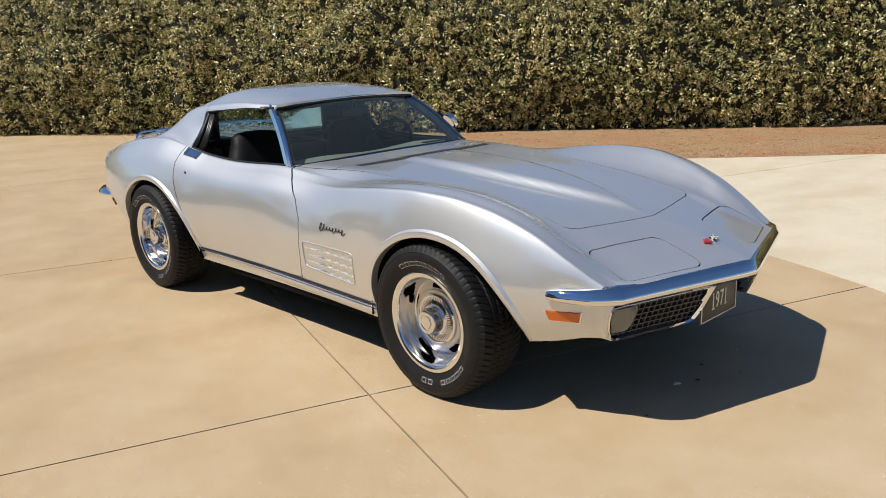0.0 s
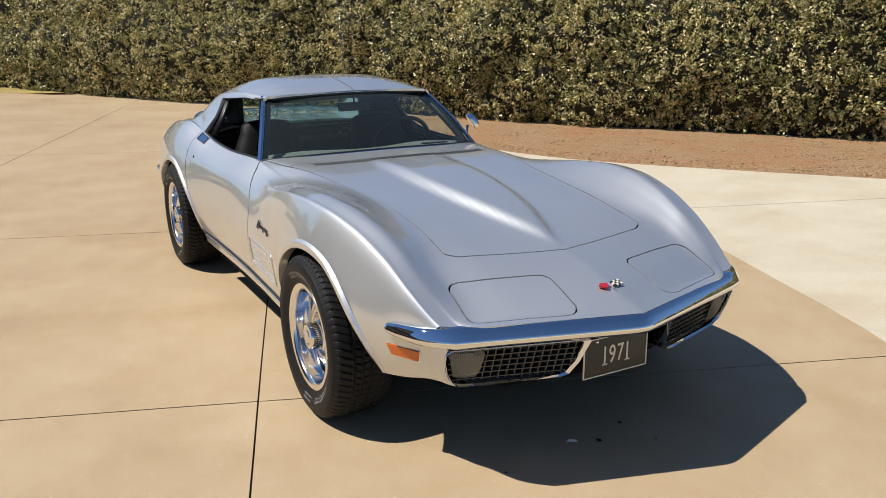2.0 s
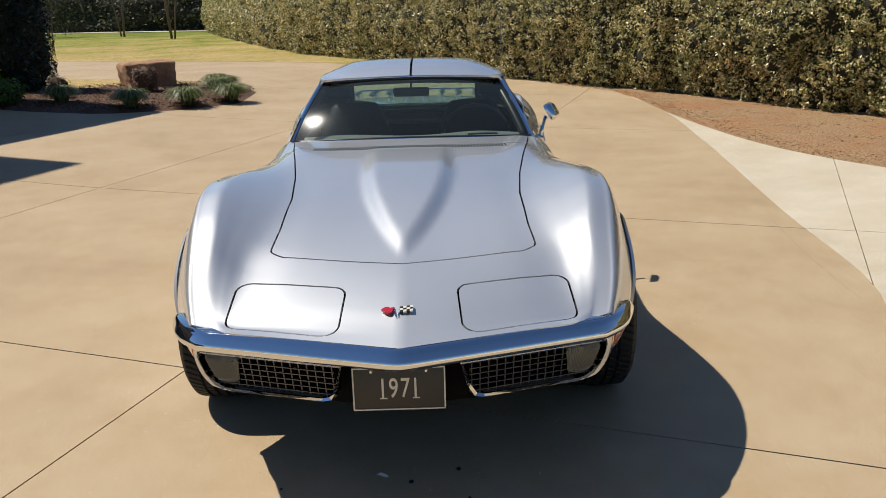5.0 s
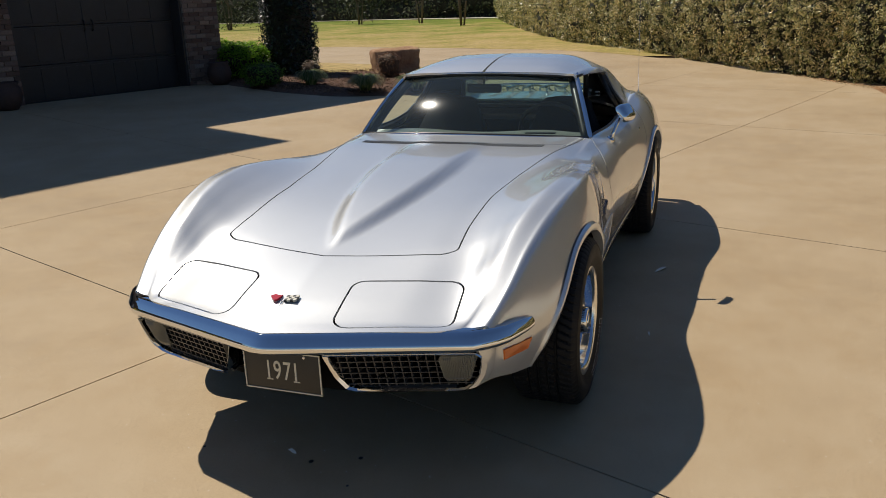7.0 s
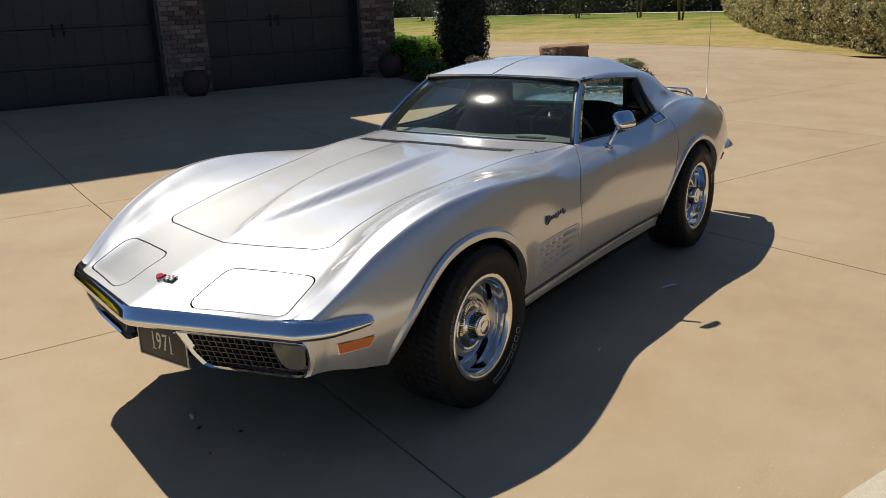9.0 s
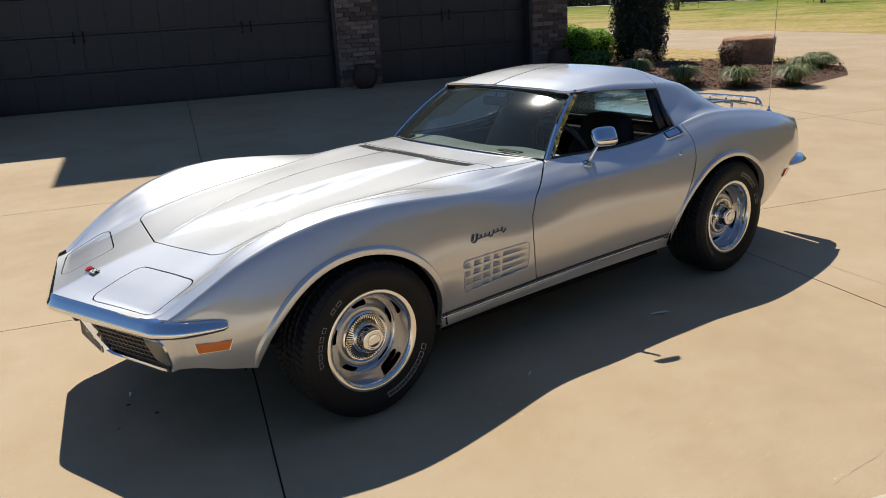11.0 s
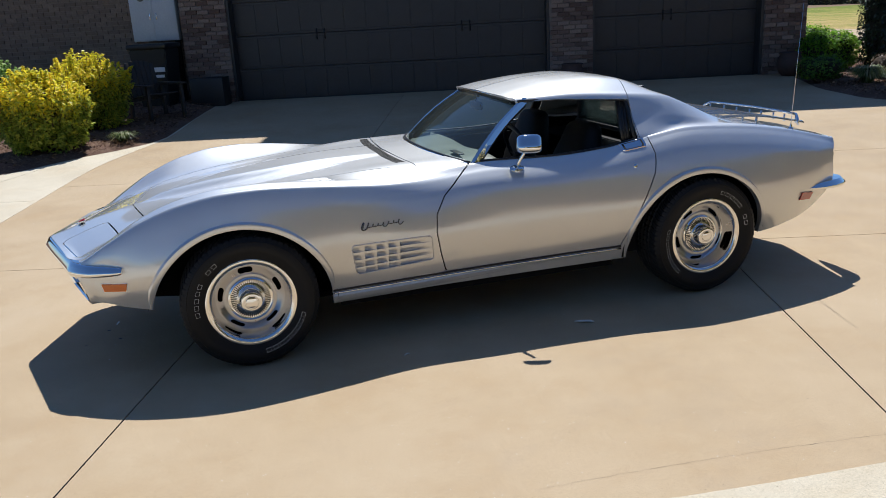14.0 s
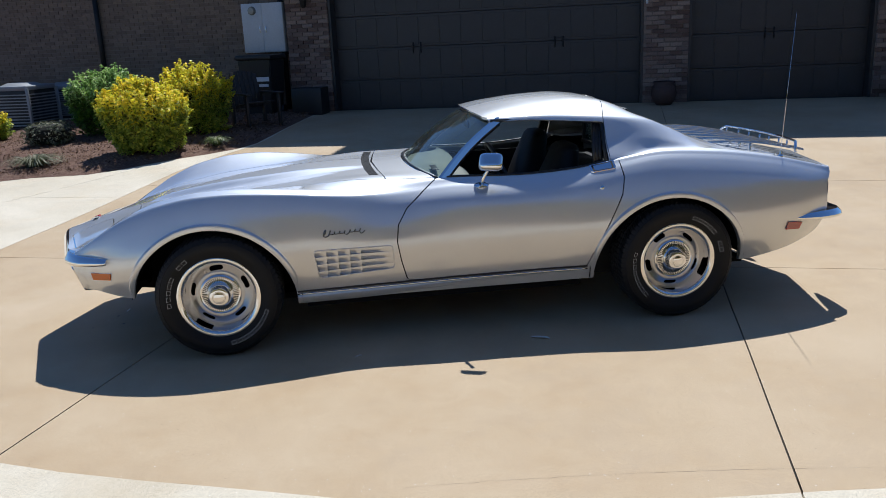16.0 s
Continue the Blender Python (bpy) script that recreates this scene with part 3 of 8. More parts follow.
def litter(name, fn, box_, count, size, mat, label, seed, dz=0.02, slim=0.35):
    """Loose chips or straw lying on a bed."""
    rng = np.random.default_rng(seed)
    x0, x1, y0, y1 = box_
    P = np.c_[rng.uniform(x0, x1, count), rng.uniform(y0, y1, count), np.zeros(count)]
    P = P[fn(P[:, 0], P[:, 1], P[:, 2]) < -0.04]
    P[:, 2] = rise(P[:, 0], P[:, 1]) + dz + rng.uniform(0, 0.035, len(P))
    N = rng.normal(size=P.shape) * 0.5 + np.array((0, 0, 1.0))
    leaf_mesh(name, P, N, np.full(len(P), size), mat, None, rng, 0.3, slim, label)


def boulder():
    b = thing("boulder", (-11.25, -5.22, 0.08), "large rough brown boulder standing in the bed", "rock", turn=33)
    k = Nodes("boulder_stone")
    n1, n2 = k.noise(3, 6, 0.7), k.noise(30, 4)
    col = k.ramp(n1, [(0.3, (0.22, 0.11, 0.06)), (0.55, (0.42, 0.25, 0.14)), (0.75, (0.6, 0.42, 0.27))])
    mat = k.done(col, 0.9, 0, k.bump(n2, 0.5, 0.01, k.bump(n1, 0.8, 0.06)), 0.25)
    bm = bmesh.new()
    bmesh.ops.create_cube(bm, size=2)
    bmesh.ops.subdivide_edges(bm, edges=bm.edges, cuts=14, use_grid_fill=True)
    for v in bm.verts:
        c = v.co.copy()
        q = Vector((c.x, c.y, c.z)) * (1 / max(1e-6, (abs(c.x) ** 10 + abs(c.y) ** 10 + abs(c.z) ** 10) ** (1 / 10)))
        s = 1 + 0.08 * noise.noise(q * 1.1 + Vector((3, 1, 2))) + 0.06 * noise.noise(q * 3.1) + 0.03 * noise.noise(q * 8)
        v.co = Vector((q.x * 0.42 * s - 0.03 * q.z, (q.y * 0.44 + 0.03 * q.y * q.z) * s, q.z * 0.32 * s + 0.27 + 0.02 * q.y))
    part("rock", bm, mat, b)


boulder()


def far_tree(x, y, h, seed, leaves):
    rng = np.random.default_rng(seed)
    t = tagged(new("tree"), "bare-stemmed small tree on the far lawn" if leaves < 500 else "rounded dark evergreen tree on the far lawn", "tree", "far trees")
    t.location = (x, y, 0)
    bm = bmesh.new()
    tips = []
    for s in range(3):
        a = s * 2.1 + seed
        p = [Vector((0.12 * math.cos(a), 0.12 * math.sin(a), 0)), Vector((0.3 * math.cos(a), 0.3 * math.sin(a), h * 0.35)), Vector((0.55 * math.cos(a), 0.55 * math.sin(a), h * 0.7)), Vector((0.9 * math.cos(a), 0.9 * math.sin(a), h))]
        tube(bm, p, [0.065, 0.05, 0.035, 0.015], 7)
        for q in range(6):
            st = p[1].lerp(p[3], q / 6)
            en = st + Vector(rng.normal(size=3)) * 0.5 + Vector((0, 0, 0.6))
            tube(bm, [st, (st + en) / 2 + Vector((0, 0, 0.1)), en], [0.035, 0.025, 0.01], 5)
            tips.append(en)
    if leaves > 500:
        tips = [Vector((rng.normal() * 0.8, rng.normal() * 0.8, rng.uniform(0.7, h))) for _ in range(60)]
    part("trunk", bm, M_TRUNK, t)
    P = np.array([tips[i] for i in rng.integers(0, len(tips), leaves)]) + rng.normal(size=(leaves, 3)) * (0.55, 0.55, 0.45)
    leaf_mesh("crown", P, rng.normal(size=P.shape) + (0, 0, 0.5), np.full(leaves, 0.16), M_FARLEAF, t, rng, 0.8)


# ---- house: local x along the wall, y out of it towards the drive, z up ----
def brick_material(name, stops):
    k = Nodes(name)
    o = k.n("ShaderNodeObjectInfo")
    g = k.n("ShaderNodeNewGeometry")
    f = k.math("FRACT", k.math("ADD", o.outputs["Random"], g.outputs["Random Per Island"]))
    col = k.ramp(f, stops)
    n = k.noise(40, 4)
    col = k.mix(1.0, col, k.ramp(n, [(0.3, (0.75, 0.75, 0.75)), (0.7, (1.1, 1.08, 1.05))]), "MULTIPLY")
    return k.done(col, 0.88, 0, k.bump(n, 0.4, 0.004), 0.3)


M_BRICK = brick_material("brick", [(0.0, (0.11, 0.07, 0.055)), (0.35, (0.18, 0.122, 0.098)), (0.7, (0.23, 0.167, 0.136)), (1.0, (0.31, 0.24, 0.195))])
# same brick and mortar, lightened for extra sky light on the side wall
M_BRICK_SKYLIT = brick_material("brick_skylit", [(0.0, (0.175, 0.132, 0.1)), (0.35, (0.2, 0.152, 0.116)), (0.7, (0.225, 0.17, 0.13)), (1.0, (0.25, 0.192, 0.148))])
M_MORTAR_SKYLIT = simple("mortar_skylit", (0.24, 0.19, 0.152), 0.95, 0, 60, 0.2, 0.4)
M_MORTAR = simple("mortar", (0.21, 0.172, 0.146), 0.95, 0, 60, 0.2, 0.4)
M_DOOR = simple("door_brown", (0.031, 0.0285, 0.028), 0.45, 0, 40, 0.25, 0.1)
M_IRON = simple("black_iron", (0.008, 0.008, 0.008), 0.5, 0.3, 60, 0.2)
M_ROOF = simple("roof_shingle", (0.07, 0.06, 0.055), 0.9, 0, 8, 0.4, 0.4)
M_STEEL = simple("painted_steel", (0.50, 0.52, 0.53), 0.45, 0.0, 30, 0.1)
M_ACGREY = simple("cooler_grey", (0.27, 0.275, 0.28), 0.5, 0.2, 30, 0.1)
M_BIN = simple("bin_plastic", (0.012, 0.013, 0.014), 0.5, 0, 30, 0.2)
M_MARK = simple("white_marking", (0.7, 0.7, 0.7), 0.6, 0, 30, 0.05)
M_WOOD = simple("dark_bench_wood", (0.028, 0.022, 0.018), 0.6, 0, 30, 0.3, 0.2)
M_CLAY = simple("clay_pot", (0.06, 0.032, 0.024), 0.7, 0, 30, 0.3, 0.2)

BRICK_L, BRICK_H, JOINT = 0.203, 0.067, 0.010
COLUMNS = ((4.25, 5.1), (-2.43, -1.65), (-6.25, -5.5))
DOORS = ((-1.65, 4.25, (2.59, -0.13)), (-5.5, -2.43, (-3.83,)))


def brick_mesh(lx, name="brick"):
    bm = bmesh.new()
    box(bm, (-lx / 2, -0.045, -BRICK_H / 2), (lx / 2, 0.045, BRICK_H / 2), 0)
    bmesh.ops.bevel(bm, geom=[e for e in bm.edges if all(v.co.y > 0 for v in e.verts)], offset=0.004, segments=1, affect="EDGES")
    me = bpy.data.meshes.new(name)
    bm.to_mesh(me)
    bm.free()
    me.materials.append(M_BRICK)
    return me


def house():
    h = tagged(new("house"), "dark brown brick house with two shaded garage doors", "house")
    h.matrix_basis = pose(*house_xy(0, -10.55), 0.17, 0, 0, -18.78)
    # walls of mortar, with the door openings left free
    for a, b in COLUMNS:
        bm = bmesh.new()
        box(bm, (a, -0.45, -0.15), (b, 0.0, 2.45))
        part("pier", bm, M_MORTAR, h, smooth=False)
    bm = bmesh.new()
    box(bm, (-6.25, -0.45, 2.45), (5.1, 0.0, 5.22))
    part("upper_wall", bm, M_MORTAR, h, "brick wall over the garage doors", smooth=False)
    bm = bmesh.new()
    box(bm, (5.1, -0.75, -0.2), (15.0, -0.32, 3.28))
    part("side_wall", bm, M_MORTAR_SKYLIT, h, "shaded brick wall behind the beds", smooth=False)
    bm = bmesh.new()
    box(bm, (-6.25, -9, -0.2), (-5.85, -0.45, 5.22))
    part("end_wall", bm, M_MORTAR, h, smooth=False)
    bm = bmesh.new()
    box(bm, (-5.85, -9, -0.2), (5.1, -8.6, 5.22))
    box(bm, (5.1, -9, -0.2), (15.0, -8.6, 3.28))
    part("back_wall", bm, M_MORTAR, h, smooth=False)
    # eaves, roof and the taller middle block
    bm = bmesh.new()
    vs = [bm.verts.new(p) for p in ((-6.55, 0.78, 5.25), (5.2, 0.78, 5.25), (5.2, -0.6, 5.9), (-6.55, -0.6, 5.9), (-6.55, -4.7, 6.2), (5.2, -4.7, 6.2), (-6.55, -9.4, 5.25), (5.2, -9.4, 5.25))]
    for f in ((0, 1, 2, 3), (3, 2, 5, 4), (4, 5, 7, 6), (0, 6, 7, 1), (0, 3, 4, 6), (1, 7, 5, 2)):
        bm.faces.new([vs[i] for i in f])
    bmesh.ops.recalc_face_normals(bm, faces=bm.faces)
    part("roof", bm, M_ROOF, h, smooth=False)
    bm = bmesh.new()
    vs = [bm.verts.new(p) for p in ((5.21, 0.1, 3.3), (15.5, 0.1, 3.3), (15.5, -4.7, 4.6), (5.21, -4.7, 4.6), (5.21, -9.4, 3.3), (15.5, -9.4, 3.3))]
    for f in ((0, 1, 2, 3), (3, 2, 5, 4), (0, 4, 5, 1), (0, 3, 4), (1, 5, 2)):
        bm.faces.new([vs[i] for i in f])
    bmesh.ops.recalc_face_normals(bm, faces=bm.faces)
    part("wing_roof", bm, M_ROOF, h, smooth=False)
    bm = bmesh.new()
    box(bm, (-2.6, -6.0, 5.4), (2.1, -0.05, 7.75))
    part("upper_storey", bm, M_MORTAR, h, smooth=False)
    bm = bmesh.new()
    box(bm, (-3.0, -6.4, 7.75), (2.45, 0.63, 7.95), 0.02)
    part("upper_roof", bm, M_ROOF, h, smooth=False)
    # bricks
    rng = np.random.default_rng(2)
    whole, half = brick_mesh(BRICK_L), brick_mesh(BRICK_L / 2 - JOINT / 2)
    singles, V, F = 0, [], []
    unit = [(x, y, z) for x in (-0.5, 0.5) for y in (-0.045, 0.045) for z in (-0.5, 0.5)]
    quads = ((0, 1, 3, 2), (4, 6, 7, 5), (0, 4, 5, 1), (2, 3, 7, 6), (1, 5, 7, 3))

    def lay(a, b, z0, z1, y, allow):
        nonlocal singles, V, F
        course = 0
        z = z0
        while z < z1:
            x = a + (0 if course % 2 == 0 else -(BRICK_L + JOINT) / 2)
            while x < b - 0.02:
                x0, x1 = max(x, a), min(x + BRICK_L, b)
                if x1 - x0 > 0.05:
                    o = 0.028 + rng.uniform(-0.003, 0.003)
                    if allow and singles < 300 and 0.3 < z < 2.3:
                        ob = new("brick", whole if x1 - x0 > 0.16 else half)
                        ob.parent = h
                        ob.matrix_basis = Matrix.Translation(((x0 + x1) / 2, y + o - 0.045, z + BRICK_H / 2)) @ Matrix.Diagonal(((x1 - x0) / (BRICK_L if x1 - x0 > 0.16 else BRICK_L / 2 - JOINT / 2), 1, 1, 1))
                        singles += 1
                    else:
                        bi = len(V)
                        V.extend(((x0 + x1) / 2 + ux * (x1 - x0), y + o - 0.045 + uy, z + BRICK_H / 2 + uz * BRICK_H) for ux, uy, uz in unit)
                        F.extend(tuple(bi + i for i in q) for q in quads)
                x += BRICK_L + JOINT
            z += BRICK_H + JOINT
            course += 1
    for a, b in (COLUMNS[1], COLUMNS[0], COLUMNS[2]):
        lay(a, b, -0.12, 2.45, 0.0, True)
    lay(-6.25, 5.1, 2.47, 3.3, 0.0, False)
    tagged(mesh_object("brickwork", V, F, M_BRICK, h, "", smooth=False), kind="stuff")
    V, F = [], []
    lay(5.13, 13.0, -0.15, 3.0, -0.32, False)
    tagged(mesh_object("brickwork", V, F, M_BRICK_SKYLIT, h, "brown brickwork, its colour lightened for open sky light", smooth=False), kind="stuff")
    # garage doors: sections with plank grooves, and pairs of iron pulls
    for a, b, pulls in DOORS:
        d = new("garage_door")
        d.parent = h
        tagged(d, "closed dark brown panelled garage door")
        zs = np.linspace(0.0, 2.42, 5)
        for i in range(4):
            bm = bmesh.new()
            box(bm, (a + 0.02, -0.34, zs[i] + 0.004), (b - 0.02, -0.3, zs[i + 1] - 0.004), 0.005)
            part("section", bm, M_DOOR, d, smooth=False)
            n = int((b - a) / 0.42)
            for k in range(n):
                bm = bmesh.new()
                x0 = a + 0.05 + (b - a - 0.1) * k / n
                box(bm, (x0 + 0.012, -0.302, zs[i] + 0.05), (x0 + (b - a - 0.1) / n - 0.012, -0.29, zs[i + 1] - 0.05), 0.004)
                part("panel", bm, M_DOOR, d, smooth=False)
        bm = bmesh.new()
        box(bm, (a + 0.02, -0.33, -0.03), (b - 0.02, -0.285, 0.006), 0.004)
        part("bottom_seal", bm, M_IRON, d, smooth=False)
        for c in pulls:
            for o in (-0.075, 0.075):
                bm = bmesh.new()
                tube(bm, [(c + o, -0.29, 1.1), (c + o, -0.26, 1.12), (c + o, -0.255, 1.19), (c + o, -0.26, 1.26), (c + o, -0.29, 1.28)], 0.013, 6)
                part("pull", bm, M_IRON, d)
        # jambs
        for x0, x1 in ((a - 0.0, a + 0.05), (b - 0.05, b)):
            bm = bmesh.new()
            box(bm, (x0, -0.28, -0.1), (x1, -0.02, 2.45), 0.004)
            part("jamb", bm, M_DOOR, d, smooth=False)
    bm = bmesh.new()
    box(bm, (-1.72, -0.02, 1.78), (-1.68, 0.045, 1.98), 0.006)
    part("keypad", bm, M_STEEL, h, "pale keypad on the door jamb")
    # downpipe and lamp
    bm = bmesh.new()
    tube(bm, [(5.28, -0.2, -0.1), (5.28, -0.2, 3.25)], 0.055, 10)
    part("downpipe", bm, M_IRON, h, "dark downpipe")
    bm = bmesh.new()
    tube(bm, [(9.3, -0.2, -0.1), (9.3, -0.2, 3.25)], 0.055, 10)
    part("downpipe", bm, M_IRON, h, "dark downpipe")
    bm = bmesh.new()
    lathe(bm, [(0.001, 0.22), (0.07, 0.2), (0.1, 0.16), (0.075, 0.14), (0.06, -0.12), (0.03, -0.16), (0.001, -0.17)], 8, pose(4.68, 0.14, 2.18))
    box(bm, (4.65, 0.02, 2.2), (4.71, 0.12, 2.24))
    part("wall_lamp", bm, M_IRON, h, "black lantern on the pier")
    return h


def meter_box():
    m = thing("meter_cabinet", (*house_xy(5.64, -10.55 - 0.27), 0.17), "pale grey steel meter cabinet with a round meter", "cabinet", turn=-18.78)
    bm = bmesh.new()
    box(bm, (-0.43, 0.0, 1.22), (0.43, 0.16, 2.16), 0.008)
    part("body", bm, M_STEEL, m)
    for a, b in ((-0.425, -0.012), (0.012, 0.425)):
        bm = bmesh.new()
        box(bm, (a, 0.16, 1.235), (b, 0.172, 2.145), 0.005)
        d = part("door", bm, M_STEEL, m)
        bm = bmesh.new()
        x = a + 0.05 if a > 0 else b - 0.05
        box(bm, (x - 0.008, 0.172, 1.6), (x + 0.008, 0.185, 1.72), 0.003)
        part("latch", bm, M_ALLOY, d)
    bm = bmesh.new()
    lathe(bm, [(0.001, 0.06), (0.06, 0.058), (0.075, 0.04), (0.085, 0.0)], 24, pose(0.2, 0.17, 2.02, -90, 0, 0))
    part("meter", bm, M_CLEAR, m, "round glass meter")


def cooling_unit(u, d, z, s=1.0):
    c = thing("cooling_unit", (*house_xy(u, -10.55 + d), z), "grey louvred outdoor cooling unit on a pad", "air conditioner", "cooling units", -18.78)
    w, hh = 0.42 * s, 0.88 * s
    bm = bmesh.new()
    box(bm, (-w - 0.08, -w - 0.08, -0.08), (w + 0.08, w + 0.08, 0.02), 0.01)
    part("pad", bm, M_CONC2, c)
    bm = bmesh.new()
    box(bm, (-w + 0.02, -w + 0.02, 0.02), (w - 0.02, w - 0.02, hh - 0.05), 0.02)
    part("coil", bm, M_BIN, c)
    bm = bmesh.new()
    box(bm, (-w, -w, hh - 0.09), (w, w, hh), 0.03)
    lathe(bm, [(0.001, hh + 0.05), (w * 0.6, hh + 0.045), (w * 0.85, hh)], 20)
    part("top", bm, M_ACGREY, c)
    for x, y in ((-w, -w), (w, -w), (w, w), (-w, w)):
        bm = bmesh.new()
        box(bm, (x - 0.025, y - 0.025, 0.02), (x + 0.025, y + 0.025, hh - 0.05), 0.008)
        part("corner_post", bm, M_ACGREY, c)
    for k in range(12):
        z0 = 0.08 + k * (hh - 0.2) / 12
        bm = bmesh.new()
        for sx in (-1, 1):
            box(bm, (-w, sx * w - 0.006, z0), (w, sx * w + 0.006, z0 + 0.022))
            box(bm, (sx * w - 0.006, -w, z0), (sx * w + 0.006, w, z0 + 0.022))
        part("louvre", bm, M_ACGREY, c, smooth=False)


def wheelie_bin():
    b = thing("rubbish_bin", (*house_xy(5.52, -10.55 + 0.42), 0.17), "black wheeled rubbish bin with pale lettering bars", "bin", turn=-18.78)
    bm = bmesh.new()
    prev = None
    for z, w, d in ((0.05, 0.25, 0.26), (0.5, 0.29, 0.31), (1.10, 0.33, 0.36)):
        cur = [bm.verts.new(p) for p in ((-w, -d, z), (w, -d, z), (w, d, z), (-w, d, z))]
        if prev:
            for k in range(4):
                bm.faces.new((prev[k], prev[(k + 1) % 4], cur[(k + 1) % 4], cur[k]))
        else:
            bm.faces.new(cur[::-1])
        prev = cur
    bm.faces.new(prev)
    bmesh.ops.bevel(bm, geom=list(bm.edges), offset=0.02, segments=2, affect="EDGES")
    part("body", bm, M_BIN, b)
    bm = bmesh.new()
    box(bm, (-0.36, -0.4, 1.10), (0.36, 0.4, 1.19), 0.03)
    part("lid", bm, M_BIN, b)
    for x in (-0.27, 0.27):
        bm = bmesh.new()
        lathe(bm, [(0.001, 0.025), (0.1, 0.025), (0.11, 0.0), (0.1, -0.025), (0.001, -0.025)], 20, pose(x, -0.27, 0.11, 0, 90, 0))
        part("wheel", bm, M_BIN, b)
    bm = bmesh.new()
    for x0, x1, z0, z1 in ((-0.27, -0.02, 0.70, 0.78), (-0.25, -0.06, 0.60, 0.65)):
        box(bm, (x0, 0.33, z0), (x1, 0.345, z1))
    part("marking", bm, M_MARK, b, "pale illegible marking", smooth=False)


def garden_chair():
    c = thing("garden_chair", (*house_xy(5.1, -10.55 + 2.05), 0.16), "dark wooden garden chair with a rounded back", "chair", turn=33)
    bm = bmesh.new()
    for i in range(6):
        box(bm, (-0.25, -0.02 + i * 0.085, 0.38 + 0.012 * i), (0.25, 0.055 + i * 0.085, 0.40 + 0.012 * i), 0.004)
    part("seat", bm, M_WOOD, c)
    for i in range(7):
        x = -0.26 + 0.087 * i
        top = 1.0 - 0.9 * (x ** 2)
        bm = bmesh.new()
        box(bm, (x - 0.038, -0.03, 0.34), (x + 0.038, -0.005, top), 0.006, Matrix.Rotation(radians(14), 4, "X"))
        part("back_slat", bm, M_WOOD, c)
    for x in (-0.3, 0.3):
        bm = bmesh.new()
        box(bm, (x - 0.06, -0.1, 0.58), (x + 0.06, 0.6, 0.605), 0.006)
        part("arm", bm, M_WOOD, c)
        for y in (-0.05, 0.5):
            bm = bmesh.new()
            box(bm, (x - 0.025, y - 0.03, -0.02), (x + 0.025, y + 0.03, 0.58), 0.006)
            part("leg", bm, M_WOOD, c)


def pot(u, d, s):
    x, y = house_xy(u, -10.55 + d)
    p = thing("plant_pot", (x, y, float(rise(x, y))), "round-bellied dark clay pot by the garage pier", "pot", "clay pots")
    bm = bmesh.new()
    lathe(bm, [(0.001, 0.0), (0.13 * s, 0.0), (0.19 * s, 0.08 * s), (0.225 * s, 0.2 * s), (0.2 * s, 0.32 * s), (0.17 * s, 0.36 * s), (0.195 * s, 0.4 * s), (0.18 * s, 0.41 * s), (0.15 * s, 0.36 * s), (0.001, 0.34 * s)], 28)
    part("body", bm, M_CLAY, p)


house()
meter_box()
cooling_unit(9.95, 1.55, 0.12)
cooling_unit(9.8, 0.42, 0.25, 0.78)
wheelie_bin()
garden_chair()
pot(-2.0, 0.42, 1.0)
pot(-5.85, 0.42, 1.0)
bx, by = house_xy(4.58, -10.1)
bm = bmesh.new()
box(bm, (-0.3, -0.25, 0), (0.3, 0.2, 0.55), 0.015)
_b = part("storage_box", bm, M_BIN, None)
_b.matrix_basis = pose(bx, by, 0.16, 0, 0, -18.78)
tagged(_b, "low black storage box beside the pier", "box")


# ---- the car: x forward, y to its left, z up; the axles at x = 1.2445 and -1.2445 ----
AX = 1.2445
V_NOSE, V_TAIL = 0.31, 0.22
K_NOSE = lambda s: smooth(0.75, 1.75, s)
K_TAIL = lambda s: smooth(-1.5, -2.2, s)

ZC = keyed((2.205, 0.575), (2.12, 0.6), (2.04, 0.627), (1.77, 0.694), (1.45, 0.752), (1.1, 0.797), (0.7, 0.838), (0.37, 0.862), (0.1, 0.87), (-0.4, 0.87), (-1.0, 0.905), (-1.5, 0.905), (-1.85, 0.868), (-2.19, 0.8), (-2.36, 0.765))
YV = keyed((2.0, 0.535), (1.75, 0.535), (1.55, 0.495), (1.25, 0.47), (0.9, 0.49), (0.4, 0.56), (0.0, 0.58), (-0.9, 0.6), (-1.3, 0.56), (-1.8, 0.5), (-2.3, 0.45))
ZV = keyed((2.0, 0.576), (1.9, 0.618), (1.75, 0.678), (1.6, 0.732), (1.25, 0.793), (0.9, 0.82), (0.4, 0.852), (0.0, 0.852), (-0.5, 0.85), (-0.95, 0.88), (-1.3, 0.9), (-1.8, 0.862), (-2.2, 0.785), (-2.3, 0.76))
YF = keyed((1.99, 0.615), (1.9, 0.625), (1.75, 0.64), (1.5, 0.65), (1.2, 0.655), (0.8, 0.655), (0.4, 0.66), (0.0, 0.655), (-0.5, 0.685), (-0.95, 0.70), (-1.25, 0.71), (-1.8, 0.695), (-2.2, 0.665))
ZF = keyed((1.99, 0.574), (1.94, 0.612), (1.8, 0.722), (1.65, 0.8), (1.5, 0.85), (1.3, 0.888), (1.15, 0.893), (0.95, 0.878), (0.7, 0.845), (0.45, 0.832), (0.2, 0.84), (0.0, 0.845), (-0.4, 0.836), (-0.7, 0.852), (-0.95, 0.897), (-1.2, 0.928), (-1.5, 0.908), (-1.86, 0.853), (-2.1, 0.795), (-2.2, 0.768))
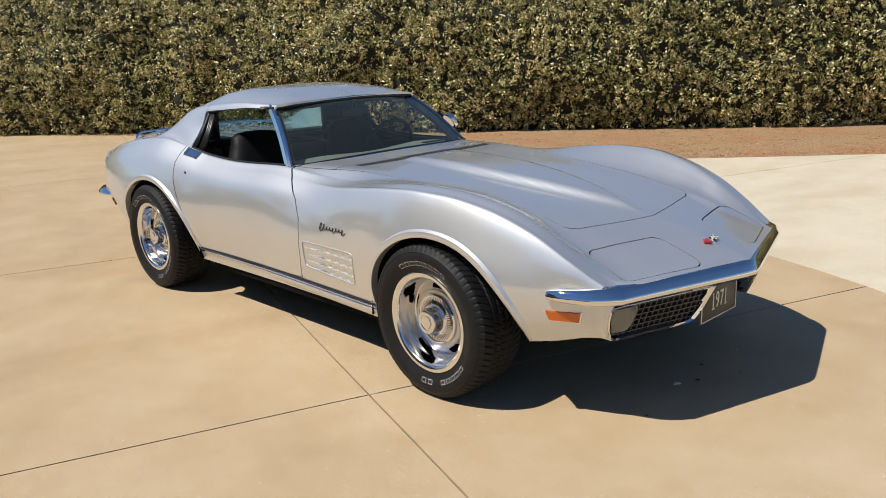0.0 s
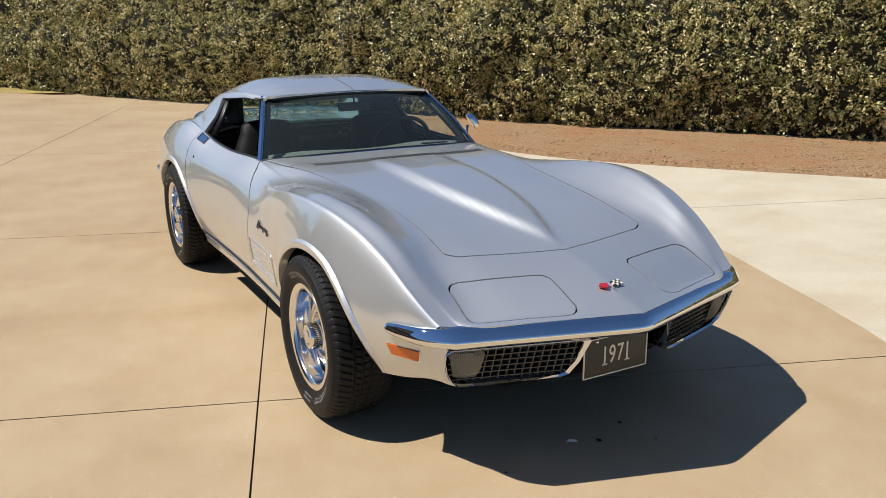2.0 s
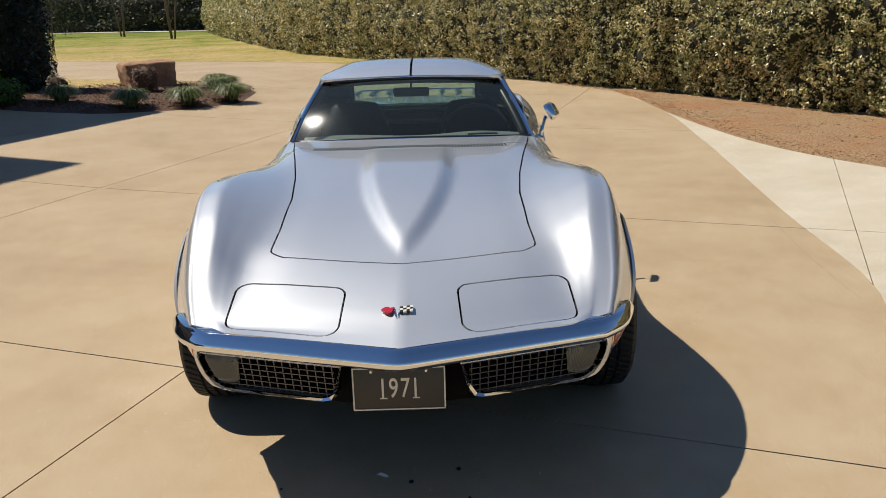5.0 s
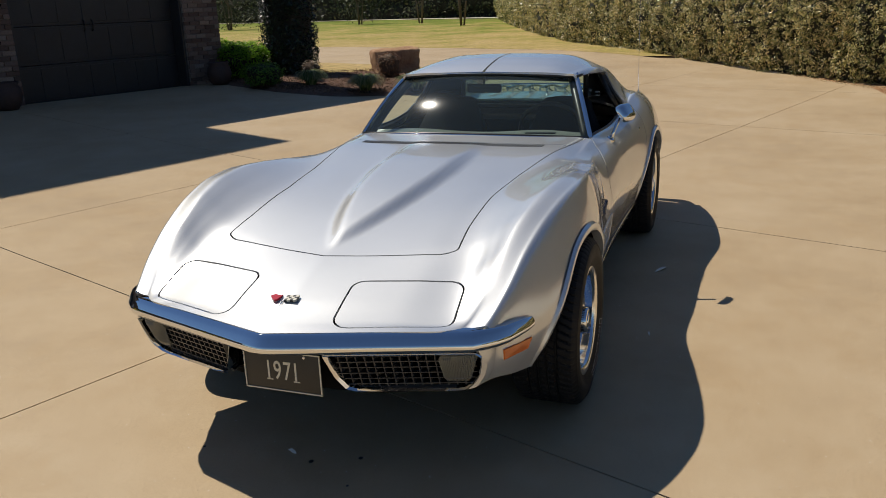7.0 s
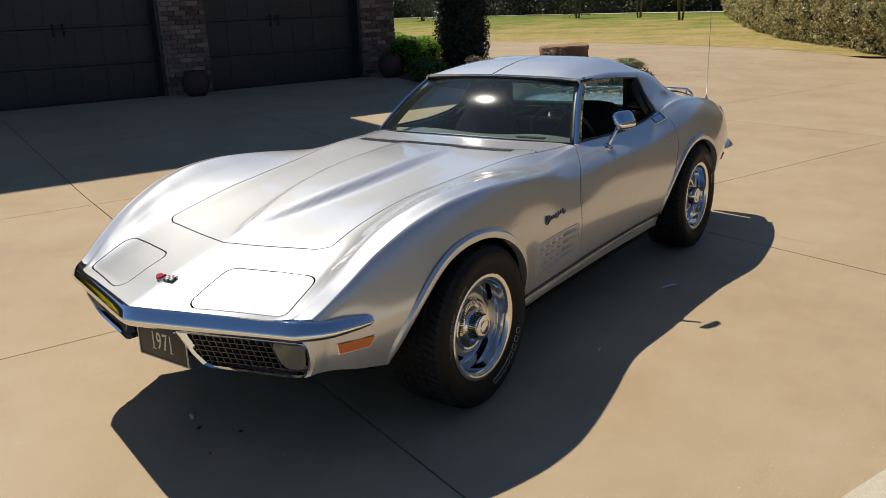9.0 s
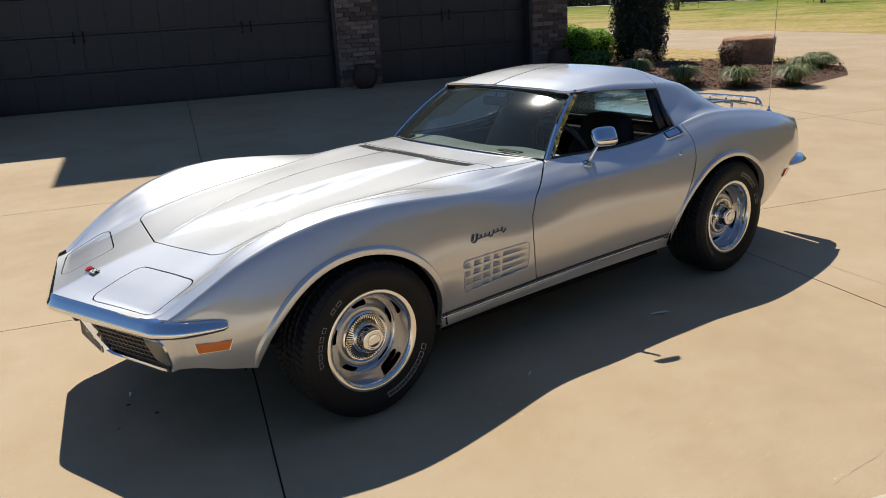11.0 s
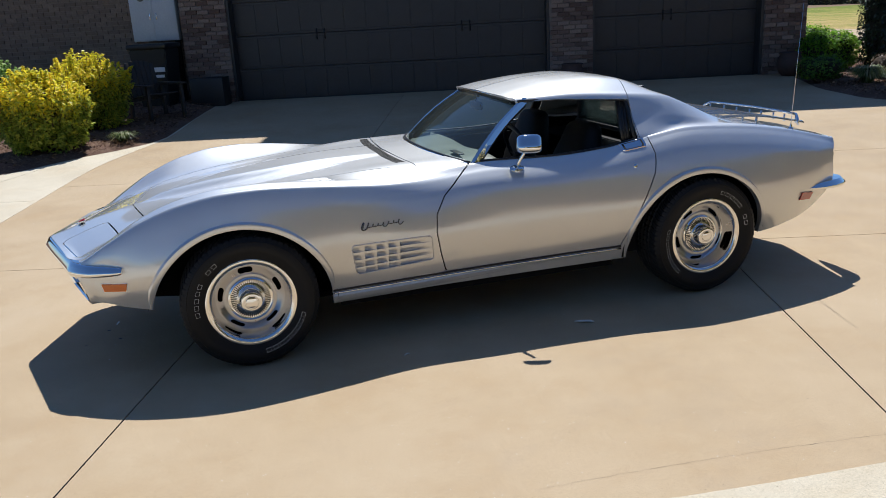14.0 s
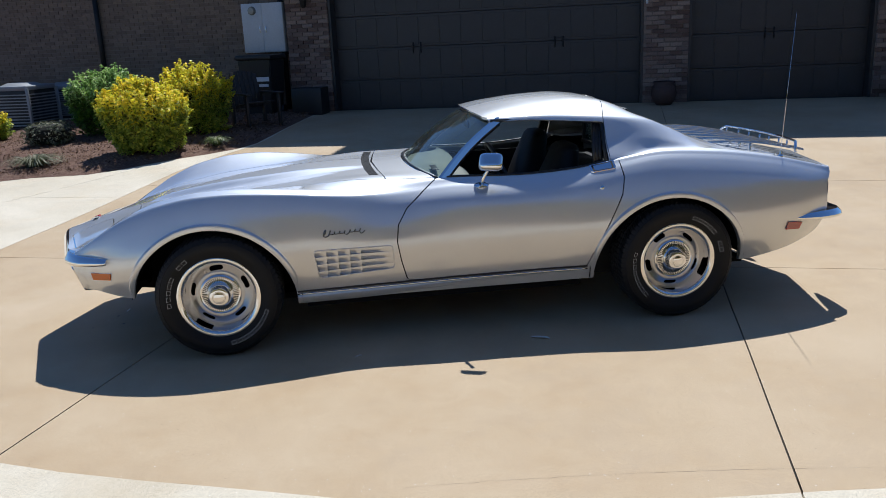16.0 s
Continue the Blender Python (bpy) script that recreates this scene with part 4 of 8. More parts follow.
YK = keyed((2.0, 0.650), (1.97, 0.663), (1.85, 0.697), (1.7, 0.722), (1.5, 0.754), (1.3, 0.78), (1.15, 0.789), (1.0, 0.784), (0.85, 0.772), (0.7, 0.757), (0.5, 0.735), (0.3, 0.712), (0.0, 0.69))
ZK = keyed((2.0, 0.571), (1.97, 0.585), (1.85, 0.66), (1.7, 0.745), (1.5, 0.816), (1.3, 0.85), (1.15, 0.855), (1.0, 0.847), (0.85, 0.833), (0.7, 0.816), (0.5, 0.798), (0.3, 0.792), (0.0, 0.80))
WS = keyed((1.99, 0.655), (1.9, 0.69), (1.75, 0.75), (1.5, 0.79), (1.25, 0.80), (0.95, 0.785), (0.6, 0.772), (0.2, 0.763), (-0.3, 0.773), (-0.8, 0.79), (-1.25, 0.815), (-1.7, 0.80), (-2.05, 0.755), (-2.2, 0.71))
WM = keyed((1.99, 0.668), (1.93, 0.682), (1.85, 0.728), (1.79, 0.757), (1.65, 0.808), (1.45, 0.85), (1.25, 0.865), (1.0, 0.855), (0.75, 0.825), (0.4, 0.803), (0.0, 0.797), (-0.4, 0.805), (-0.8, 0.83), (-1.05, 0.86), (-1.25, 0.872), (-1.55, 0.86), (-1.85, 0.82), (-2.05, 0.775), (-2.2, 0.72))
ZM = keyed((2.0, 0.5), (1.8, 0.52), (1.5, 0.56), (1.2, 0.58), (0.7, 0.565), (0.0, 0.56), (-0.7, 0.57), (-1.2, 0.6), (-1.8, 0.56), (-2.2, 0.54))
WL = keyed((1.99, 0.655), (1.93, 0.672), (1.79, 0.742), (1.6, 0.80), (1.3, 0.84), (1.0, 0.835), (0.75, 0.806), (0.4, 0.79), (0.0, 0.783), (-0.4, 0.79), (-0.8, 0.812), (-1.2, 0.845), (-1.6, 0.83), (-1.9, 0.775), (-2.2, 0.68))
ZL = keyed((2.0, 0.42), (1.7, 0.43), (1.2, 0.42), (0.0, 0.40), (-1.2, 0.42), (-1.7, 0.42), (-2.0, 0.435), (-2.2, 0.46))
WB = keyed((1.99, 0.625), (1.93, 0.65), (1.79, 0.70), (1.6, 0.755), (1.3, 0.79), (0.8, 0.765), (0.0, 0.745), (-0.8, 0.765), (-1.3, 0.79), (-1.65, 0.775), (-1.9, 0.72), (-2.2, 0.62))
ZB = keyed((2.0, 0.375), (1.92, 0.370), (1.8, 0.342), (1.7, 0.325), (1.6, 0.315), (1.5, 0.30), (1.2, 0.28), (0.8, 0.25), (0.2, 0.24), (-0.75, 0.245), (-1.2, 0.28), (-1.6, 0.284), (-1.75, 0.292), (-1.95, 0.315), (-2.1, 0.35), (-2.2, 0.39))

# the raised dome of the hood
DOME_W = keyed((1.74, 0.0), (1.6, 0.055), (1.4, 0.115), (1.15, 0.165), (0.85, 0.195), (0.5, 0.2), (0.2, 0.2))
DOME_H = keyed((1.76, 0.0), (1.68, 0.012), (1.5, 0.026), (1.2, 0.034), (0.85, 0.03), (0.55, 0.014), (0.36, 0.0))


def dome(x, y):
    w = DOME_W(x)
    return DOME_H(x) * smooth(0.0, 1.0, (w + 0.012 - np.abs(y)) / 0.06)


def through_points(P, n):
    """A smooth line through the points P (k, m, 3), n samples; the k lines are done at once."""
    k, m, _ = P.shape
    Q = np.concatenate([P[:, :1] * 2 - P[:, 1:2], P, P[:, -1:] * 2 - P[:, -2:-1]], 1)
    ch = np.maximum(np.linalg.norm(np.diff(Q, axis=1), axis=2), 1e-4) ** 0.5
    T = np.concatenate([np.zeros((k, 1)), np.cumsum(ch, 1)], 1)
    out = []
    for j in range(1, m):
        seg = n[j - 1]
        for i in range(seg + (1 if j == m - 1 else 0)):
            u = i / seg
            t = (T[:, j] + u * (T[:, j + 1] - T[:, j]))[:, None]
            p0, p1, p2, p3 = (Q[:, j + a] for a in (-1, 0, 1, 2))
            t0, t1, t2, t3 = (T[:, j + a][:, None] for a in (-1, 0, 1, 2))
            a1 = (t1 - t) / (t1 - t0) * p0 + (t - t0) / (t1 - t0) * p1
            a2 = (t2 - t) / (t2 - t1) * p1 + (t - t1) / (t2 - t1) * p2
            a3 = (t3 - t) / (t3 - t2) * p2 + (t - t2) / (t3 - t2) * p3
            b1 = (t2 - t) / (t2 - t0) * a1 + (t - t0) / (t2 - t0) * a2
            b2 = (t3 - t) / (t3 - t1) * a2 + (t - t1) / (t3 - t1) * a3
            out.append((t2 - t) / (t2 - t1) * b1 + (t - t1) / (t2 - t1) * b2)
    return np.stack(out, 1)


def lower_grid():
    """Half of the body's skin, from the middle of the hood out over the fender and down the side."""
    s = np.concatenate([np.linspace(2.205, 1.75, 44)[:-1], np.linspace(1.75, -1.7, 230)[:-1], np.linspace(-1.7, -2.36, 52)])

    def at(nominal):
        return s - (K_NOSE(s) * V_NOSE - K_TAIL(s) * V_TAIL) * nominal

    rows = []
    z0 = ZC(s)
    x = at(0.0)
    rows.append((x, 0 * s, z0))
    for q in (0.33, 0.7):
        xv = at(0.5 * q)
        yv = YV(at(0.5)) * q
        zz = z0 + (ZV(at(0.5)) - z0) * (q ** 1.6)
        rows.append((xv, yv, zz))
    xv = at(0.5)
    rows.append((xv, YV(xv), ZV(xv)))
    xf = at(0.65)
    # the crest where the front fender's top turns over into its side; it fades out at the door
    xk = at(0.72)
    w = smooth(-0.1, 0.72, xk)
    yf = w * (YK(xf) - 0.055 - 0.022 * (1 - smooth(1.6, 1.9, xf))) + (1 - w) * YF(xf)
    zf = w * (ZK(xf) + 0.013 * (1 - smooth(1.5, 1.9, xf))) + (1 - w) * ZF(xf)
    for ry, rz in ((0.5, 0.46), (0.84, 0.86)):
        rows.append(((1 - ry) * xv + ry * xf, YV(xv) + ry * (yf - YV(xv)), ZV(xv) + rz * (zf - ZV(xv))))
    rows.append((xf, yf, zf))
    xs_ = at(0.78)
    ws = WS(xs_)
    wm, zm = WM(xs_), ZM(xs_)
    yk = w * YK(xk) + (1 - w) * (yf + 0.30 * (ws - yf))
    zk = w * ZK(xk) + (1 - w) * (zf - 0.026)
    xk = w * xk + (1 - w) * xf
    ws = (1 - w) * ws + w * (yk + 0.38 * (wm - yk) + 0.017)
    zs = zk * w + zf * (1 - w)
    zs = zs + (zm - zs) * 0.38
    rows.append((xk + 0.26 * (xf - xk), yk + 0.26 * (yf - yk), zk + 0.26 * (zf - zk)))
    rows.append((xk, yk, zk))
    rows.append((xk + 0.22 * (xs_ - xk), yk + 0.30 * (ws - yk) + 0.002 * w, zk + 0.22 * (zs - zk)))
    rows.append((xs_, ws, zs))
    rows.append((xs_, wm, zm))
    rows.append((xs_, WL(xs_), ZL(xs_)))
    rows.append((xs_, WB(xs_), ZB(xs_)))
    P = np.stack([np.stack(r, 1) for r in rows], 1)
    return through_points(P, (8, 8, 7, 9, 5, 4, 5, 4, 4, 8, 16, 10, 8))


def both_sides(G):
    """The grid G of a half and its mirror image, joined on the middle line."""
    ns, nv, _ = G.shape
    V = np.concatenate([G.reshape(-1, 3), (G * (1, -1, 1)).reshape(-1, 3)])
    F = []
    o = ns * nv

    def rid(i, j):
        return i * nv + j if j == 0 else o + i * nv + j
    for i in range(ns - 1):
        for j in range(nv - 1):
            a, b, c, d = i * nv + j, i * nv + j + 1, (i + 1) * nv + j + 1, (i + 1) * nv + j
            F.append((a, b, c, d))
            F.append((rid(i, j), rid(i + 1, j), rid(i + 1, j + 1), rid(i, j + 1)))
    return V, F



HOOD = [(1.772, 0.0), (1.69, 0.42), (1.655, 0.463), (1.5, 0.453), (1.2, 0.455), (0.9, 0.487), (0.6, 0.535), (0.33, 0.583), (0.36, 0.3), (0.385, 0.0)]
LAMP_DOOR = [(1.893, 0.178), (2.128, 0.190), (2.005, 0.556), (1.803, 0.543)]
DOOR = [(0.02, 0.93), (0.06, 0.845), (0.14, 0.79), (0.235, 0.715), (0.288, 0.63), (0.298, 0.54), (0.28, 0.43), (0.252, 0.318), (-0.735, 0.302), (-0.765, 0.37), (-0.855, 0.56), (-0.935, 0.72), (-0.955, 0.81), (-0.945, 0.93)]
GAP = 0.003


def arches(x, y, z):
    """Below 0 inside a wheel opening."""
    f = np.hypot(x - 1.272, z - 0.262) - 0.43
    r = np.hypot(x + 1.215, z - 0.262) - 0.43
    return np.where(np.abs(y) > 0.55, np.minimum(f, r), 1.0)


def cockpit(x, y, z):
    return np.where(z > 0.7, poly_sdf(x, np.abs(y), [(0.165, -0.2), (0.15, 0.25), (0.045, 0.626), (-0.3, 0.655), (-0.7, 0.668), (-0.9, 0.68), (-0.96, 0.63), (-1.1, 0.5), (-1.1, -0.2)], 0.01), 1.0)


def wiper_strip(x, y, z):
    """Below 0 on the panel between the hood and the windscreen."""
    return np.where(z > 0.75, poly_sdf(x, np.abs(y), [(0.385, -0.1), (0.36, 0.3), (0.33, 0.583), (0.07, 0.62), (0.16, 0.3), (0.18, -0.1)], 0.0), 1.0)


def edge_strip(bm, sk, F, fn, width, lift, outward):
    """A raised lip along the edge where fn = 0 on the faces F."""
    count = {}
    for f in F:
        for k in range(len(f)):
            a, b = f[k], f[(k + 1) % len(f)]
            key = (min(a, b), max(a, b))
            count[key] = count.get(key, 0) + 1
    A = sk.array()
    val = np.abs(fn(A[:, 0], A[:, 1], A[:, 2]))
    lines = [k for k, c in count.items() if c == 1 and val[k[0]] < 0.0015 and val[k[1]] < 0.0015]
    made = {}
    for a, b in lines:
        for i in (a, b):
            if i not in made:
                p = A[i]
                d = outward(p)
                n = np.array((0, np.sign(p[1]), 0.0))
                k = float(smooth(0.27, 0.42, p[2]))
                q = p + d * width * k
                made[i] = [bm.verts.new(w) for w in (p - n * 0.03 - d * 0.004, p - d * 0.004 + n * lift * 0.6 * k, p + d * width * 0.25 * k + n * lift * k, p + d * width * 0.7 * k + n * lift * 0.75 * k, q - n * 0.005)]
        for k in range(4):
            try:
                bm.faces.new((made[a][k], made[b][k], made[b][k + 1], made[a][k + 1]))
            except ValueError:
                pass


def car_body(car):
    V, F = both_sides(lower_grid())
    top = V[:, 2] > 0.6
    V[:, 2] += np.where(top, dome(V[:, 0], V[:, 1]), 0)
    sk = Skin(V)
    _, F = sk.cut(F, arches)
    _, F = sk.cut(F, cockpit)
    # hood
    hood, rest = sk.cut(F, lambda x, y, z: np.where(z > 0.6, poly_sdf(x, np.abs(y), HOOD + [(0.385, -0.1), (1.787, -0.1)], 0.0) + GAP, 1.0))
    _, F = sk.cut(rest, lambda x, y, z: np.where(z > 0.6, poly_sdf(x, np.abs(y), HOOD + [(0.385, -0.1), (1.787, -0.1)], 0.0) - GAP, 1.0))
    sk.panel("hood", hood, M_PAINT, car, "silver hood with a raised centre dome")
    strip, F2 = sk.cut(F, lambda x, y, z: wiper_strip(x, y, z) + GAP)
    _, F = sk.cut(F2, lambda x, y, z: wiper_strip(x, y, z) - GAP)
    sk.panel("wiper_cover", strip, M_PAINT, car)
    for sd in (1, -1):
        fn = lambda x, y, z: np.where(z > 0.5, poly_sdf(x, y * sd, LAMP_DOOR, 0.045), 1.0)
        door, rest = sk.cut(F, lambda x, y, z: fn(x, y, z) + 0.0032)
        _, F = sk.cut(rest, lambda x, y, z: fn(x, y, z) - 0.0032)
        sk.panel("headlight_door", door, M_PAINT, car, "closed pop-up headlight door")
    doors = []
    for sd in (1, -1):
        fn = lambda x, y, z: np.where(y * sd > 0.5, poly_sdf(x, z, DOOR, 0.0), 1.0)
        door, rest = sk.cut(F, lambda x, y, z: fn(x, y, z) + GAP)
        _, F = sk.cut(rest, lambda x, y, z: fn(x, y, z) - GAP)
        doors.append(sk.panel("door", door, M_PAINT, car))
    # pocket behind the front wheel for the side vents
    for sd in (1, -1):
        fn = lambda x, y, z: np.where(y * sd > 0.5, poly_sdf(x, z, VENT, 0.022), 1.0)
        _, F = sk.cut(F, fn)
    sk.panel("body", F, M_PAINT, car, depth=0.014)
    bm = bmesh.new()
    cs = ((1.272, 0.262), (-1.215, 0.262))

    def away(p):
        c = cs[0] if p[0] > 0 else cs[1]
        d = np.array((p[0] - c[0], 0, p[2] - c[1]))
        return d / np.linalg.norm(d)
    for sx in (1, -1):
        for sy in (1, -1):
            bm = bmesh.new()
            sel = [f for f in F if sk.V[f[0]][0] * sx > 0 and sk.V[f[0]][1] * sy > 0]
            edge_strip(bm, sk, sel, arches, 0.03, 0.010, away)
            bmesh.ops.recalc_face_normals(bm, faces=bm.faces)
            part("arch_lip", bm, M_PAINT, car)
    return doors


VENT = [(0.742, 0.532), (0.325, 0.527), (0.318, 0.398), (0.72, 0.375)]


GRID = lower_grid()
GRID[:, :, 2] += np.where(GRID[:, :, 2] > 0.6, dome(GRID[:, :, 0], GRID[:, :, 1]), 0)
CREST = 8 + 8 + 7 + 9 + 5 + 4


def slice_at(x, cols):
    """(y, z) of the skin where it crosses a plane across the car."""
    return np.array([(np.interp(-x, -GRID[:, j, 0], GRID[:, j, 1]), np.interp(-x, -GRID[:, j, 0], GRID[:, j, 2])) for j in cols])


def side_y(x, z):
    """How far out the side's skin lies."""
    q = slice_at(x, range(CREST, GRID.shape[1]))[::-1]
    return float(np.interp(z, np.maximum.accumulate(q[:, 1]), q[:, 0]))


def top_z(x, y):
    """How high the top skin lies."""
    q = slice_at(x, range(0, CREST + 1))
    return float(np.interp(abs(y), q[:, 0], q[:, 1]))


def side_vents(car):
    """Rows of wedge-shaped louvres behind each front wheel."""
    for sd in (1, -1):
        bm = bmesh.new()
        # back of the pocket
        n = 10
        rows = []
        for zt in (0.0, 0.5, 1.0):
            r = []
            for i in range(n + 1):
                u = i / n
                x = 0.75 * (1 - u) + 0.31 * u
                zlo, zhi = 0.365 + 0.03 * u, 0.545 - 0.004 * u
                z = zlo + (zhi - zlo) * zt
                r.append(bm.verts.new((x, sd * (side_y(x, z) - 0.03 * (1 - 0.75 * u)), z)))
            rows.append(r)
        for a, b in zip(rows, rows[1:]):
            for i in range(n):
                bm.faces.new((a[i], a[i + 1], b[i + 1], b[i]))
        panel = part("side_vent", bm, M_PAINT, car, "silver grille of wedge-shaped louvres")
        # four rows of wedge-shaped louvres; the last of each row runs out long and thin
        cuts = (-0.03, 0.155, 0.30, 0.445, 0.585, 1.03)
        for row in range(4):
            for col in range(5):
                bm = bmesh.new()
                N_ = 8
                grid = []
                for i in range(N_ + 1):
                    lu = i / N_
                    u = cuts[col] + (cuts[col + 1] - cuts[col]) * lu
                    x = 0.742 * (1 - u) + 0.32 * u
                    lo, hi = 0.371 + 0.026 * u, 0.535 - 0.006 * u
                    line = []
                    for j in range(N_ + 1):
                        lv = j / N_                              # 0 at the top of the row
                        z = hi - (hi - lo) * (row + lv) / 4
                        deep = 0.017 * (1 - lu) ** (1.0 if col < 4 else 1.5) * max(0.0, 1 - (1 - lv) / (0.66 if col < 4 else 0.55))
                        line.append(bm.verts.new((x, sd * (side_y(x, z) - 0.001 - deep), z)))
                    grid.append(line)
                for i in range(N_):
                    for j in range(N_):
                        bm.faces.new((grid[i][j], grid[i + 1][j], grid[i + 1][j + 1], grid[i][j + 1]))
                for e in [e for e in bm.edges if len(e.link_faces) == 1]:
                    a, b = e.verts
                    q = [bm.verts.new(v.co - Vector((0, sd * 0.014, 0))) for v in (a, b)]
                    bm.faces.new((a, b, q[1], q[0]))
                bmesh.ops.recalc_face_normals(bm, faces=bm.faces)
                part("louvre", bm, M_PAINT, panel, angle=30)
        bm = bmesh.new()
        pts = []
        corners = [(0.742, 0.532), (0.325, 0.527), (0.318, 0.398), (0.72, 0.375)]
        for i in range(4):
            a, b, c = corners[i - 1], corners[i], corners[(i + 1) % 4]
            for t in np.linspace(0, 1, 6):
                p = np.array(b)
                e1 = (np.array(a) - p) / np.linalg.norm(np.array(a) - p) * 0.022
                e2 = (np.array(c) - p) / np.linalg.norm(np.array(c) - p) * 0.022
                q = p + e1 * (1 - t) ** 2 + e2 * t ** 2
                pts.append((q[0], sd * (side_y(q[0], q[1]) + 0.001), q[1]))
            d = np.array(c) - np.array(b)
            for t in (0.25, 0.5, 0.75):
                q = np.array(b) + d * t
                pts.append((q[0], sd * (side_y(q[0], q[1]) + 0.001), q[1]))
        tube(bm, pts + [pts[0]], 0.0028, 6)
        part("frame", bm, M_PAINT, panel)


# ---- cabin ----
UZ = keyed((-0.2, 1.148), (-0.4, 1.187), (-0.6, 1.211), (-0.8, 1.217), (-0.95, 1.205), (-1.05, 1.178), (-1.15, 1.13), (-1.3, 1.055), (-1.5, 0.965), (-1.7, 0.897), (-1.9, 0.855))
UY = keyed((-0.25, 0.47), (-0.5, 0.485), (-0.9, 0.49), (-1.2, 0.475), (-1.5, 0.47), (-1.9, 0.47))
EZ = keyed((-0.25, 1.132), (-0.5, 1.135), (-0.9, 1.112), (-1.05, 1.095), (-1.15, 1.075), (-1.3, 1.015), (-1.47, 0.938), (-1.6, 0.896), (-1.9, 0.842))
EY = keyed((-0.25, 0.5), (-0.5, 0.535), (-0.9, 0.558), (-1.2, 0.556), (-1.5, 0.56), (-1.9, 0.55))


def upper_grid():
    s = np.linspace(-0.245, -1.88, 130)
    ez, ey, uz = EZ(s), EY(s), UZ(s)
    zb = ZF(s) - 0.006
    yb = YF(s)
    fr = smooth(-0.6, -0.245, s)
    rows = [(s + 0.035, 0 * s, uz), (s + 0.03, 0.2 + 0 * s, uz - 0.004), (s + 0.012, 0.38 + 0 * s, uz - (0.018 - 0.011 * fr) * smooth(-1.6, -1.1, s) - 0.003),
            (s, ey - 0.035, ez + 0.018 * smooth(-1.9, -1.2, s) - 0.010 * fr), (s - 0.02 * fr, ey, ez), (s, ey + (yb - ey) * 0.42, ez + (zb - ez) * 0.5), (s, yb - 0.05 * smooth(-0.9, -1.2, s), zb + 0.012), (s, yb + 0.01, zb - 0.01)]
    P = np.stack([np.stack(r, 1) for r in rows], 1)
    return through_points(P, (8, 8, 8, 6, 10, 8, 5))


def seam(x, y, z):
    """Below 0 in front of the seam behind the roof panels."""
    return -(x + 0.905 + 0.085 * (1 - np.clip(np.abs(y) / 0.56, 0, 1) ** 2))


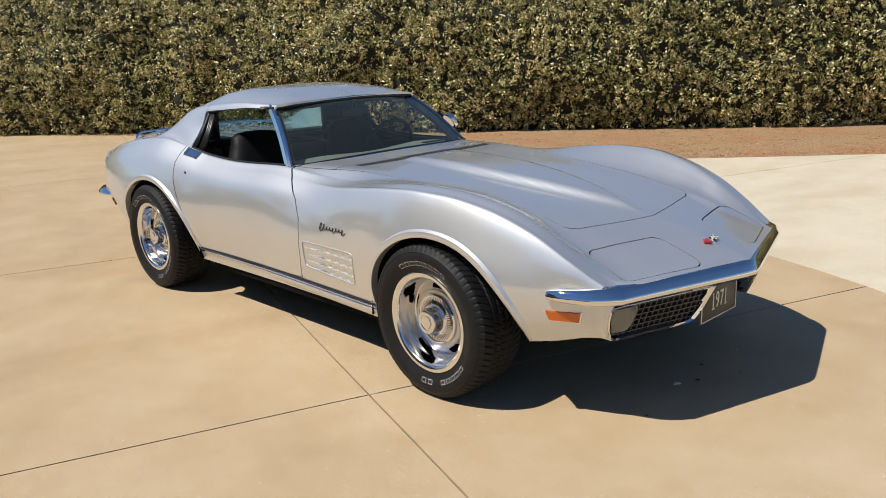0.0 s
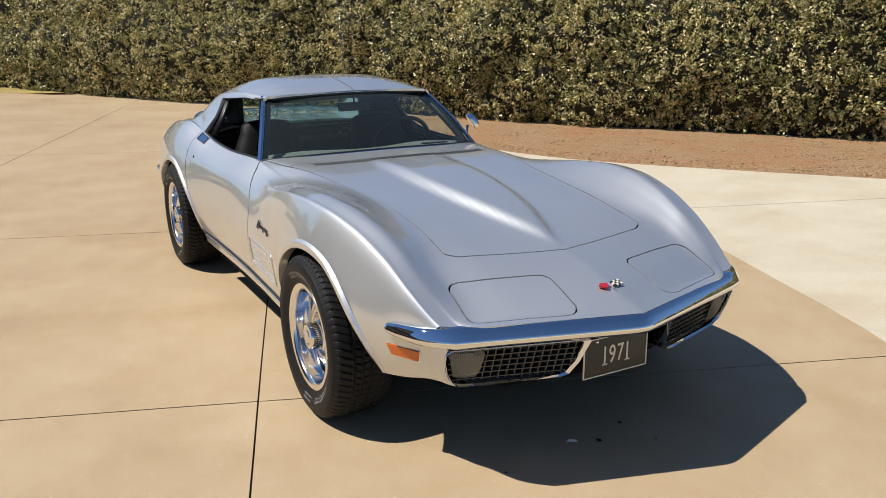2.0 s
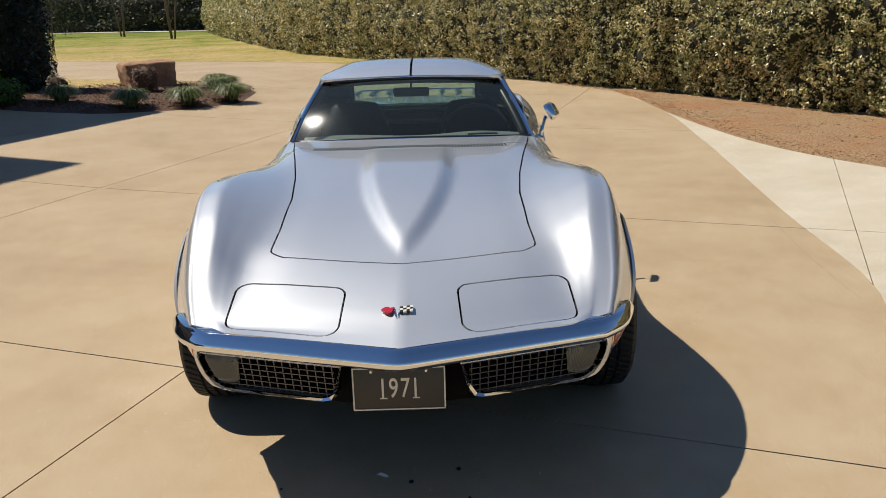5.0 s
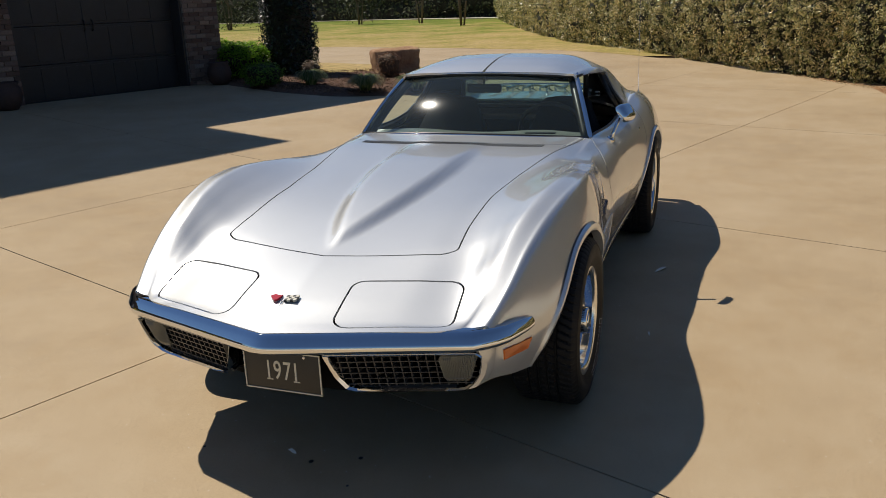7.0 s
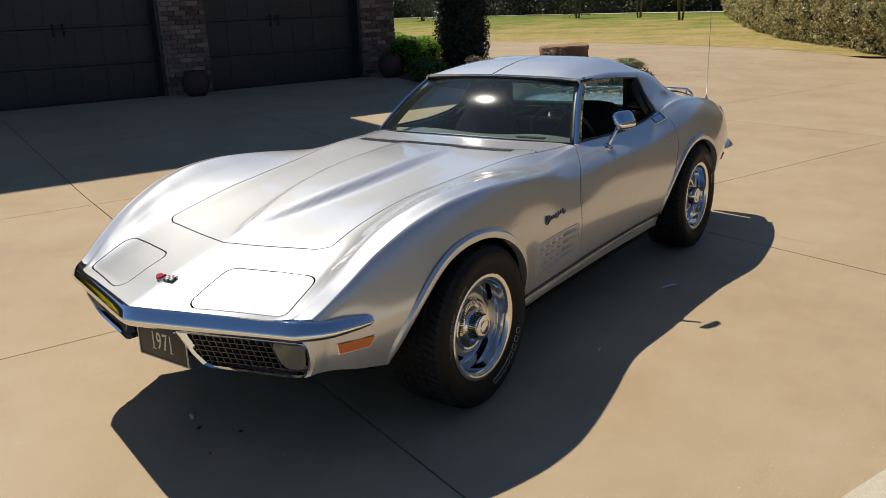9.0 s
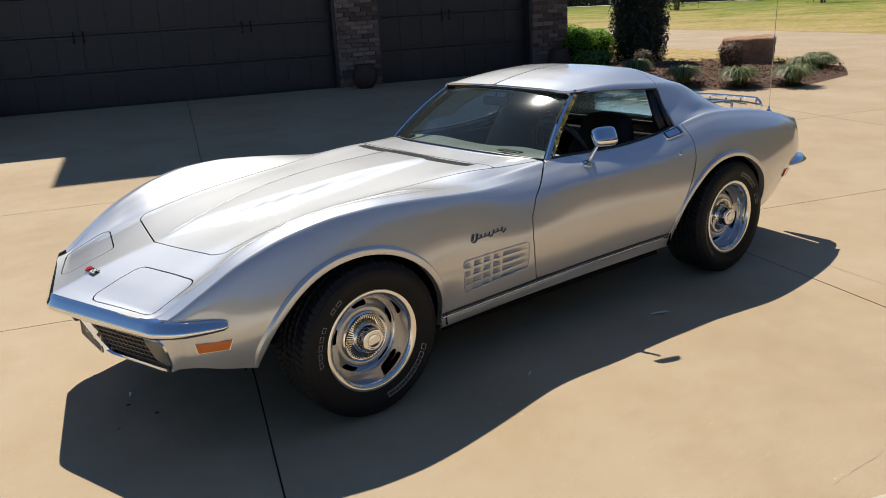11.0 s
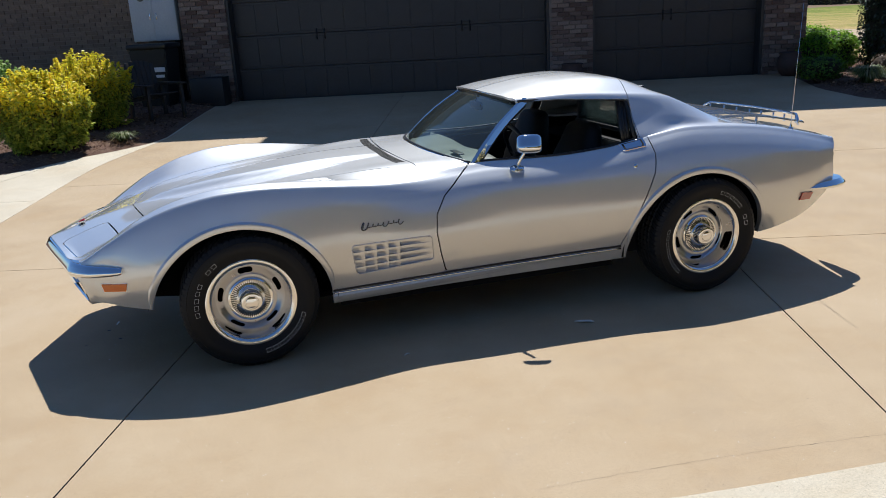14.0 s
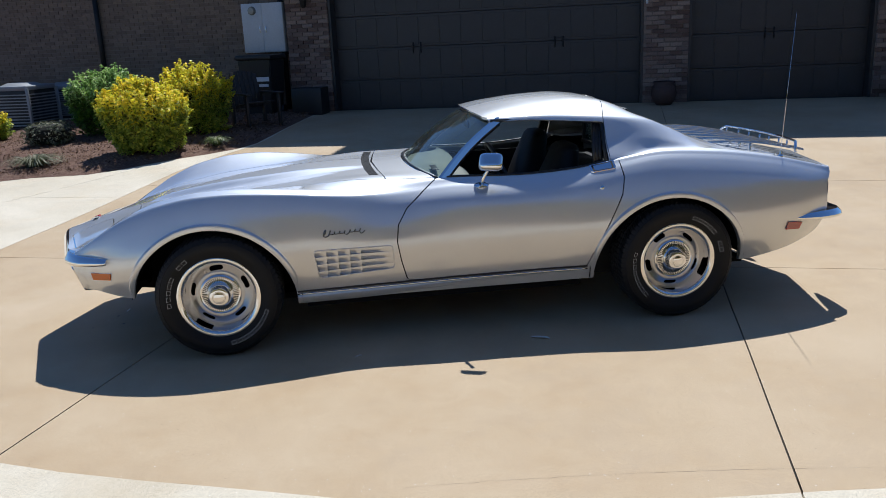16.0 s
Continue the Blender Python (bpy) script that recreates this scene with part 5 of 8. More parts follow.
def car_cabin(car):
    V, F = both_sides(upper_grid())
    sk = Skin(V)
    _, F = sk.cut(F, lambda x, y, z: np.where(np.abs(y) > 0.44, poly_sdf(x, z, [(0.6, 0.6), (0.6, 1.118), (-0.24, 1.118), (-0.5, 1.121), (-0.905, 1.09), (-0.885, 0.6)], 0.0), 1.0))
    _, F = sk.cut(F, lambda x, y, z: np.maximum(np.abs(y) - UY(x) + 0.04, x + 1.085))
    front, r = sk.cut(F, lambda x, y, z: seam(x, y, z) + 0.0022)
    _, back = sk.cut(r, lambda x, y, z: seam(x, y, z) - 0.0018)
    for sd in (1, -1):
        pan, _ = sk.cut(front, lambda x, y, z: 0.0065 - y * sd)
        sk.panel("roof_panel", pan, M_PAINT, car, "lift-out roof panel", depth=0.012)
    sk.panel("roof", back, M_PAINT, car, "fixed rear roof with sloping sail panels", depth=0.02)
    # dark rail under the seams
    bm = bmesh.new()
    box(bm, (-1.0, -0.045, 1.13), (-0.23, 0.045, 1.142), 0.004)
    part("roof_bar", bm, M_BLACK, car)
    bm = bmesh.new()
    for sd in (1, -1):
        for a, b in ((-0.99, -0.86),):
            pts = [(-0.905 - 0.085 * (1 - (y / 0.56) ** 2), sd * y, float(UZ(-0.95)) - 0.032 - 0.085 * (y / 0.56) ** 2.4) for y in np.linspace(0, 0.47, 10)]
            tube(bm, pts, 0.018, 6)
    part("roof_bow", bm, M_BLACK, car)
    # inner walls of the sails
    for sd in (1, -1):
        bm = bmesh.new()
        prev = None
        for x in np.linspace(-1.085, -1.86, 22):
            y = sd * (float(UY(x)) - 0.04)
            zt = min(float(UZ(x)), float(EZ(x)) + 0.03) - 0.02
            cur = [bm.verts.new((x, y, zt)), bm.verts.new((x, y - sd * 0.02, (zt + 0.84) / 2)), bm.verts.new((x, y - sd * 0.05, 0.8))]
            if prev:
                for k in range(2):
                    bm.faces.new((prev[k], cur[k], cur[k + 1], prev[k + 1]))
            prev = cur
        part("sail_inner", bm, M_PAINT, car)
    # rear window, upright in its well
    bm = bmesh.new()
    box(bm, (-1.10, -0.41, 0.86), (-1.094, 0.41, 1.135))
    g = part("rear_window", bm, M_GLASS, car, "upright rear window", smooth=False)
    g.visible_shadow = False
    bm = bmesh.new()
    for a, b in (((-1.11, -0.46, 0.84), (-1.085, 0.46, 0.868)), ((-1.108, -0.40, 1.115), (-1.085, 0.40, 1.138))):
        box(bm, a, b, 0.004)
    for sd in (1, -1):
        box(bm, (-1.11, sd * 0.40, 0.84), (-1.085, sd * 0.43, 1.10), 0.004)
    part("rear_window_frame", bm, M_BLACK, car)
    for sd in (1, -1):
        # black seal round the side opening
        bm = bmesh.new()
        pts = [(-0.275, 0.508, 1.122), (-0.5, 0.53, 1.122), (-0.7, 0.545, 1.108), (-0.885, 0.553, 1.087), (-0.9, 0.562, 1.07), (-0.893, 0.62, 0.97), (-0.885, 0.688, 0.872)]
        tube(bm, [(x, sd * y, z) for x, y, z in pts], [0.008] * 3 + [0.011] * 4, 8)
        part("window_seal", bm, M_BLACK, car)
        bm = bmesh.new()
        pts = [(-0.89, 0.553, 1.085), (-0.875, 0.61, 0.97), (-0.862, 0.672, 0.875)]
        for w in (0.0, 0.018, 0.034):
            tube(bm, [(x + w, sd * (y - 0.012), z) for x, y, z in pts], 0.013, 6)
        part("rear_pillar_trim", bm, M_BLACK, car)


def windscreen(car):
    def base(v):
        return Vector((0.165 - 0.125 * abs(v) ** 2.2, 0.635 * v, 0.869 - 0.026 * v * v))

    def head(v):
        return Vector((-0.222 - 0.07 * abs(v) ** 2.2, 0.497 * v, 1.143 - 0.022 * v * v))
    bm = bmesh.new()
    n, m = 28, 12
    rows = []
    for j in range(m + 1):
        t = j / m
        rows.append([bm.verts.new(base(v).lerp(head(v), t) + Vector((0.035, 0, 0.045)) * (math.sin(math.pi * t) * 0.45 * (1 - 0.3 * v * v))) for v in np.linspace(-1, 1, n + 1)])
    for a, b in zip(rows, rows[1:]):
        for i in range(n):
            bm.faces.new((a[i], a[i + 1], b[i + 1], b[i]))
    g = part("windscreen", bm, M_GLASS, car, "raked curved windscreen")
    g.visible_shadow = False

    def side(v, t):
        return base(v).lerp(head(v), t) + Vector((0.035, 0, 0.045)) * (math.sin(math.pi * t) * 0.45 * 0.7)
    for sd in (1, -1):
        bm = bmesh.new()
        pts = [side(sd, t) + Vector((-0.012, sd * 0.006, 0.0)) for t in np.linspace(-0.02, 1.04, 14)]
        prev = None
        for p in pts:
            w = Vector((-0.027, sd * 0.009, -0.008))
            cur = [bm.verts.new(p + o) for o in (Vector((0.016, -sd * 0.01, 0.002)), Vector((0.012, 0, 0.008)), Vector((-0.004, sd * 0.008, 0.01)), w, w + Vector((-0.004, -sd * 0.03, -0.012)))]
            if prev:
                for k in range(4):
                    bm.faces.new((prev[k], cur[k], cur[k + 1], prev[k + 1]))
            prev = cur
        bmesh.ops.recalc_face_normals(bm, faces=bm.faces)
        part("pillar_trim", bm, M_CHROME, car, "polished windscreen pillar trim")
        bm = bmesh.new()
        tube(bm, [side(sd, t) + Vector((-0.03, -sd * 0.022, -0.016)) for t in np.linspace(-0.02, 1.0, 10)], 0.022, 8)
        part("pillar", bm, M_BLACK, car)
    bm = bmesh.new()
    tube(bm, [head(v) + Vector((0.004, 0, 0.0)) for v in np.linspace(-1, 1, 24)], 0.012, 8)
    part("windscreen_seal", bm, M_BLACK, car)
    bm = bmesh.new()
    tube(bm, [head(v) + Vector((0.014, 0, 0.006)) for v in np.linspace(-1, 1, 24)], 0.0035, 8)
    part("header_trim", bm, M_CHROME, car)
    bm = bmesh.new()
    tube(bm, [base(v) + Vector((0.012, 0, 0.001)) for v in np.linspace(-1, 1, 24)], 0.008, 8)
    part("windscreen_seal", bm, M_BLACK, car)
    bm = bmesh.new()
    tube(bm, [base(v) + Vector((0.024, 0, -0.001)) for v in np.linspace(-1, 1, 24)], 0.0035, 8)
    part("cowl_trim", bm, M_CHROME, car)
    # header beam inside
    bm = bmesh.new()
    for o in (0.02, 0.05):
        tube(bm, [head(v) + Vector((-o, 0, -0.02)) for v in np.linspace(-0.92, 0.92, 16)], 0.014, 8)
    part("header", bm, M_BLACK, car)


def underside(car):
    """Wheel wells, floor, and an added near-black inner shell that stands for shade behind the gaps."""
    G = lower_grid()[::3, ::3]
    G = G.copy()
    G[:, :, 0] = np.where(G[:, :, 0] > 1.4, 1.4 + (G[:, :, 0] - 1.4) * 0.93, G[:, :, 0] * 0.985)
    G[:, :, 1] *= 0.95
    G[:, :, 2] = np.where(G[:, :, 2] > 0.6, G[:, :, 2] - 0.03 - 0.04 * smooth(0.3, 0.6, np.abs(G[:, :, 1])) * smooth(0.2, 0.6, G[:, :, 0]), G[:, :, 2] + 0.005)
    G[:, :, 2] += np.where(G[:, :, 2] > 0.5, -0.05, 0.012) * smooth(1.5, 1.8, G[:, :, 0])
    V, F = both_sides(G)
    sk = Skin(V)
    _, F = sk.cut(F, arches)
    _, F = sk.cut(F, lambda x, y, z: cockpit(x, y, z) - 0.01)
    _, F = sk.cut(F, lambda x, y, z: np.where(np.abs(y) > 0.5, poly_sdf(x, z, VENT, 0.02) - 0.03, 1.0))
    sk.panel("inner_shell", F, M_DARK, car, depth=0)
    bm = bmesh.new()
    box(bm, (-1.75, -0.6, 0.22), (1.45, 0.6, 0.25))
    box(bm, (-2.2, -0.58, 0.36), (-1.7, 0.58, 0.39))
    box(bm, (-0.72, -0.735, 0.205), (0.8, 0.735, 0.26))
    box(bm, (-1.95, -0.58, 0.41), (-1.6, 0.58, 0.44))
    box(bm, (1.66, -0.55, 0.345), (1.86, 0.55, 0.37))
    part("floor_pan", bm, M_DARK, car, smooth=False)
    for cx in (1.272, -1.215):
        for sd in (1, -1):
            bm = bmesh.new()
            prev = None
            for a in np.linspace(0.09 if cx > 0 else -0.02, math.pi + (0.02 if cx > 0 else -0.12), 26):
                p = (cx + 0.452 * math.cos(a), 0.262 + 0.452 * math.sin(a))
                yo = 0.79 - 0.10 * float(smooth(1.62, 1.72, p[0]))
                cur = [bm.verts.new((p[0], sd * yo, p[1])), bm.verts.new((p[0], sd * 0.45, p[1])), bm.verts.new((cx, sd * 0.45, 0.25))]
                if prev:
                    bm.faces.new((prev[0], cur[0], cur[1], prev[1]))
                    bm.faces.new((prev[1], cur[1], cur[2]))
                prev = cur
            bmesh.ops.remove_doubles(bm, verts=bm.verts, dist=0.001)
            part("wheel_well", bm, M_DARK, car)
    # tail panel
    bm = bmesh.new()
    n = 14
    for sd in (1, -1):
        prev = None
        for i in range(n + 1):
            y = 0.71 * i / n
            x = -2.352 + V_TAIL * y
            zt = float(np.interp(y, (0, 0.45, 0.66, 0.71), (0.763, 0.758, 0.766, 0.68)))
            cur = [bm.verts.new((x, sd * y, zt)), bm.verts.new((x - 0.01, sd * y * 0.98, 0.62)), bm.verts.new((x + 0.012, sd * y * 0.93, 0.46)), bm.verts.new((x + 0.05, sd * y * 0.86, 0.385))]
            if prev:
                for k in range(3):
                    bm.faces.new((prev[k], cur[k], cur[k + 1], prev[k + 1]))
            prev = cur
    bmesh.ops.remove_doubles(bm, verts=bm.verts, dist=0.001)
    bmesh.ops.recalc_face_normals(bm, faces=bm.faces)
    part("tail_panel", bm, M_PAINT, car)


# ---- nose ----
def nose_x(y):
    """The front edge of the nose, in plan."""
    a = abs(y)
    return 2.2 - V_NOSE * (math.sqrt(a * a + 0.0006) - 0.0245)


def bumper_line():
    """(x, y) along the left half of the front bumper, from the middle round to its end."""
    pts = [(nose_x(y), y) for y in (0, 0.012, 0.03, 0.06, 0.12, 0.2, 0.3, 0.4, 0.5, 0.58, 0.62)]
    pts += [(1.988, 0.652), (1.965, 0.678), (1.935, 0.702), (1.895, 0.721), (1.85, 0.741), (1.815, 0.755), (1.80, 0.759)]
    return pts


def front_end(car):
    line = bumper_line()
    full = [(x, -y) for x, y in line[:0:-1]] + line
    n = len(full)
    # chrome blade: a broad face tipped to the sky over a narrow upright lip
    prof = [(-0.012, 0.5735), (0.004, 0.5735), (0.012, 0.571), (0.0215, 0.5575), (0.0315, 0.5425), (0.0345, 0.536), (0.035, 0.529), (0.031, 0.519), (0.024, 0.511), (0.012, 0.507), (-0.01, 0.506)]
    bm = bmesh.new()
    prev = None
    for i, (x, y) in enumerate(full):
        a, b = full[max(i - 1, 0)], full[min(i + 1, n - 1)]
        d = Vector((b[0] - a[0], b[1] - a[1], 0)).normalized()
        nrm = Vector((d.y, -d.x, 0))
        e = min(i, n - 1 - i)
        k = (0.38, 0.56, 0.68, 0.78, 0.86, 0.92, 0.97)[e] if e < 7 else 1.0
        zc = 0.538
        cur = [bm.verts.new((x + nrm.x * (o * k if o > 0 else o * 3), y + nrm.y * (o * k if o > 0 else o * 3), zc + (z - zc) * k)) for o, z in prof]
        if prev:
            for j in range(len(prof) - 1):
                bm.faces.new((prev[j], cur[j], cur[j + 1], prev[j + 1]))
        else:
            bm.faces.new(cur)
        prev = cur
    bm.faces.new(prev[::-1])
    bmesh.ops.recalc_face_normals(bm, faces=bm.faces)
    part("front_bumper", bm, M_CHROME, car, "chrome front bumper", angle=50)
    bm = bmesh.new()
    tube(bm, [(x + 0.002, y, 0.5725) for x, y in full[6:-6]], 0.0016, 6)
    part("bumper_seam", bm, M_BLACK, car)
    for sd in (1, -1):
        def P(y, z, off=0.0):
            return Vector((nose_x(y) - 0.008 - 0.35 * (0.49 - z) * 1.0 + off, sd * y, z))
        gl = tagged(new("grille"), "dark egg-crate grille in a chrome surround")
        gl.parent = car
        # surround
        ring = [(0.178, 0.497), (0.634, 0.497), (0.648, 0.483), (0.644, 0.45), (0.632, 0.408), (0.612, 0.372), (0.585, 0.353), (0.55, 0.349), (0.25, 0.352), (0.222, 0.362), (0.198, 0.41)]
        bm = bmesh.new()
        pts = []
        for i in range(len(ring)):
            a, b = np.array(ring[i]), np.array(ring[(i + 1) % len(ring)])
            for t in (0.0, 0.33, 0.67):
                q = a + (b - a) * t
                pts.append(q)
        c = np.mean(pts, axis=0)
        loops = []
        for q in pts:
            d = (q - c) / np.linalg.norm((q - c) / np.array((0.22, 0.068))) / np.array((1, 1))
            inn = q - np.array(((q[0] - c[0]) * 0.03, (q[1] - c[1]) * 0.09))
            out = q + np.array(((q[0] - c[0]) * 0.012, (q[1] - c[1]) * 0.05))
            loops.append([bm.verts.new(P(*out, -0.03)), bm.verts.new(P(*out, 0.003)), bm.verts.new(P(*q, 0.012)), bm.verts.new(P(*inn, 0.002)), bm.verts.new(P(*inn, -0.04))])
        for a, b in zip(loops, loops[1:] + loops[:1]):
            for k in range(4):
                bm.faces.new((a[k], b[k], b[k + 1], a[k + 1]))
        bmesh.ops.recalc_face_normals(bm, faces=bm.faces)
        part("surround", bm, M_CHROME, gl, "chrome surround")
        # near-black sheet for the shade behind the bars
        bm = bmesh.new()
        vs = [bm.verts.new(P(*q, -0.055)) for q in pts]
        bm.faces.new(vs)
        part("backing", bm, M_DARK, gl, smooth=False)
        # bars
        for z in np.linspace(0.372, 0.485, 6):
            bm = bmesh.new()
            prev = None
            for y in np.linspace(0.205, 0.625, 12):
                cur = [bm.verts.new(P(y, z + dz, o)) for dz, o in ((0.002, -0.008), (-0.002, -0.008), (-0.002, -0.045), (0.002, -0.045))]
                if prev:
                    for k in range(4):
                        bm.faces.new((prev[k], cur[k], cur[(k + 1) % 4], prev[(k + 1) % 4]))
                prev = cur
            bmesh.ops.recalc_face_normals(bm, faces=bm.faces)
            part("bar", bm, M_GRILLE, gl, smooth=False)
        for i, y in enumerate(np.arange(0.212, 0.60, 0.0265)):
            bm = bmesh.new()
            q = [(0.362, -0.01), (0.49, -0.01), (0.49, -0.045), (0.362, -0.045)]
            A = [bm.verts.new(P(y - 0.002, z, o)) for z, o in q]
            B = [bm.verts.new(P(y + 0.002, z, o)) for z, o in q]
            bm.faces.new(A)
            bm.faces.new(B[::-1])
            for k in range(4):
                bm.faces.new((A[k], B[k], B[(k + 1) % 4], A[(k + 1) % 4]))
            bmesh.ops.recalc_face_normals(bm, faces=bm.faces)
            part("bar", bm, M_GRILLE, gl, smooth=False)
        # painted corner between the grille and the fender
        bm = bmesh.new()
        prev = None
        for z in np.linspace(0.351, 0.51, 11):
            yo = float(np.interp(z, (0.34, 0.36, 0.375, 0.408, 0.45, 0.483, 0.51), (0.58, 0.60, 0.617, 0.635, 0.646, 0.65, 0.64)))
            g_ = P(yo, z, 0.006)
            xb = 2.205 - V_NOSE * 0.78 - 0.004
            zo = max(z, 0.374)
            cur = [bm.verts.new((xb - 0.02, sd * side_y(xb - 0.02, zo), zo)), bm.verts.new((xb, sd * (side_y(xb, zo) + 0.002), zo)), bm.verts.new(((xb + g_.x) / 2 + 0.008, (sd * side_y(xb, zo) + g_.y) / 2 + sd * 0.003, (z + zo) / 2)), bm.verts.new(g_), bm.verts.new((g_.x - 0.05, g_.y - sd * 0.004, z))]
            if prev:
                for k in range(4):
                    bm.faces.new((prev[k], cur[k], cur[k + 1], prev[k + 1]))
            prev = cur
        bmesh.ops.recalc_face_normals(bm, faces=bm.faces)
        part("nose_corner", bm, M_PAINT, car)
        # parking lamp with a ribbed clear lens
        lamp = tagged(new("parking_lamp"), "clear ribbed parking lamp lens")
        lamp.parent = car
        bm = bmesh.new()
        prev = None
        for i in range(41):
            o = -0.008 + (0.004 if i % 2 else 0.0) + 0.006 * math.sin(math.pi * i / 40)
            e = 0.018 * max(0.0, abs(i - 20) / 20 - 0.8) ** 2 * 25
            cur = []
            for z, b in ((0.486 - e, -0.02), (0.483 - e, 0.0), (0.46, 0.004), (0.40, 0.004), (0.382 + e, 0.0), (0.378 + e, -0.02)):
                lean = (0.486 - z) / 0.108
                y0, y1 = 0.512 + 0.012 * lean, 0.634 - 0.032 * lean
                cur.append(bm.verts.new(P(y0 + (y1 - y0) * i / 40, z, o + b)))
            if prev:
                for k in range(5):
                    bm.faces.new((prev[k], cur[k], cur[k + 1], prev[k + 1]))
            prev = cur
        bmesh.ops.recalc_face_normals(bm, faces=bm.faces)
        part("lens", bm, M_CLEAR, lamp, angle=80)
        # amber side marker
        mk = tagged(new("side_marker"), "amber side marker lamp")
        mk.parent = car
        for nm, g0, off, mat in (("bezel", 0.003, 0.0, M_CHROME), ("lens", 0.0, 0.003, M_AMBER)):
            bm = bmesh.new()
            front, back = [], []
            for x, z in ((1.79 - g0, 0.474 + g0), (1.905 + g0, 0.470 + g0), (1.897 + g0, 0.433 - g0), (1.80 - g0, 0.437 - g0)):
                y = side_y(x, z)
                front.append(bm.verts.new((x + off * 0.4, sd * (y + off + 0.003), z)))
                back.append(bm.verts.new((x - 0.01, sd * (y - 0.02), z)))
            bm.faces.new(front)
            for k in range(4):
                bm.faces.new((front[k], back[k], back[(k + 1) % 4], front[(k + 1) % 4]))
            bmesh.ops.recalc_face_normals(bm, faces=bm.faces)
            part(nm, bm, mat, mk, smooth=False)
    # lower lip under the grilles, and a near-black box for the shaded recess behind the plate
    bm = bmesh.new()
    prev = None
    for y in np.linspace(-0.55, 0.55, 41):
        x = nose_x(y) - 0.075 - 0.11 * (1 - float(smooth(0.17, 0.24, abs(y))))
        cur = [bm.verts.new((x + 0.004, y, 0.362)), bm.verts.new((x, y, 0.353)), bm.verts.new((x - 0.035, y, 0.347)), bm.verts.new((x - 0.16, y, 0.34))]
        if prev:
            for k in range(3):
                bm.faces.new((prev[k], cur[k], cur[k + 1], prev[k + 1]))
        prev = cur
    bmesh.ops.recalc_face_normals(bm, faces=bm.faces)
    part("lower_valance", bm, M_BLACK, car)
    bm = bmesh.new()
    prev = None
    for y in np.linspace(-0.6, 0.6, 45):
        x = 1.94 - 0.42 * abs(y) ** 2.2
        zl = 0.266 + 0.06 * abs(y / 0.6) ** 4
        cur = [bm.verts.new(p) for p in ((x + 0.03, y, 0.352), (x + 0.012, y, (zl + 0.352) / 2), (x, y, zl), (x - 0.012, y, zl), (x - 0.01, y, 0.35))]
        if prev:
            for k in range(4):
                bm.faces.new((prev[k], cur[k], cur[k + 1], prev[k + 1]))
        prev = cur
    bmesh.ops.recalc_face_normals(bm, faces=bm.faces)
    part("air_dam", bm, M_DARK, car, "black air dam under the nose")
    bm = bmesh.new()
    box(bm, (1.96, -0.2, 0.33), (2.03, 0.2, 0.485), 0.006)
    part("plate_recess", bm, M_DARK, car)
    plate = tagged(new("front_plate"), "black front plate with cream border and numerals")
    plate.parent = car
    plate.location = (0, -0.012, 0.012)
    bm = bmesh.new()
    box(bm, (2.085, -0.1435, 0.308), (2.091, 0.1435, 0.452), 0.0025)
    part("panel", bm, M_PLATE, plate)
    for a, b in (((-0.1435, 0.308), (0.1435, 0.3125)), ((-0.1435, 0.4475), (0.1435, 0.452)), ((-0.1435, 0.3125), (-0.139, 0.4475)), ((0.139, 0.3125), (0.1435, 0.4475))):
        bm = bmesh.new()
        box(bm, (2.089, a[0], a[1]), (2.0935, b[0], b[1]), 0.0008)
        part("border", bm, M_PLATEW, plate)
    for y in (-0.085, 0.085):
        bm = bmesh.new()
        lathe(bm, [(0.0, 0.0035), (0.004, 0.003), (0.006, 0.0)], 10, pose(2.091, y, 0.438, 0, 90, 0))
        part("screw", bm, M_ALLOY, plate)
    for y in (-0.12, 0.12):
        bm = bmesh.new()
        box(bm, (2.03, y - 0.012, 0.40), (2.086, y + 0.012, 0.405))
        part("bracket", bm, M_BLACK, plate)
    for i, digit in enumerate("1971"):
        y = (-0.0505, -0.017, 0.019, 0.0505)[i]
        cu = bpy.data.curves.new("numeral", "FONT")
        cu.body = digit
        cu.size = 0.094
        cu.align_x, cu.align_y = "CENTER", "CENTER"
        cu.extrude = 0.0015
        cu.offset = 0.0004
        cu.materials.append(M_PLATEW)
        tx = new("numeral", cu)
        tx.parent = plate
        tx.matrix_basis = Matrix.Translation((2.0915, y, 0.379)) @ pose(0, 0, 0, 90, 0, 90) @ Matrix.Diagonal((0.66, 1.0, 1, 1))
        tagged(tx, "cream numeral " + digit)
        if digit == "1":
            bm = bmesh.new()
            box(bm, (2.0905, y - 0.0095, 0.3455), (2.093, y + 0.0135, 0.3495), 0.0006)
            part("serif", bm, M_PLATEW, plate)


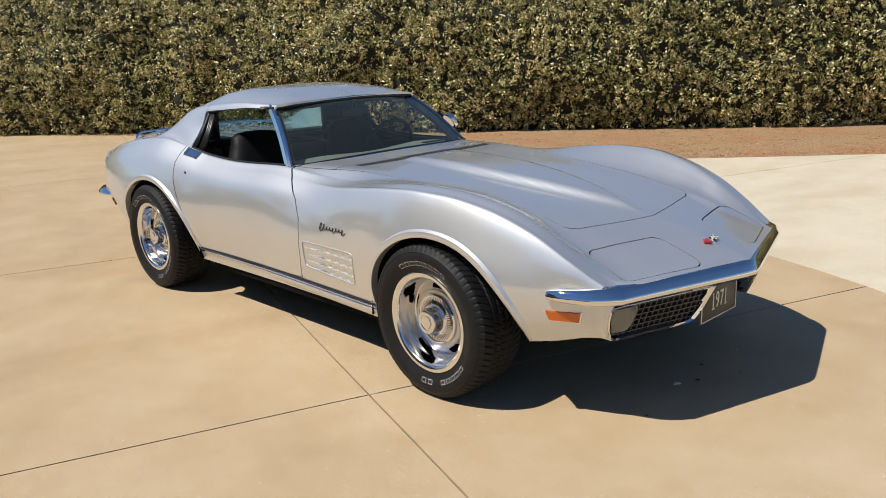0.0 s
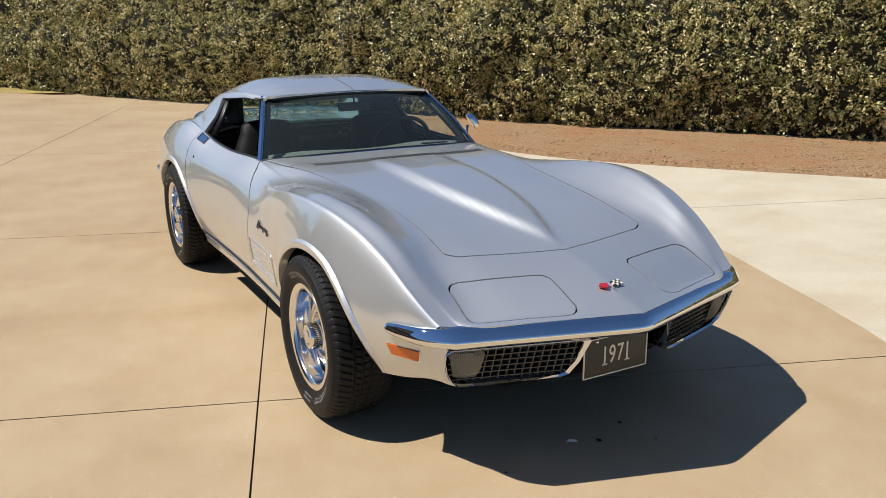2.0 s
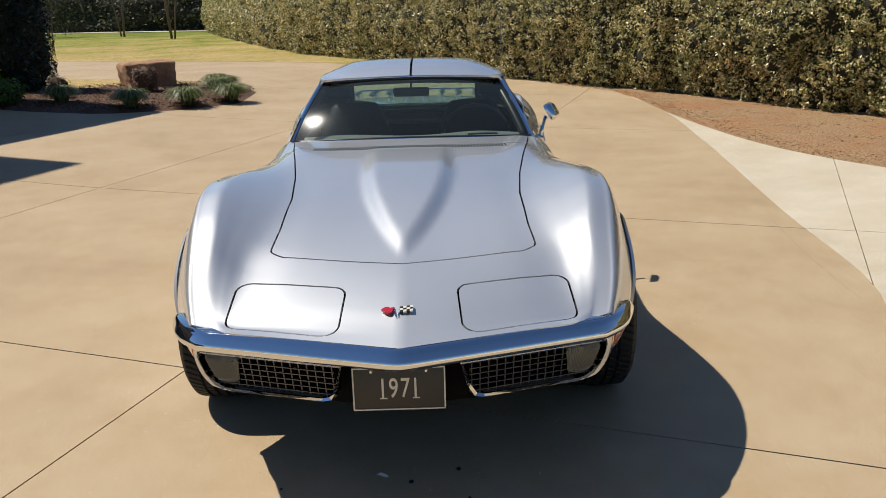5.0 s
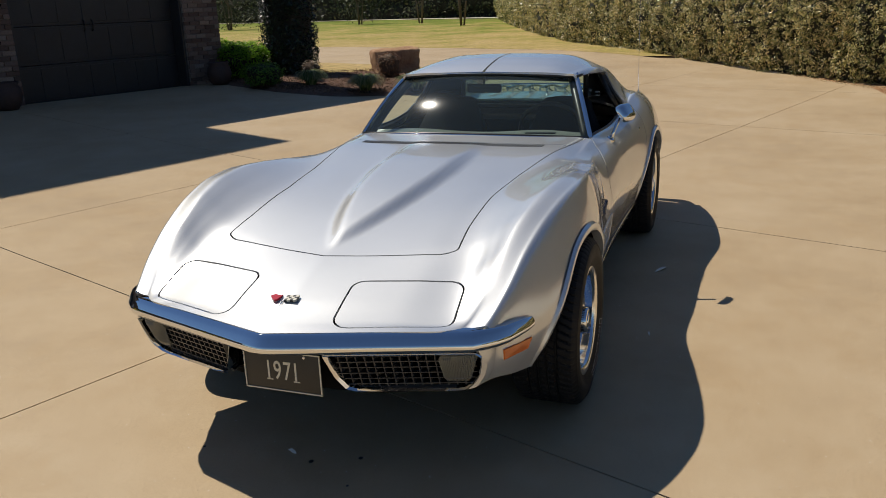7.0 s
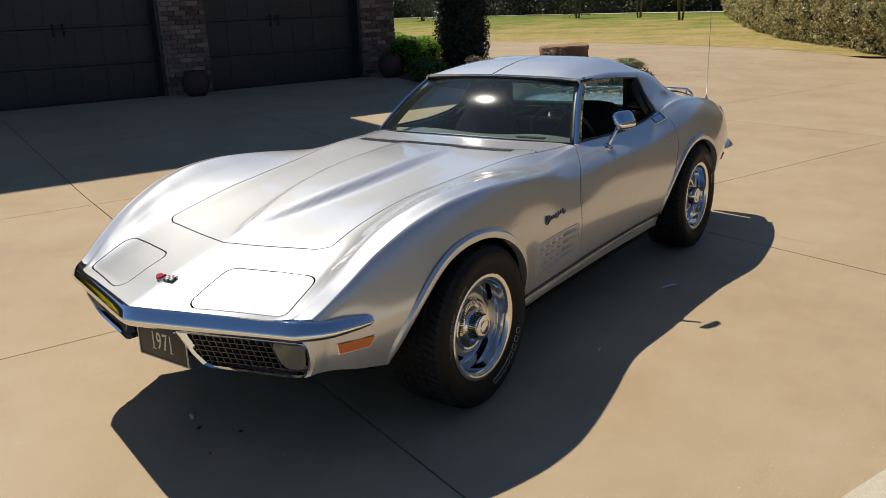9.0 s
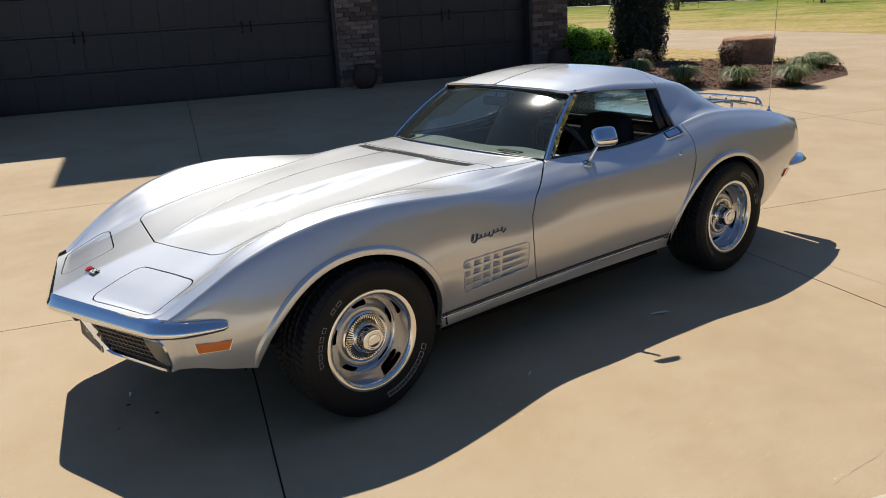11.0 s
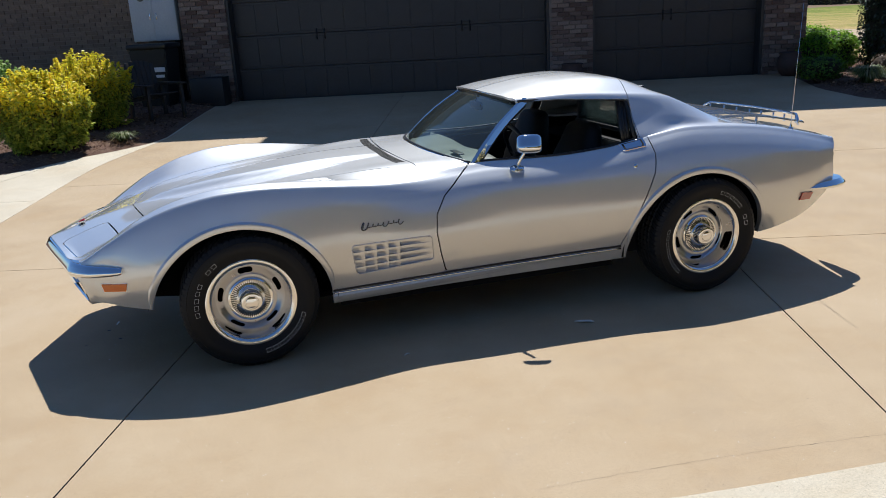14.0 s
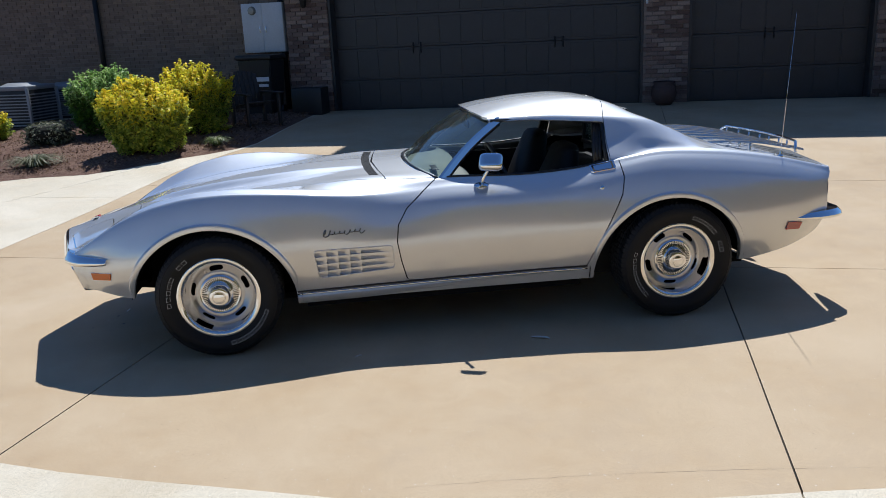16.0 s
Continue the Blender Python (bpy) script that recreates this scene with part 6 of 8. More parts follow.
def emblem(car):
    em = tagged(new("emblem"), "small crossed-flags emblem")
    em.parent = car
    em.matrix_basis = Matrix.Translation((2.05, -0.01, 0.6295)) @ pose(0, 0, 0, 0, 14, 0) @ pose(0, 0, 0, 0, 0, 90) @ Matrix.Diagonal((0.72, 0.9, 1, 1))
    # the badge lies on the nose: local x across the car, local y up the hood
    def quad(nm, pts, mat, h):
        bm = bmesh.new()
        a = [bm.verts.new((x, y, -h)) for x, y in pts]
        b = [bm.verts.new((x, y, 0.003)) for x, y in pts]
        bm.faces.new(a[::-1])
        bm.faces.new(b)
        for k in range(len(pts)):
            bm.faces.new((a[k], a[(k + 1) % len(pts)], b[(k + 1) % len(pts)], b[k]))
        bmesh.ops.recalc_face_normals(bm, faces=bm.faces)
        part(nm, bm, mat, em, smooth=False)
    quad("red_flag", [(-0.068, 0.012), (-0.05, 0.026), (-0.028, 0.02), (-0.012, 0.024), (-0.022, -0.004), (-0.036, -0.012), (-0.05, -0.004)], M_EMBRED, 0.004)
    for i in range(4):
        for j in range(3):
            x0, y0 = 0.012 + 0.014 * i, -0.008 + 0.011 * j + 0.002 * i
            quad("check", [(x0, y0), (x0 + 0.014, y0 + 0.002), (x0 + 0.014, y0 + 0.013), (x0, y0 + 0.011)], M_PLATEW if (i + j) % 2 else M_BLACK, 0.004)
    for pts in (((-0.005, -0.024), (-0.012, 0.026)), ((0.004, -0.024), (0.012, 0.026))):
        bm = bmesh.new()
        tube(bm, [(*pts[0], -0.003), (*pts[1], -0.003)], 0.002, 6)
        part("staff", bm, M_CHROME, em)


# ---- wheels ----
def wheel_meshes():
    """The meshes of one wheel, axis z, outer face up; shared by all four."""
    out = []
    # tyre: rounded walls, grooved tread
    n = 490
    prof = [(0.205, 0.045), (0.212, 0.058), (0.222, 0.062), (0.232, 0.0655), (0.25, 0.075), (0.268, 0.0785), (0.286, 0.076), (0.296, 0.072), (0.2985, 0.0735), (0.301, 0.0705), (0.313, 0.064), (0.322, 0.055)]
    tread = []
    zs = np.linspace(0.048, -0.152, 41)
    tread = [(0.3285 - 0.004 * abs((z + 0.052) / 0.1) ** 4, z) for z in zs]
    back = [(0.322, -0.159), (0.30, -0.175), (0.26, -0.183), (0.21, -0.165)]
    full = prof + tread + back
    A = np.zeros((len(full), n, 3))
    ang = np.linspace(0, 2 * np.pi, n, endpoint=False)
    k0 = len(prof)
    for i, (r, z) in enumerate(full):
        rr = np.full(n, r)
        if k0 <= i < k0 + len(tread):
            j = i - k0
            if j in (9, 10, 16, 17, 23, 24, 30, 31):
                rr -= 0.0085
            else:
                ph = (np.arange(n) + (j * 0.5 if j < 20 else (40 - j) * 0.5) + (3 if 10 < j < 17 or 24 < j < 31 else 0)) % 7
                rr -= np.where(ph < 1.3, 0.0055, 0.0)
        elif i in (10, 11):
            rr -= np.where(np.arange(n) % 7 < 1.3, 0.0035, 0.0)
        A[i] = np.stack([rr * np.cos(ang), rr * np.sin(ang), np.full(n, z)], 1)
    V = A.reshape(-1, 3)
    F = [(i * n + k, i * n + (k + 1) % n, (i + 1) * n + (k + 1) % n, (i + 1) * n + k) for i in range(len(full) - 1) for k in range(n)]
    out.append(("tyre", V, F, M_RUBBER, "black tyre with raised outlined lettering"))
    # trim ring and dish
    def turned(prof, n=72):
        V = np.array([(r * math.cos(2 * math.pi * k / n), r * math.sin(2 * math.pi * k / n), z) for r, z in prof for k in range(n)])
        F = [(i * n + k, i * n + (k + 1) % n, (i + 1) * n + (k + 1) % n, (i + 1) * n + k) for i in range(len(prof) - 1) for k in range(n)]
        return V, F
    V, F = turned([(0.214, 0.047), (0.2165, 0.056), (0.2135, 0.0625), (0.208, 0.0645), (0.199, 0.0625), (0.190, 0.058), (0.1865, 0.053), (0.1845, 0.045)])
    out.append(("trim_ring", V, F, M_SATIN, "bright trim ring"))
    V, F = turned([(0.1845, 0.046), (0.1835, 0.034), (0.1825, 0.018), (0.180, 0.006), (0.1785, 0.002), (0.1765, -0.006), (0.174, -0.018), (0.171, -0.028), (0.1665, -0.034), (0.163, -0.036)], 96)
    out.append(("dish", V, F, M_POLISH, "bright polished dish"))
    # grey centre with five slots
    rs = np.linspace(0.166, 0.07, 22)
    n = 120
    zprof = np.interp(rs, [0.07, 0.09, 0.11, 0.125, 0.15, 0.166], [-0.012, -0.012, -0.004, -0.004, -0.022, -0.036])
    V = np.array([(r * math.cos(2 * math.pi * k / n), r * math.sin(2 * math.pi * k / n), z) for r, z in zip(rs, zprof) for k in range(n)])
    F = [(i * n + k, i * n + (k + 1) % n, (i + 1) * n + (k + 1) % n, (i + 1) * n + k) for i in range(len(rs) - 1) for k in range(n)]
    sk = Skin(V)

    def slots(x, y, z):
        r, a = np.hypot(x, y), np.arctan2(y, x)
        d = np.full(x.shape, 1.0)
        for k in range(5):
            da = (a - math.radians(18 + 72 * k) + np.pi) % (2 * np.pi) - np.pi
            px, py = np.abs(da) * 0.143 - 0.024, np.abs(r - 0.143)
            d = np.minimum(d, np.hypot(np.maximum(px, 0), py) - 0.0115)
        return d
    _, F = sk.cut(F, slots)
    used = sorted({i for f in F for i in f})
    idx = {i: k for k, i in enumerate(used)}
    out.append(("rim_centre", np.array([sk.V[i] for i in used]), [tuple(idx[i] for i in f) for f in F], M_RIMGREY, "grey slotted rally rim"))
    # near-black disc stands for the shade behind the rim's slots
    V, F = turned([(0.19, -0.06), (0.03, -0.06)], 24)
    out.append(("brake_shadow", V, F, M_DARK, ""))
    # finned cap
    V, F = turned([(0.106, -0.008), (0.106, 0.002), (0.1, 0.005), (0.095, 0.003), (0.078, 0.004), (0.064, 0.010), (0.062, 0.014), (0.058, 0.016), (0.055, 0.015), (0.0505, 0.056), (0.048, 0.061), (0.041, 0.063), (0.034, 0.063), (0.032, 0.060), (0.028, 0.060), (0.026, 0.065), (0.016, 0.067), (0.0005, 0.0675)], 48)
    out.append(("cap", V, F, M_CHROME, "finned bright centre cap"))
    # black quads laid on the cap stand for the shade between the fins
    Vs, Fs = [], []
    for ra, za, rb, zb, m, w in ((0.067, 0.0108, 0.0925, 0.0055, 54, 0.33), (0.0552, 0.019, 0.0517, 0.052, 40, 0.42)):
        for k in range(m):
            t0, t1 = 2 * math.pi * k / m, 2 * math.pi * (k + w) / m
            b = len(Vs)
            Vs += [(ra * math.cos(t0), ra * math.sin(t0), za), (ra * math.cos(t1), ra * math.sin(t1), za), (rb * math.cos(t1), rb * math.sin(t1), zb), (rb * math.cos(t0), rb * math.sin(t0), zb)]
            Fs.append((b, b + 1, b + 2, b + 3))
    Vs = np.array(Vs)
    Vs[:, 2] += 0.0012
    Vs[:, :2] *= 1.012
    out.append(("fin_gap_shade", Vs, Fs, M_BLACK, ""))
    # lettering: an outlined block for each letter
    Vs, Fs = [], []
    for start, count, step in ((118, 8, -8.0), (-35, 5, -8.0), (-85, 2, -8.5)):
        for q in range(count):
            a0 = math.radians(start + step * q)
            da, r0, r1, t = math.radians(2.7), 0.243, 0.262, 0.0016

            def at(u, v):
                a, r = a0 + u * da, r0 + (r1 - r0) * v
                return (r * math.cos(a), r * math.sin(a), float(np.interp(r, (0.232, 0.25, 0.268), (0.0655, 0.075, 0.0785))) + 0.0012)
            ui, vi = 1 - t / (0.25 * da), t / (r1 - r0)
            outer = [(-1, 0), (1, 0), (1, 1), (-1, 1)]
            inner = [(-ui, vi), (ui, vi), (ui, 1 - vi), (-ui, 1 - vi)]
            b = len(Vs)
            Vs += [at(*p) for p in outer] + [at(*p) for p in inner]
            Fs += [(b + k, b + (k + 1) % 4, b + 4 + (k + 1) % 4, b + 4 + k) for k in range(4)]
    out.append(("lettering", np.array(Vs), Fs, M_LETTER, "white outlined marks on the tyre wall"))
    return out


def wheels(car):
    made = wheel_meshes()
    first = {}
    for i, (x, sd, turn) in enumerate(((AX, 1, 40), (-AX, 1, -75), (AX, -1, 0), (-AX, -1, 15))):
        w = new("wheel")
        w.parent = car
        w.matrix_basis = pose(x, sd * 0.787, 0.3285, -90 * sd, 0, 0) @ pose(0, 0, 0, 0, 0, turn)
        tagged(w, "rally wheel with a finned cap and black tyre")
        for nm, V, F, mat, lab in made:
            if nm not in first:
                ob = mesh_object(nm, V, F, mat, w, lab)
                bm = bmesh.new()
                bm.from_mesh(ob.data)
                bmesh.ops.remove_doubles(bm, verts=bm.verts, dist=0.0002)
                bmesh.ops.recalc_face_normals(bm, faces=bm.faces)
                lim = radians(24 if nm == "tyre" else 40)
                for e in bm.edges:
                    if len(e.link_faces) == 2 and e.calc_face_angle(0) > lim:
                        e.smooth = False
                bm.to_mesh(ob.data)
                bm.free()
                first[nm] = ob.data
                if nm in ("lettering", "fin_gap_shade"):
                    tagged(ob, kind="stuff")
            else:
                ob = new(nm, first[nm])
                ob.parent = w
                tagged(ob, lab, kind="stuff" if nm in ("lettering", "fin_gap_shade") else "")


# ---- brightwork ----
def swept(bm, line, prof, ends=(0.3, 0.75)):
    """A profile of (out, up) carried along a line of (x, y, z), tapering to its ends."""
    n = len(line)
    prev = None
    for i, (x, y, z) in enumerate(line):
        a, b = line[max(i - 1, 0)], line[min(i + 1, n - 1)]
        d = Vector((b[0] - a[0], b[1] - a[1], 0)).normalized()
        nr = Vector((d.y, -d.x, 0))
        e = min(i, n - 1 - i)
        k = ends[e] if e < len(ends) else 1.0
        cur = [bm.verts.new((x + nr.x * o * k, y + nr.y * o * k, z + u * k)) for o, u in prof]
        if prev:
            for j in range(len(prof)):
                bm.faces.new((prev[j], cur[j], cur[(j + 1) % len(prof)], prev[(j + 1) % len(prof)]))
        else:
            bm.faces.new(cur)
        prev = cur
    bm.faces.new(prev[::-1])
    bmesh.ops.recalc_face_normals(bm, faces=bm.faces)


def brightwork(car, doors):
    for sd, door in ((1, doors[0]), (-1, doors[1])):
        # rocker: black line over a bright strip over a rounded panel
        xs = np.linspace(0.845, -0.748, 30)
        zt = lambda x: 0.292 + 0.016 * smooth(0.8, -0.7, x)
        bm = bmesh.new()
        tube(bm, [(x, sd * (side_y(x, float(zt(x)) + 0.012) + 0.001), float(zt(x)) + 0.014) for x in xs], 0.006, 8)
        part("rocker_seal", bm, M_BLACK, car)
        bm = bmesh.new()
        tube(bm, [(x, sd * (side_y(x, float(zt(x))) + 0.004), float(zt(x))) for x in xs], 0.005, 8)
        part("rocker_strip", bm, M_SATIN, car, "bright rocker strip")
        bm = bmesh.new()
        prev = None
        for x in xs:
            y, z = side_y(x, 0.29) - 0.002, float(zt(x))
            h = 1.0 - 0.62 * float(smooth(0.5, -0.75, x))
            cur = [bm.verts.new((x, sd * p, q)) for p, q in ((y, z - 0.004), (y + 0.006, z - 0.018 * h), (y + 0.001, z - 0.04 * h), (y - 0.02, z - 0.06 * h), (y - 0.09, z - 0.07 * h))]
            if prev:
                for k in range(4):
                    bm.faces.new((prev[k], cur[k], cur[k + 1], prev[k + 1]))
            prev = cur
        bmesh.ops.recalc_face_normals(bm, faces=bm.faces)
        part("rocker_panel", bm, M_PAINT, car, "brushed rocker panel")
        # rear bumper
        line = [(-1.96, 0.772, 0.504), (-2.02, 0.768, 0.505), (-2.08, 0.764, 0.506), (-2.14, 0.757, 0.507), (-2.20, 0.742, 0.507), (-2.25, 0.715, 0.507), (-2.28, 0.67, 0.507), (-2.295, 0.57, 0.507), (-2.31, 0.46, 0.507), (-2.32, 0.36, 0.507)]
        prof = [(-0.06, 0.026), (0.008, 0.025), (0.03, 0.006), (0.034, -0.004), (0.028, -0.018), (-0.06, -0.024)]
        bm = bmesh.new()
        swept(bm, line, prof, (0.2, 0.6, 0.85))
        if sd < 0:
            bmesh.ops.transform(bm, matrix=Matrix.Diagonal((1, -1, 1, 1)), verts=bm.verts)
            bmesh.ops.recalc_face_normals(bm, faces=bm.faces)
        part("rear_bumper", bm, M_CHROME, car, "chrome rear bumper half")
        # red marker
        bm = bmesh.new()
        fr, bk = [], []
        for x, z in ((-1.915, 0.49), (-2.018, 0.476), (-2.012, 0.432), (-1.912, 0.442)):
            y = side_y(x, z)
            fr.append(bm.verts.new((x, sd * (y + 0.009), z)))
            bk.append(bm.verts.new((x, sd * (y - 0.02), z)))
        bm.faces.new(fr)
        for k in range(4):
            bm.faces.new((fr[k], bk[k], bk[(k + 1) % 4], fr[(k + 1) % 4]))
        bmesh.ops.recalc_face_normals(bm, faces=bm.faces)
        part("rear_marker", bm, M_RED, car, "red side marker lamp", smooth=False)
        # lock and flush handle
        bm = bmesh.new()
        lathe(bm, [(0.0005, 0.006), (0.008, 0.006), (0.0125, 0.003), (0.013, -0.004)], 20, pose(-0.83, sd * (side_y(-0.83, 0.757) - 0.004), 0.757, -80 * sd, 0, 0))
        part("lock", bm, M_CHROME, door)
        bm = bmesh.new()
        pad = ((-0.782, 0.696), (-0.788, 0.728), (-0.80, 0.734), (-0.915, 0.746), (-0.922, 0.738), (-0.918, 0.706))
        top = []
        for x, y in pad:
            z = float(np.interp(y, slice_at(x, range(CREST - 4, CREST + 16))[:, 0], slice_at(x, range(CREST - 4, CREST + 16))[:, 1]))
            top.append(bm.verts.new((x, sd * y, z + 0.005)))
        low = [bm.verts.new(v.co - Vector((0, 0, 0.02))) for v in top]
        flap = [v.co + Vector((0, 0, 0.0012)) for v in top]
        bm.faces.new(top)
        for k in range(len(top)):
            bm.faces.new((top[k], low[k], low[(k + 1) % len(top)], top[(k + 1) % len(top)]))
        bmesh.ops.recalc_face_normals(bm, faces=bm.faces)
        handle = part("handle", bm, M_CHROME, door, "flush chrome door handle", smooth=False)
        mid = sum(flap, Vector()) / len(flap)
        # flat black ring stands for the shaded recess in the handle
        bm = bmesh.new()
        ring = [[bm.verts.new(mid + (p - mid) * q) for p in flap] for q in (0.84, 0.70)]
        for k in range(len(flap)):
            j = (k + 1) % len(flap)
            bm.faces.new((ring[0][k], ring[0][j], ring[1][j], ring[1][k]))
        bmesh.ops.recalc_face_normals(bm, faces=bm.faces)
        part("slot_shade", bm, M_BLACK, handle, smooth=False)
        # flowing chrome script: a joined wavy line, no letters
        ups = (0.026, 0.021, 0.012, 0.011, 0.011, 0.012, 0.011, 0.012)
        downs = (0.010, 0.001, 0.001, 0.001, 0.011, 0.001, 0.001, 0.013)
        pts = []
        for i in range(161):
            k = min(7, i // 20)
            ph = 2 * math.pi * (i / 20 - k)
            a = math.sin(ph)
            dz = (ups[k] if a > 0 else downs[k]) * a
            dx = 0.215 * i / 160 + (0.009 if k == 0 else 0.006) * math.cos(ph) + 0.42 * dz
            x, z = (0.688 - dx if sd > 0 else 0.473 + dx), 0.612 + 0.008 * i / 160 + dz
            pts.append((x, sd * (side_y(x, z) + 0.003), z))
        bm = bmesh.new()
        tube(bm, pts, [0.0027 if i > 26 else 0.0036 for i in range(161)], 5)
        part("script_badge", bm, M_BADGE, car, "dark chrome script badge")
        # black seal along the foot of the side window
        bm = bmesh.new()
        tube(bm, [(x, sd * y, top_z(x, y) + 0.003) for x, y in [(x, float(np.interp(x, (-0.88, -0.7, -0.3, 0.03), (0.688, 0.676, 0.662, 0.638)))) for x in np.linspace(-0.88, 0.03, 24)]], 0.007, 6)
        part("sill_seal", bm, M_BLACK, door)
    # mirror on the driver's door
    mir = tagged(new("door_mirror"), "round-cornered chrome door mirror on a slanting arm")
    mir.parent = car
    bm = bmesh.new()
    m = pose(-0.178, 0.716, 0.803, -28, 0, 0)
    lathe(bm, [(0.03, -0.01), (0.031, 0.002), (0.026, 0.007), (0.012, 0.009)], 24, m @ Matrix.Diagonal((1.3, 0.75, 1, 1)))
    part("foot", bm, M_CHROME, mir)
    bm = bmesh.new()
    tube(bm, [(-0.178, 0.716, 0.805), (-0.186, 0.728, 0.84), (-0.208, 0.742, 0.88), (-0.22, 0.752, 0.91)], [0.0125, 0.0095, 0.0085, 0.009], 10)
    part("arm", bm, M_CHROME, mir)
    bm = bmesh.new()
    n, k = 40, 12
    rings = []
    for j in range(k + 1):
        ph = math.pi / 2 * j / k
        s, o = math.cos(ph) ** 0.55, 0.04 * math.sin(ph) ** 0.8
        ring = []
        for i in range(n):
            a = 2 * math.pi * i / n
            c, d = math.cos(a), math.sin(a)
            e = 0.5
            ring.append(bm.verts.new((o, 0.066 * s * math.copysign(abs(c) ** e, c), 0.05 * s * math.copysign(abs(d) ** e, d))))
        rings.append(ring)
    for a, b in zip(rings, rings[1:]):
        for i in range(n):
            bm.faces.new((a[i], a[(i + 1) % n], b[(i + 1) % n], b[i]))
    bmesh.ops.remove_doubles(bm, verts=bm.verts, dist=0.0005)
    bmesh.ops.recalc_face_normals(bm, faces=bm.faces)
    bmesh.ops.transform(bm, matrix=pose(-0.225, 0.775, 0.932, 0, -33, 70), verts=bm.verts)
    part("shell", bm, M_CHROME, mir)
    bm = bmesh.new()
    lathe(bm, [(0.0005, 0), (0.05, 0)], 24, pose(-0.225, 0.774, 0.9315, 0, -33, 70) @ pose(0, 0, 0, 0, -90, 0) @ Matrix.Diagonal((0.9, 1.2, 1, 1)))
    part("glass", bm, M_CHROME, mir)
    # aerial
    aer = tagged(new("aerial"), "thin whip aerial on the rear fender")
    aer.parent = car
    bm = bmesh.new()
    zb = 0.842
    lathe(bm, [(0.018, -0.012), (0.017, 0.004), (0.008, 0.012), (0.005, 0.03)], 16, pose(-1.923, 0.655, zb))
    part("base", bm, M_CHROME, aer)
    bm = bmesh.new()
    tube(bm, [(-1.923, 0.655, zb + 0.02), (-1.945, 0.648, zb + 0.35), (-1.975, 0.64, zb + 0.79)], [0.0024, 0.0017, 0.001], 6)
    part("whip", bm, M_ALLOY, aer)
    # luggage rack
    rack = tagged(new("luggage_rack"), "chrome luggage rack on the rear deck")
    rack.parent = car
    deck = lambda x: float(ZC(x)) + 0.004
    bow = lambda y: -2.13 - 0.05 * (1 - (y / 0.47) ** 2)
    ys = np.linspace(-0.44, 0.44, 19)
    line = [(-2.105, -0.50, deck(-2.1) + 0.012), (-2.115, -0.48, deck(-2.1) + 0.045)] + [(bow(y), y, deck(-2.1) + 0.066) for y in ys] + [(-2.115, 0.48, deck(-2.1) + 0.045), (-2.105, 0.50, deck(-2.1) + 0.012)]
    bm = bmesh.new()
    tube(bm, line, 0.008, 8)
    part("rail", bm, M_CHROME, rack)
    for y in (-0.44, -0.31, -0.19, -0.06, 0.06, 0.19, 0.31, 0.44):
        x = bow(y)
        bm = bmesh.new()
        tube(bm, [(x, y, deck(x) + 0.02), (x, y, deck(x) + 0.066)], 0.006, 6)
        part("post", bm, M_CHROME, rack)
        bm = bmesh.new()
        prev = None
        for xs_ in np.linspace(-1.42, x - 0.045, 10):
            z = deck(xs_) + 0.034 - 0.03 * (abs(y) / 0.44) ** 2 * float(smooth(-1.9, -1.4, xs_))
            cur = [bm.verts.new((xs_, y + a, z + b)) for a, b in ((-0.02, -0.006), (-0.017, 0.004), (0.0, 0.007), (0.017, 0.004), (0.02, -0.006))]
            if prev:
                for k in range(5):
                    bm.faces.new((prev[k], cur[k], cur[(k + 1) % 5], prev[(k + 1) % 5]))
            else:
                bm.faces.new(cur)
            prev = cur
        bm.faces.new(prev[::-1])
        bmesh.ops.recalc_face_normals(bm, faces=bm.faces)
        part("slat", bm, M_ALLOY, rack)
        for xs_ in (-1.55, -1.85):
            bm = bmesh.new()
            tube(bm, [(xs_, y, deck(xs_) - 0.03), (xs_, y, deck(xs_) + 0.026)], 0.008, 6)
            part("foot", bm, M_CHROME, rack)
    # vents along the rear edge of the hood: dark bars stand for the shaded slots
    gr = tagged(new("cowl_vent"), "row of narrow air slots at the rear of the hood")
    gr.parent = car
    for i, y in enumerate(np.linspace(-0.47, 0.47, 62)):
        x0 = 0.392 - 0.03 * (y / 0.47) ** 2
        bm = bmesh.new()
        tp = [bm.verts.new((x, yy, top_z(x, yy) + 0.002)) for x, yy in ((x0, y - 0.0042), (x0 + 0.05, y - 0.0042), (x0 + 0.05, y + 0.0042), (x0, y + 0.0042))]
        lo = [bm.verts.new(v.co - Vector((0, 0, 0.006))) for v in tp]
        bm.faces.new(tp)
        for k in range(4):
            bm.faces.new((tp[k], lo[k], lo[(k + 1) % 4], tp[(k + 1) % 4]))
        bmesh.ops.recalc_face_normals(bm, faces=bm.faces)
        part("slot_shade", bm, M_PLATE, gr, smooth=False)


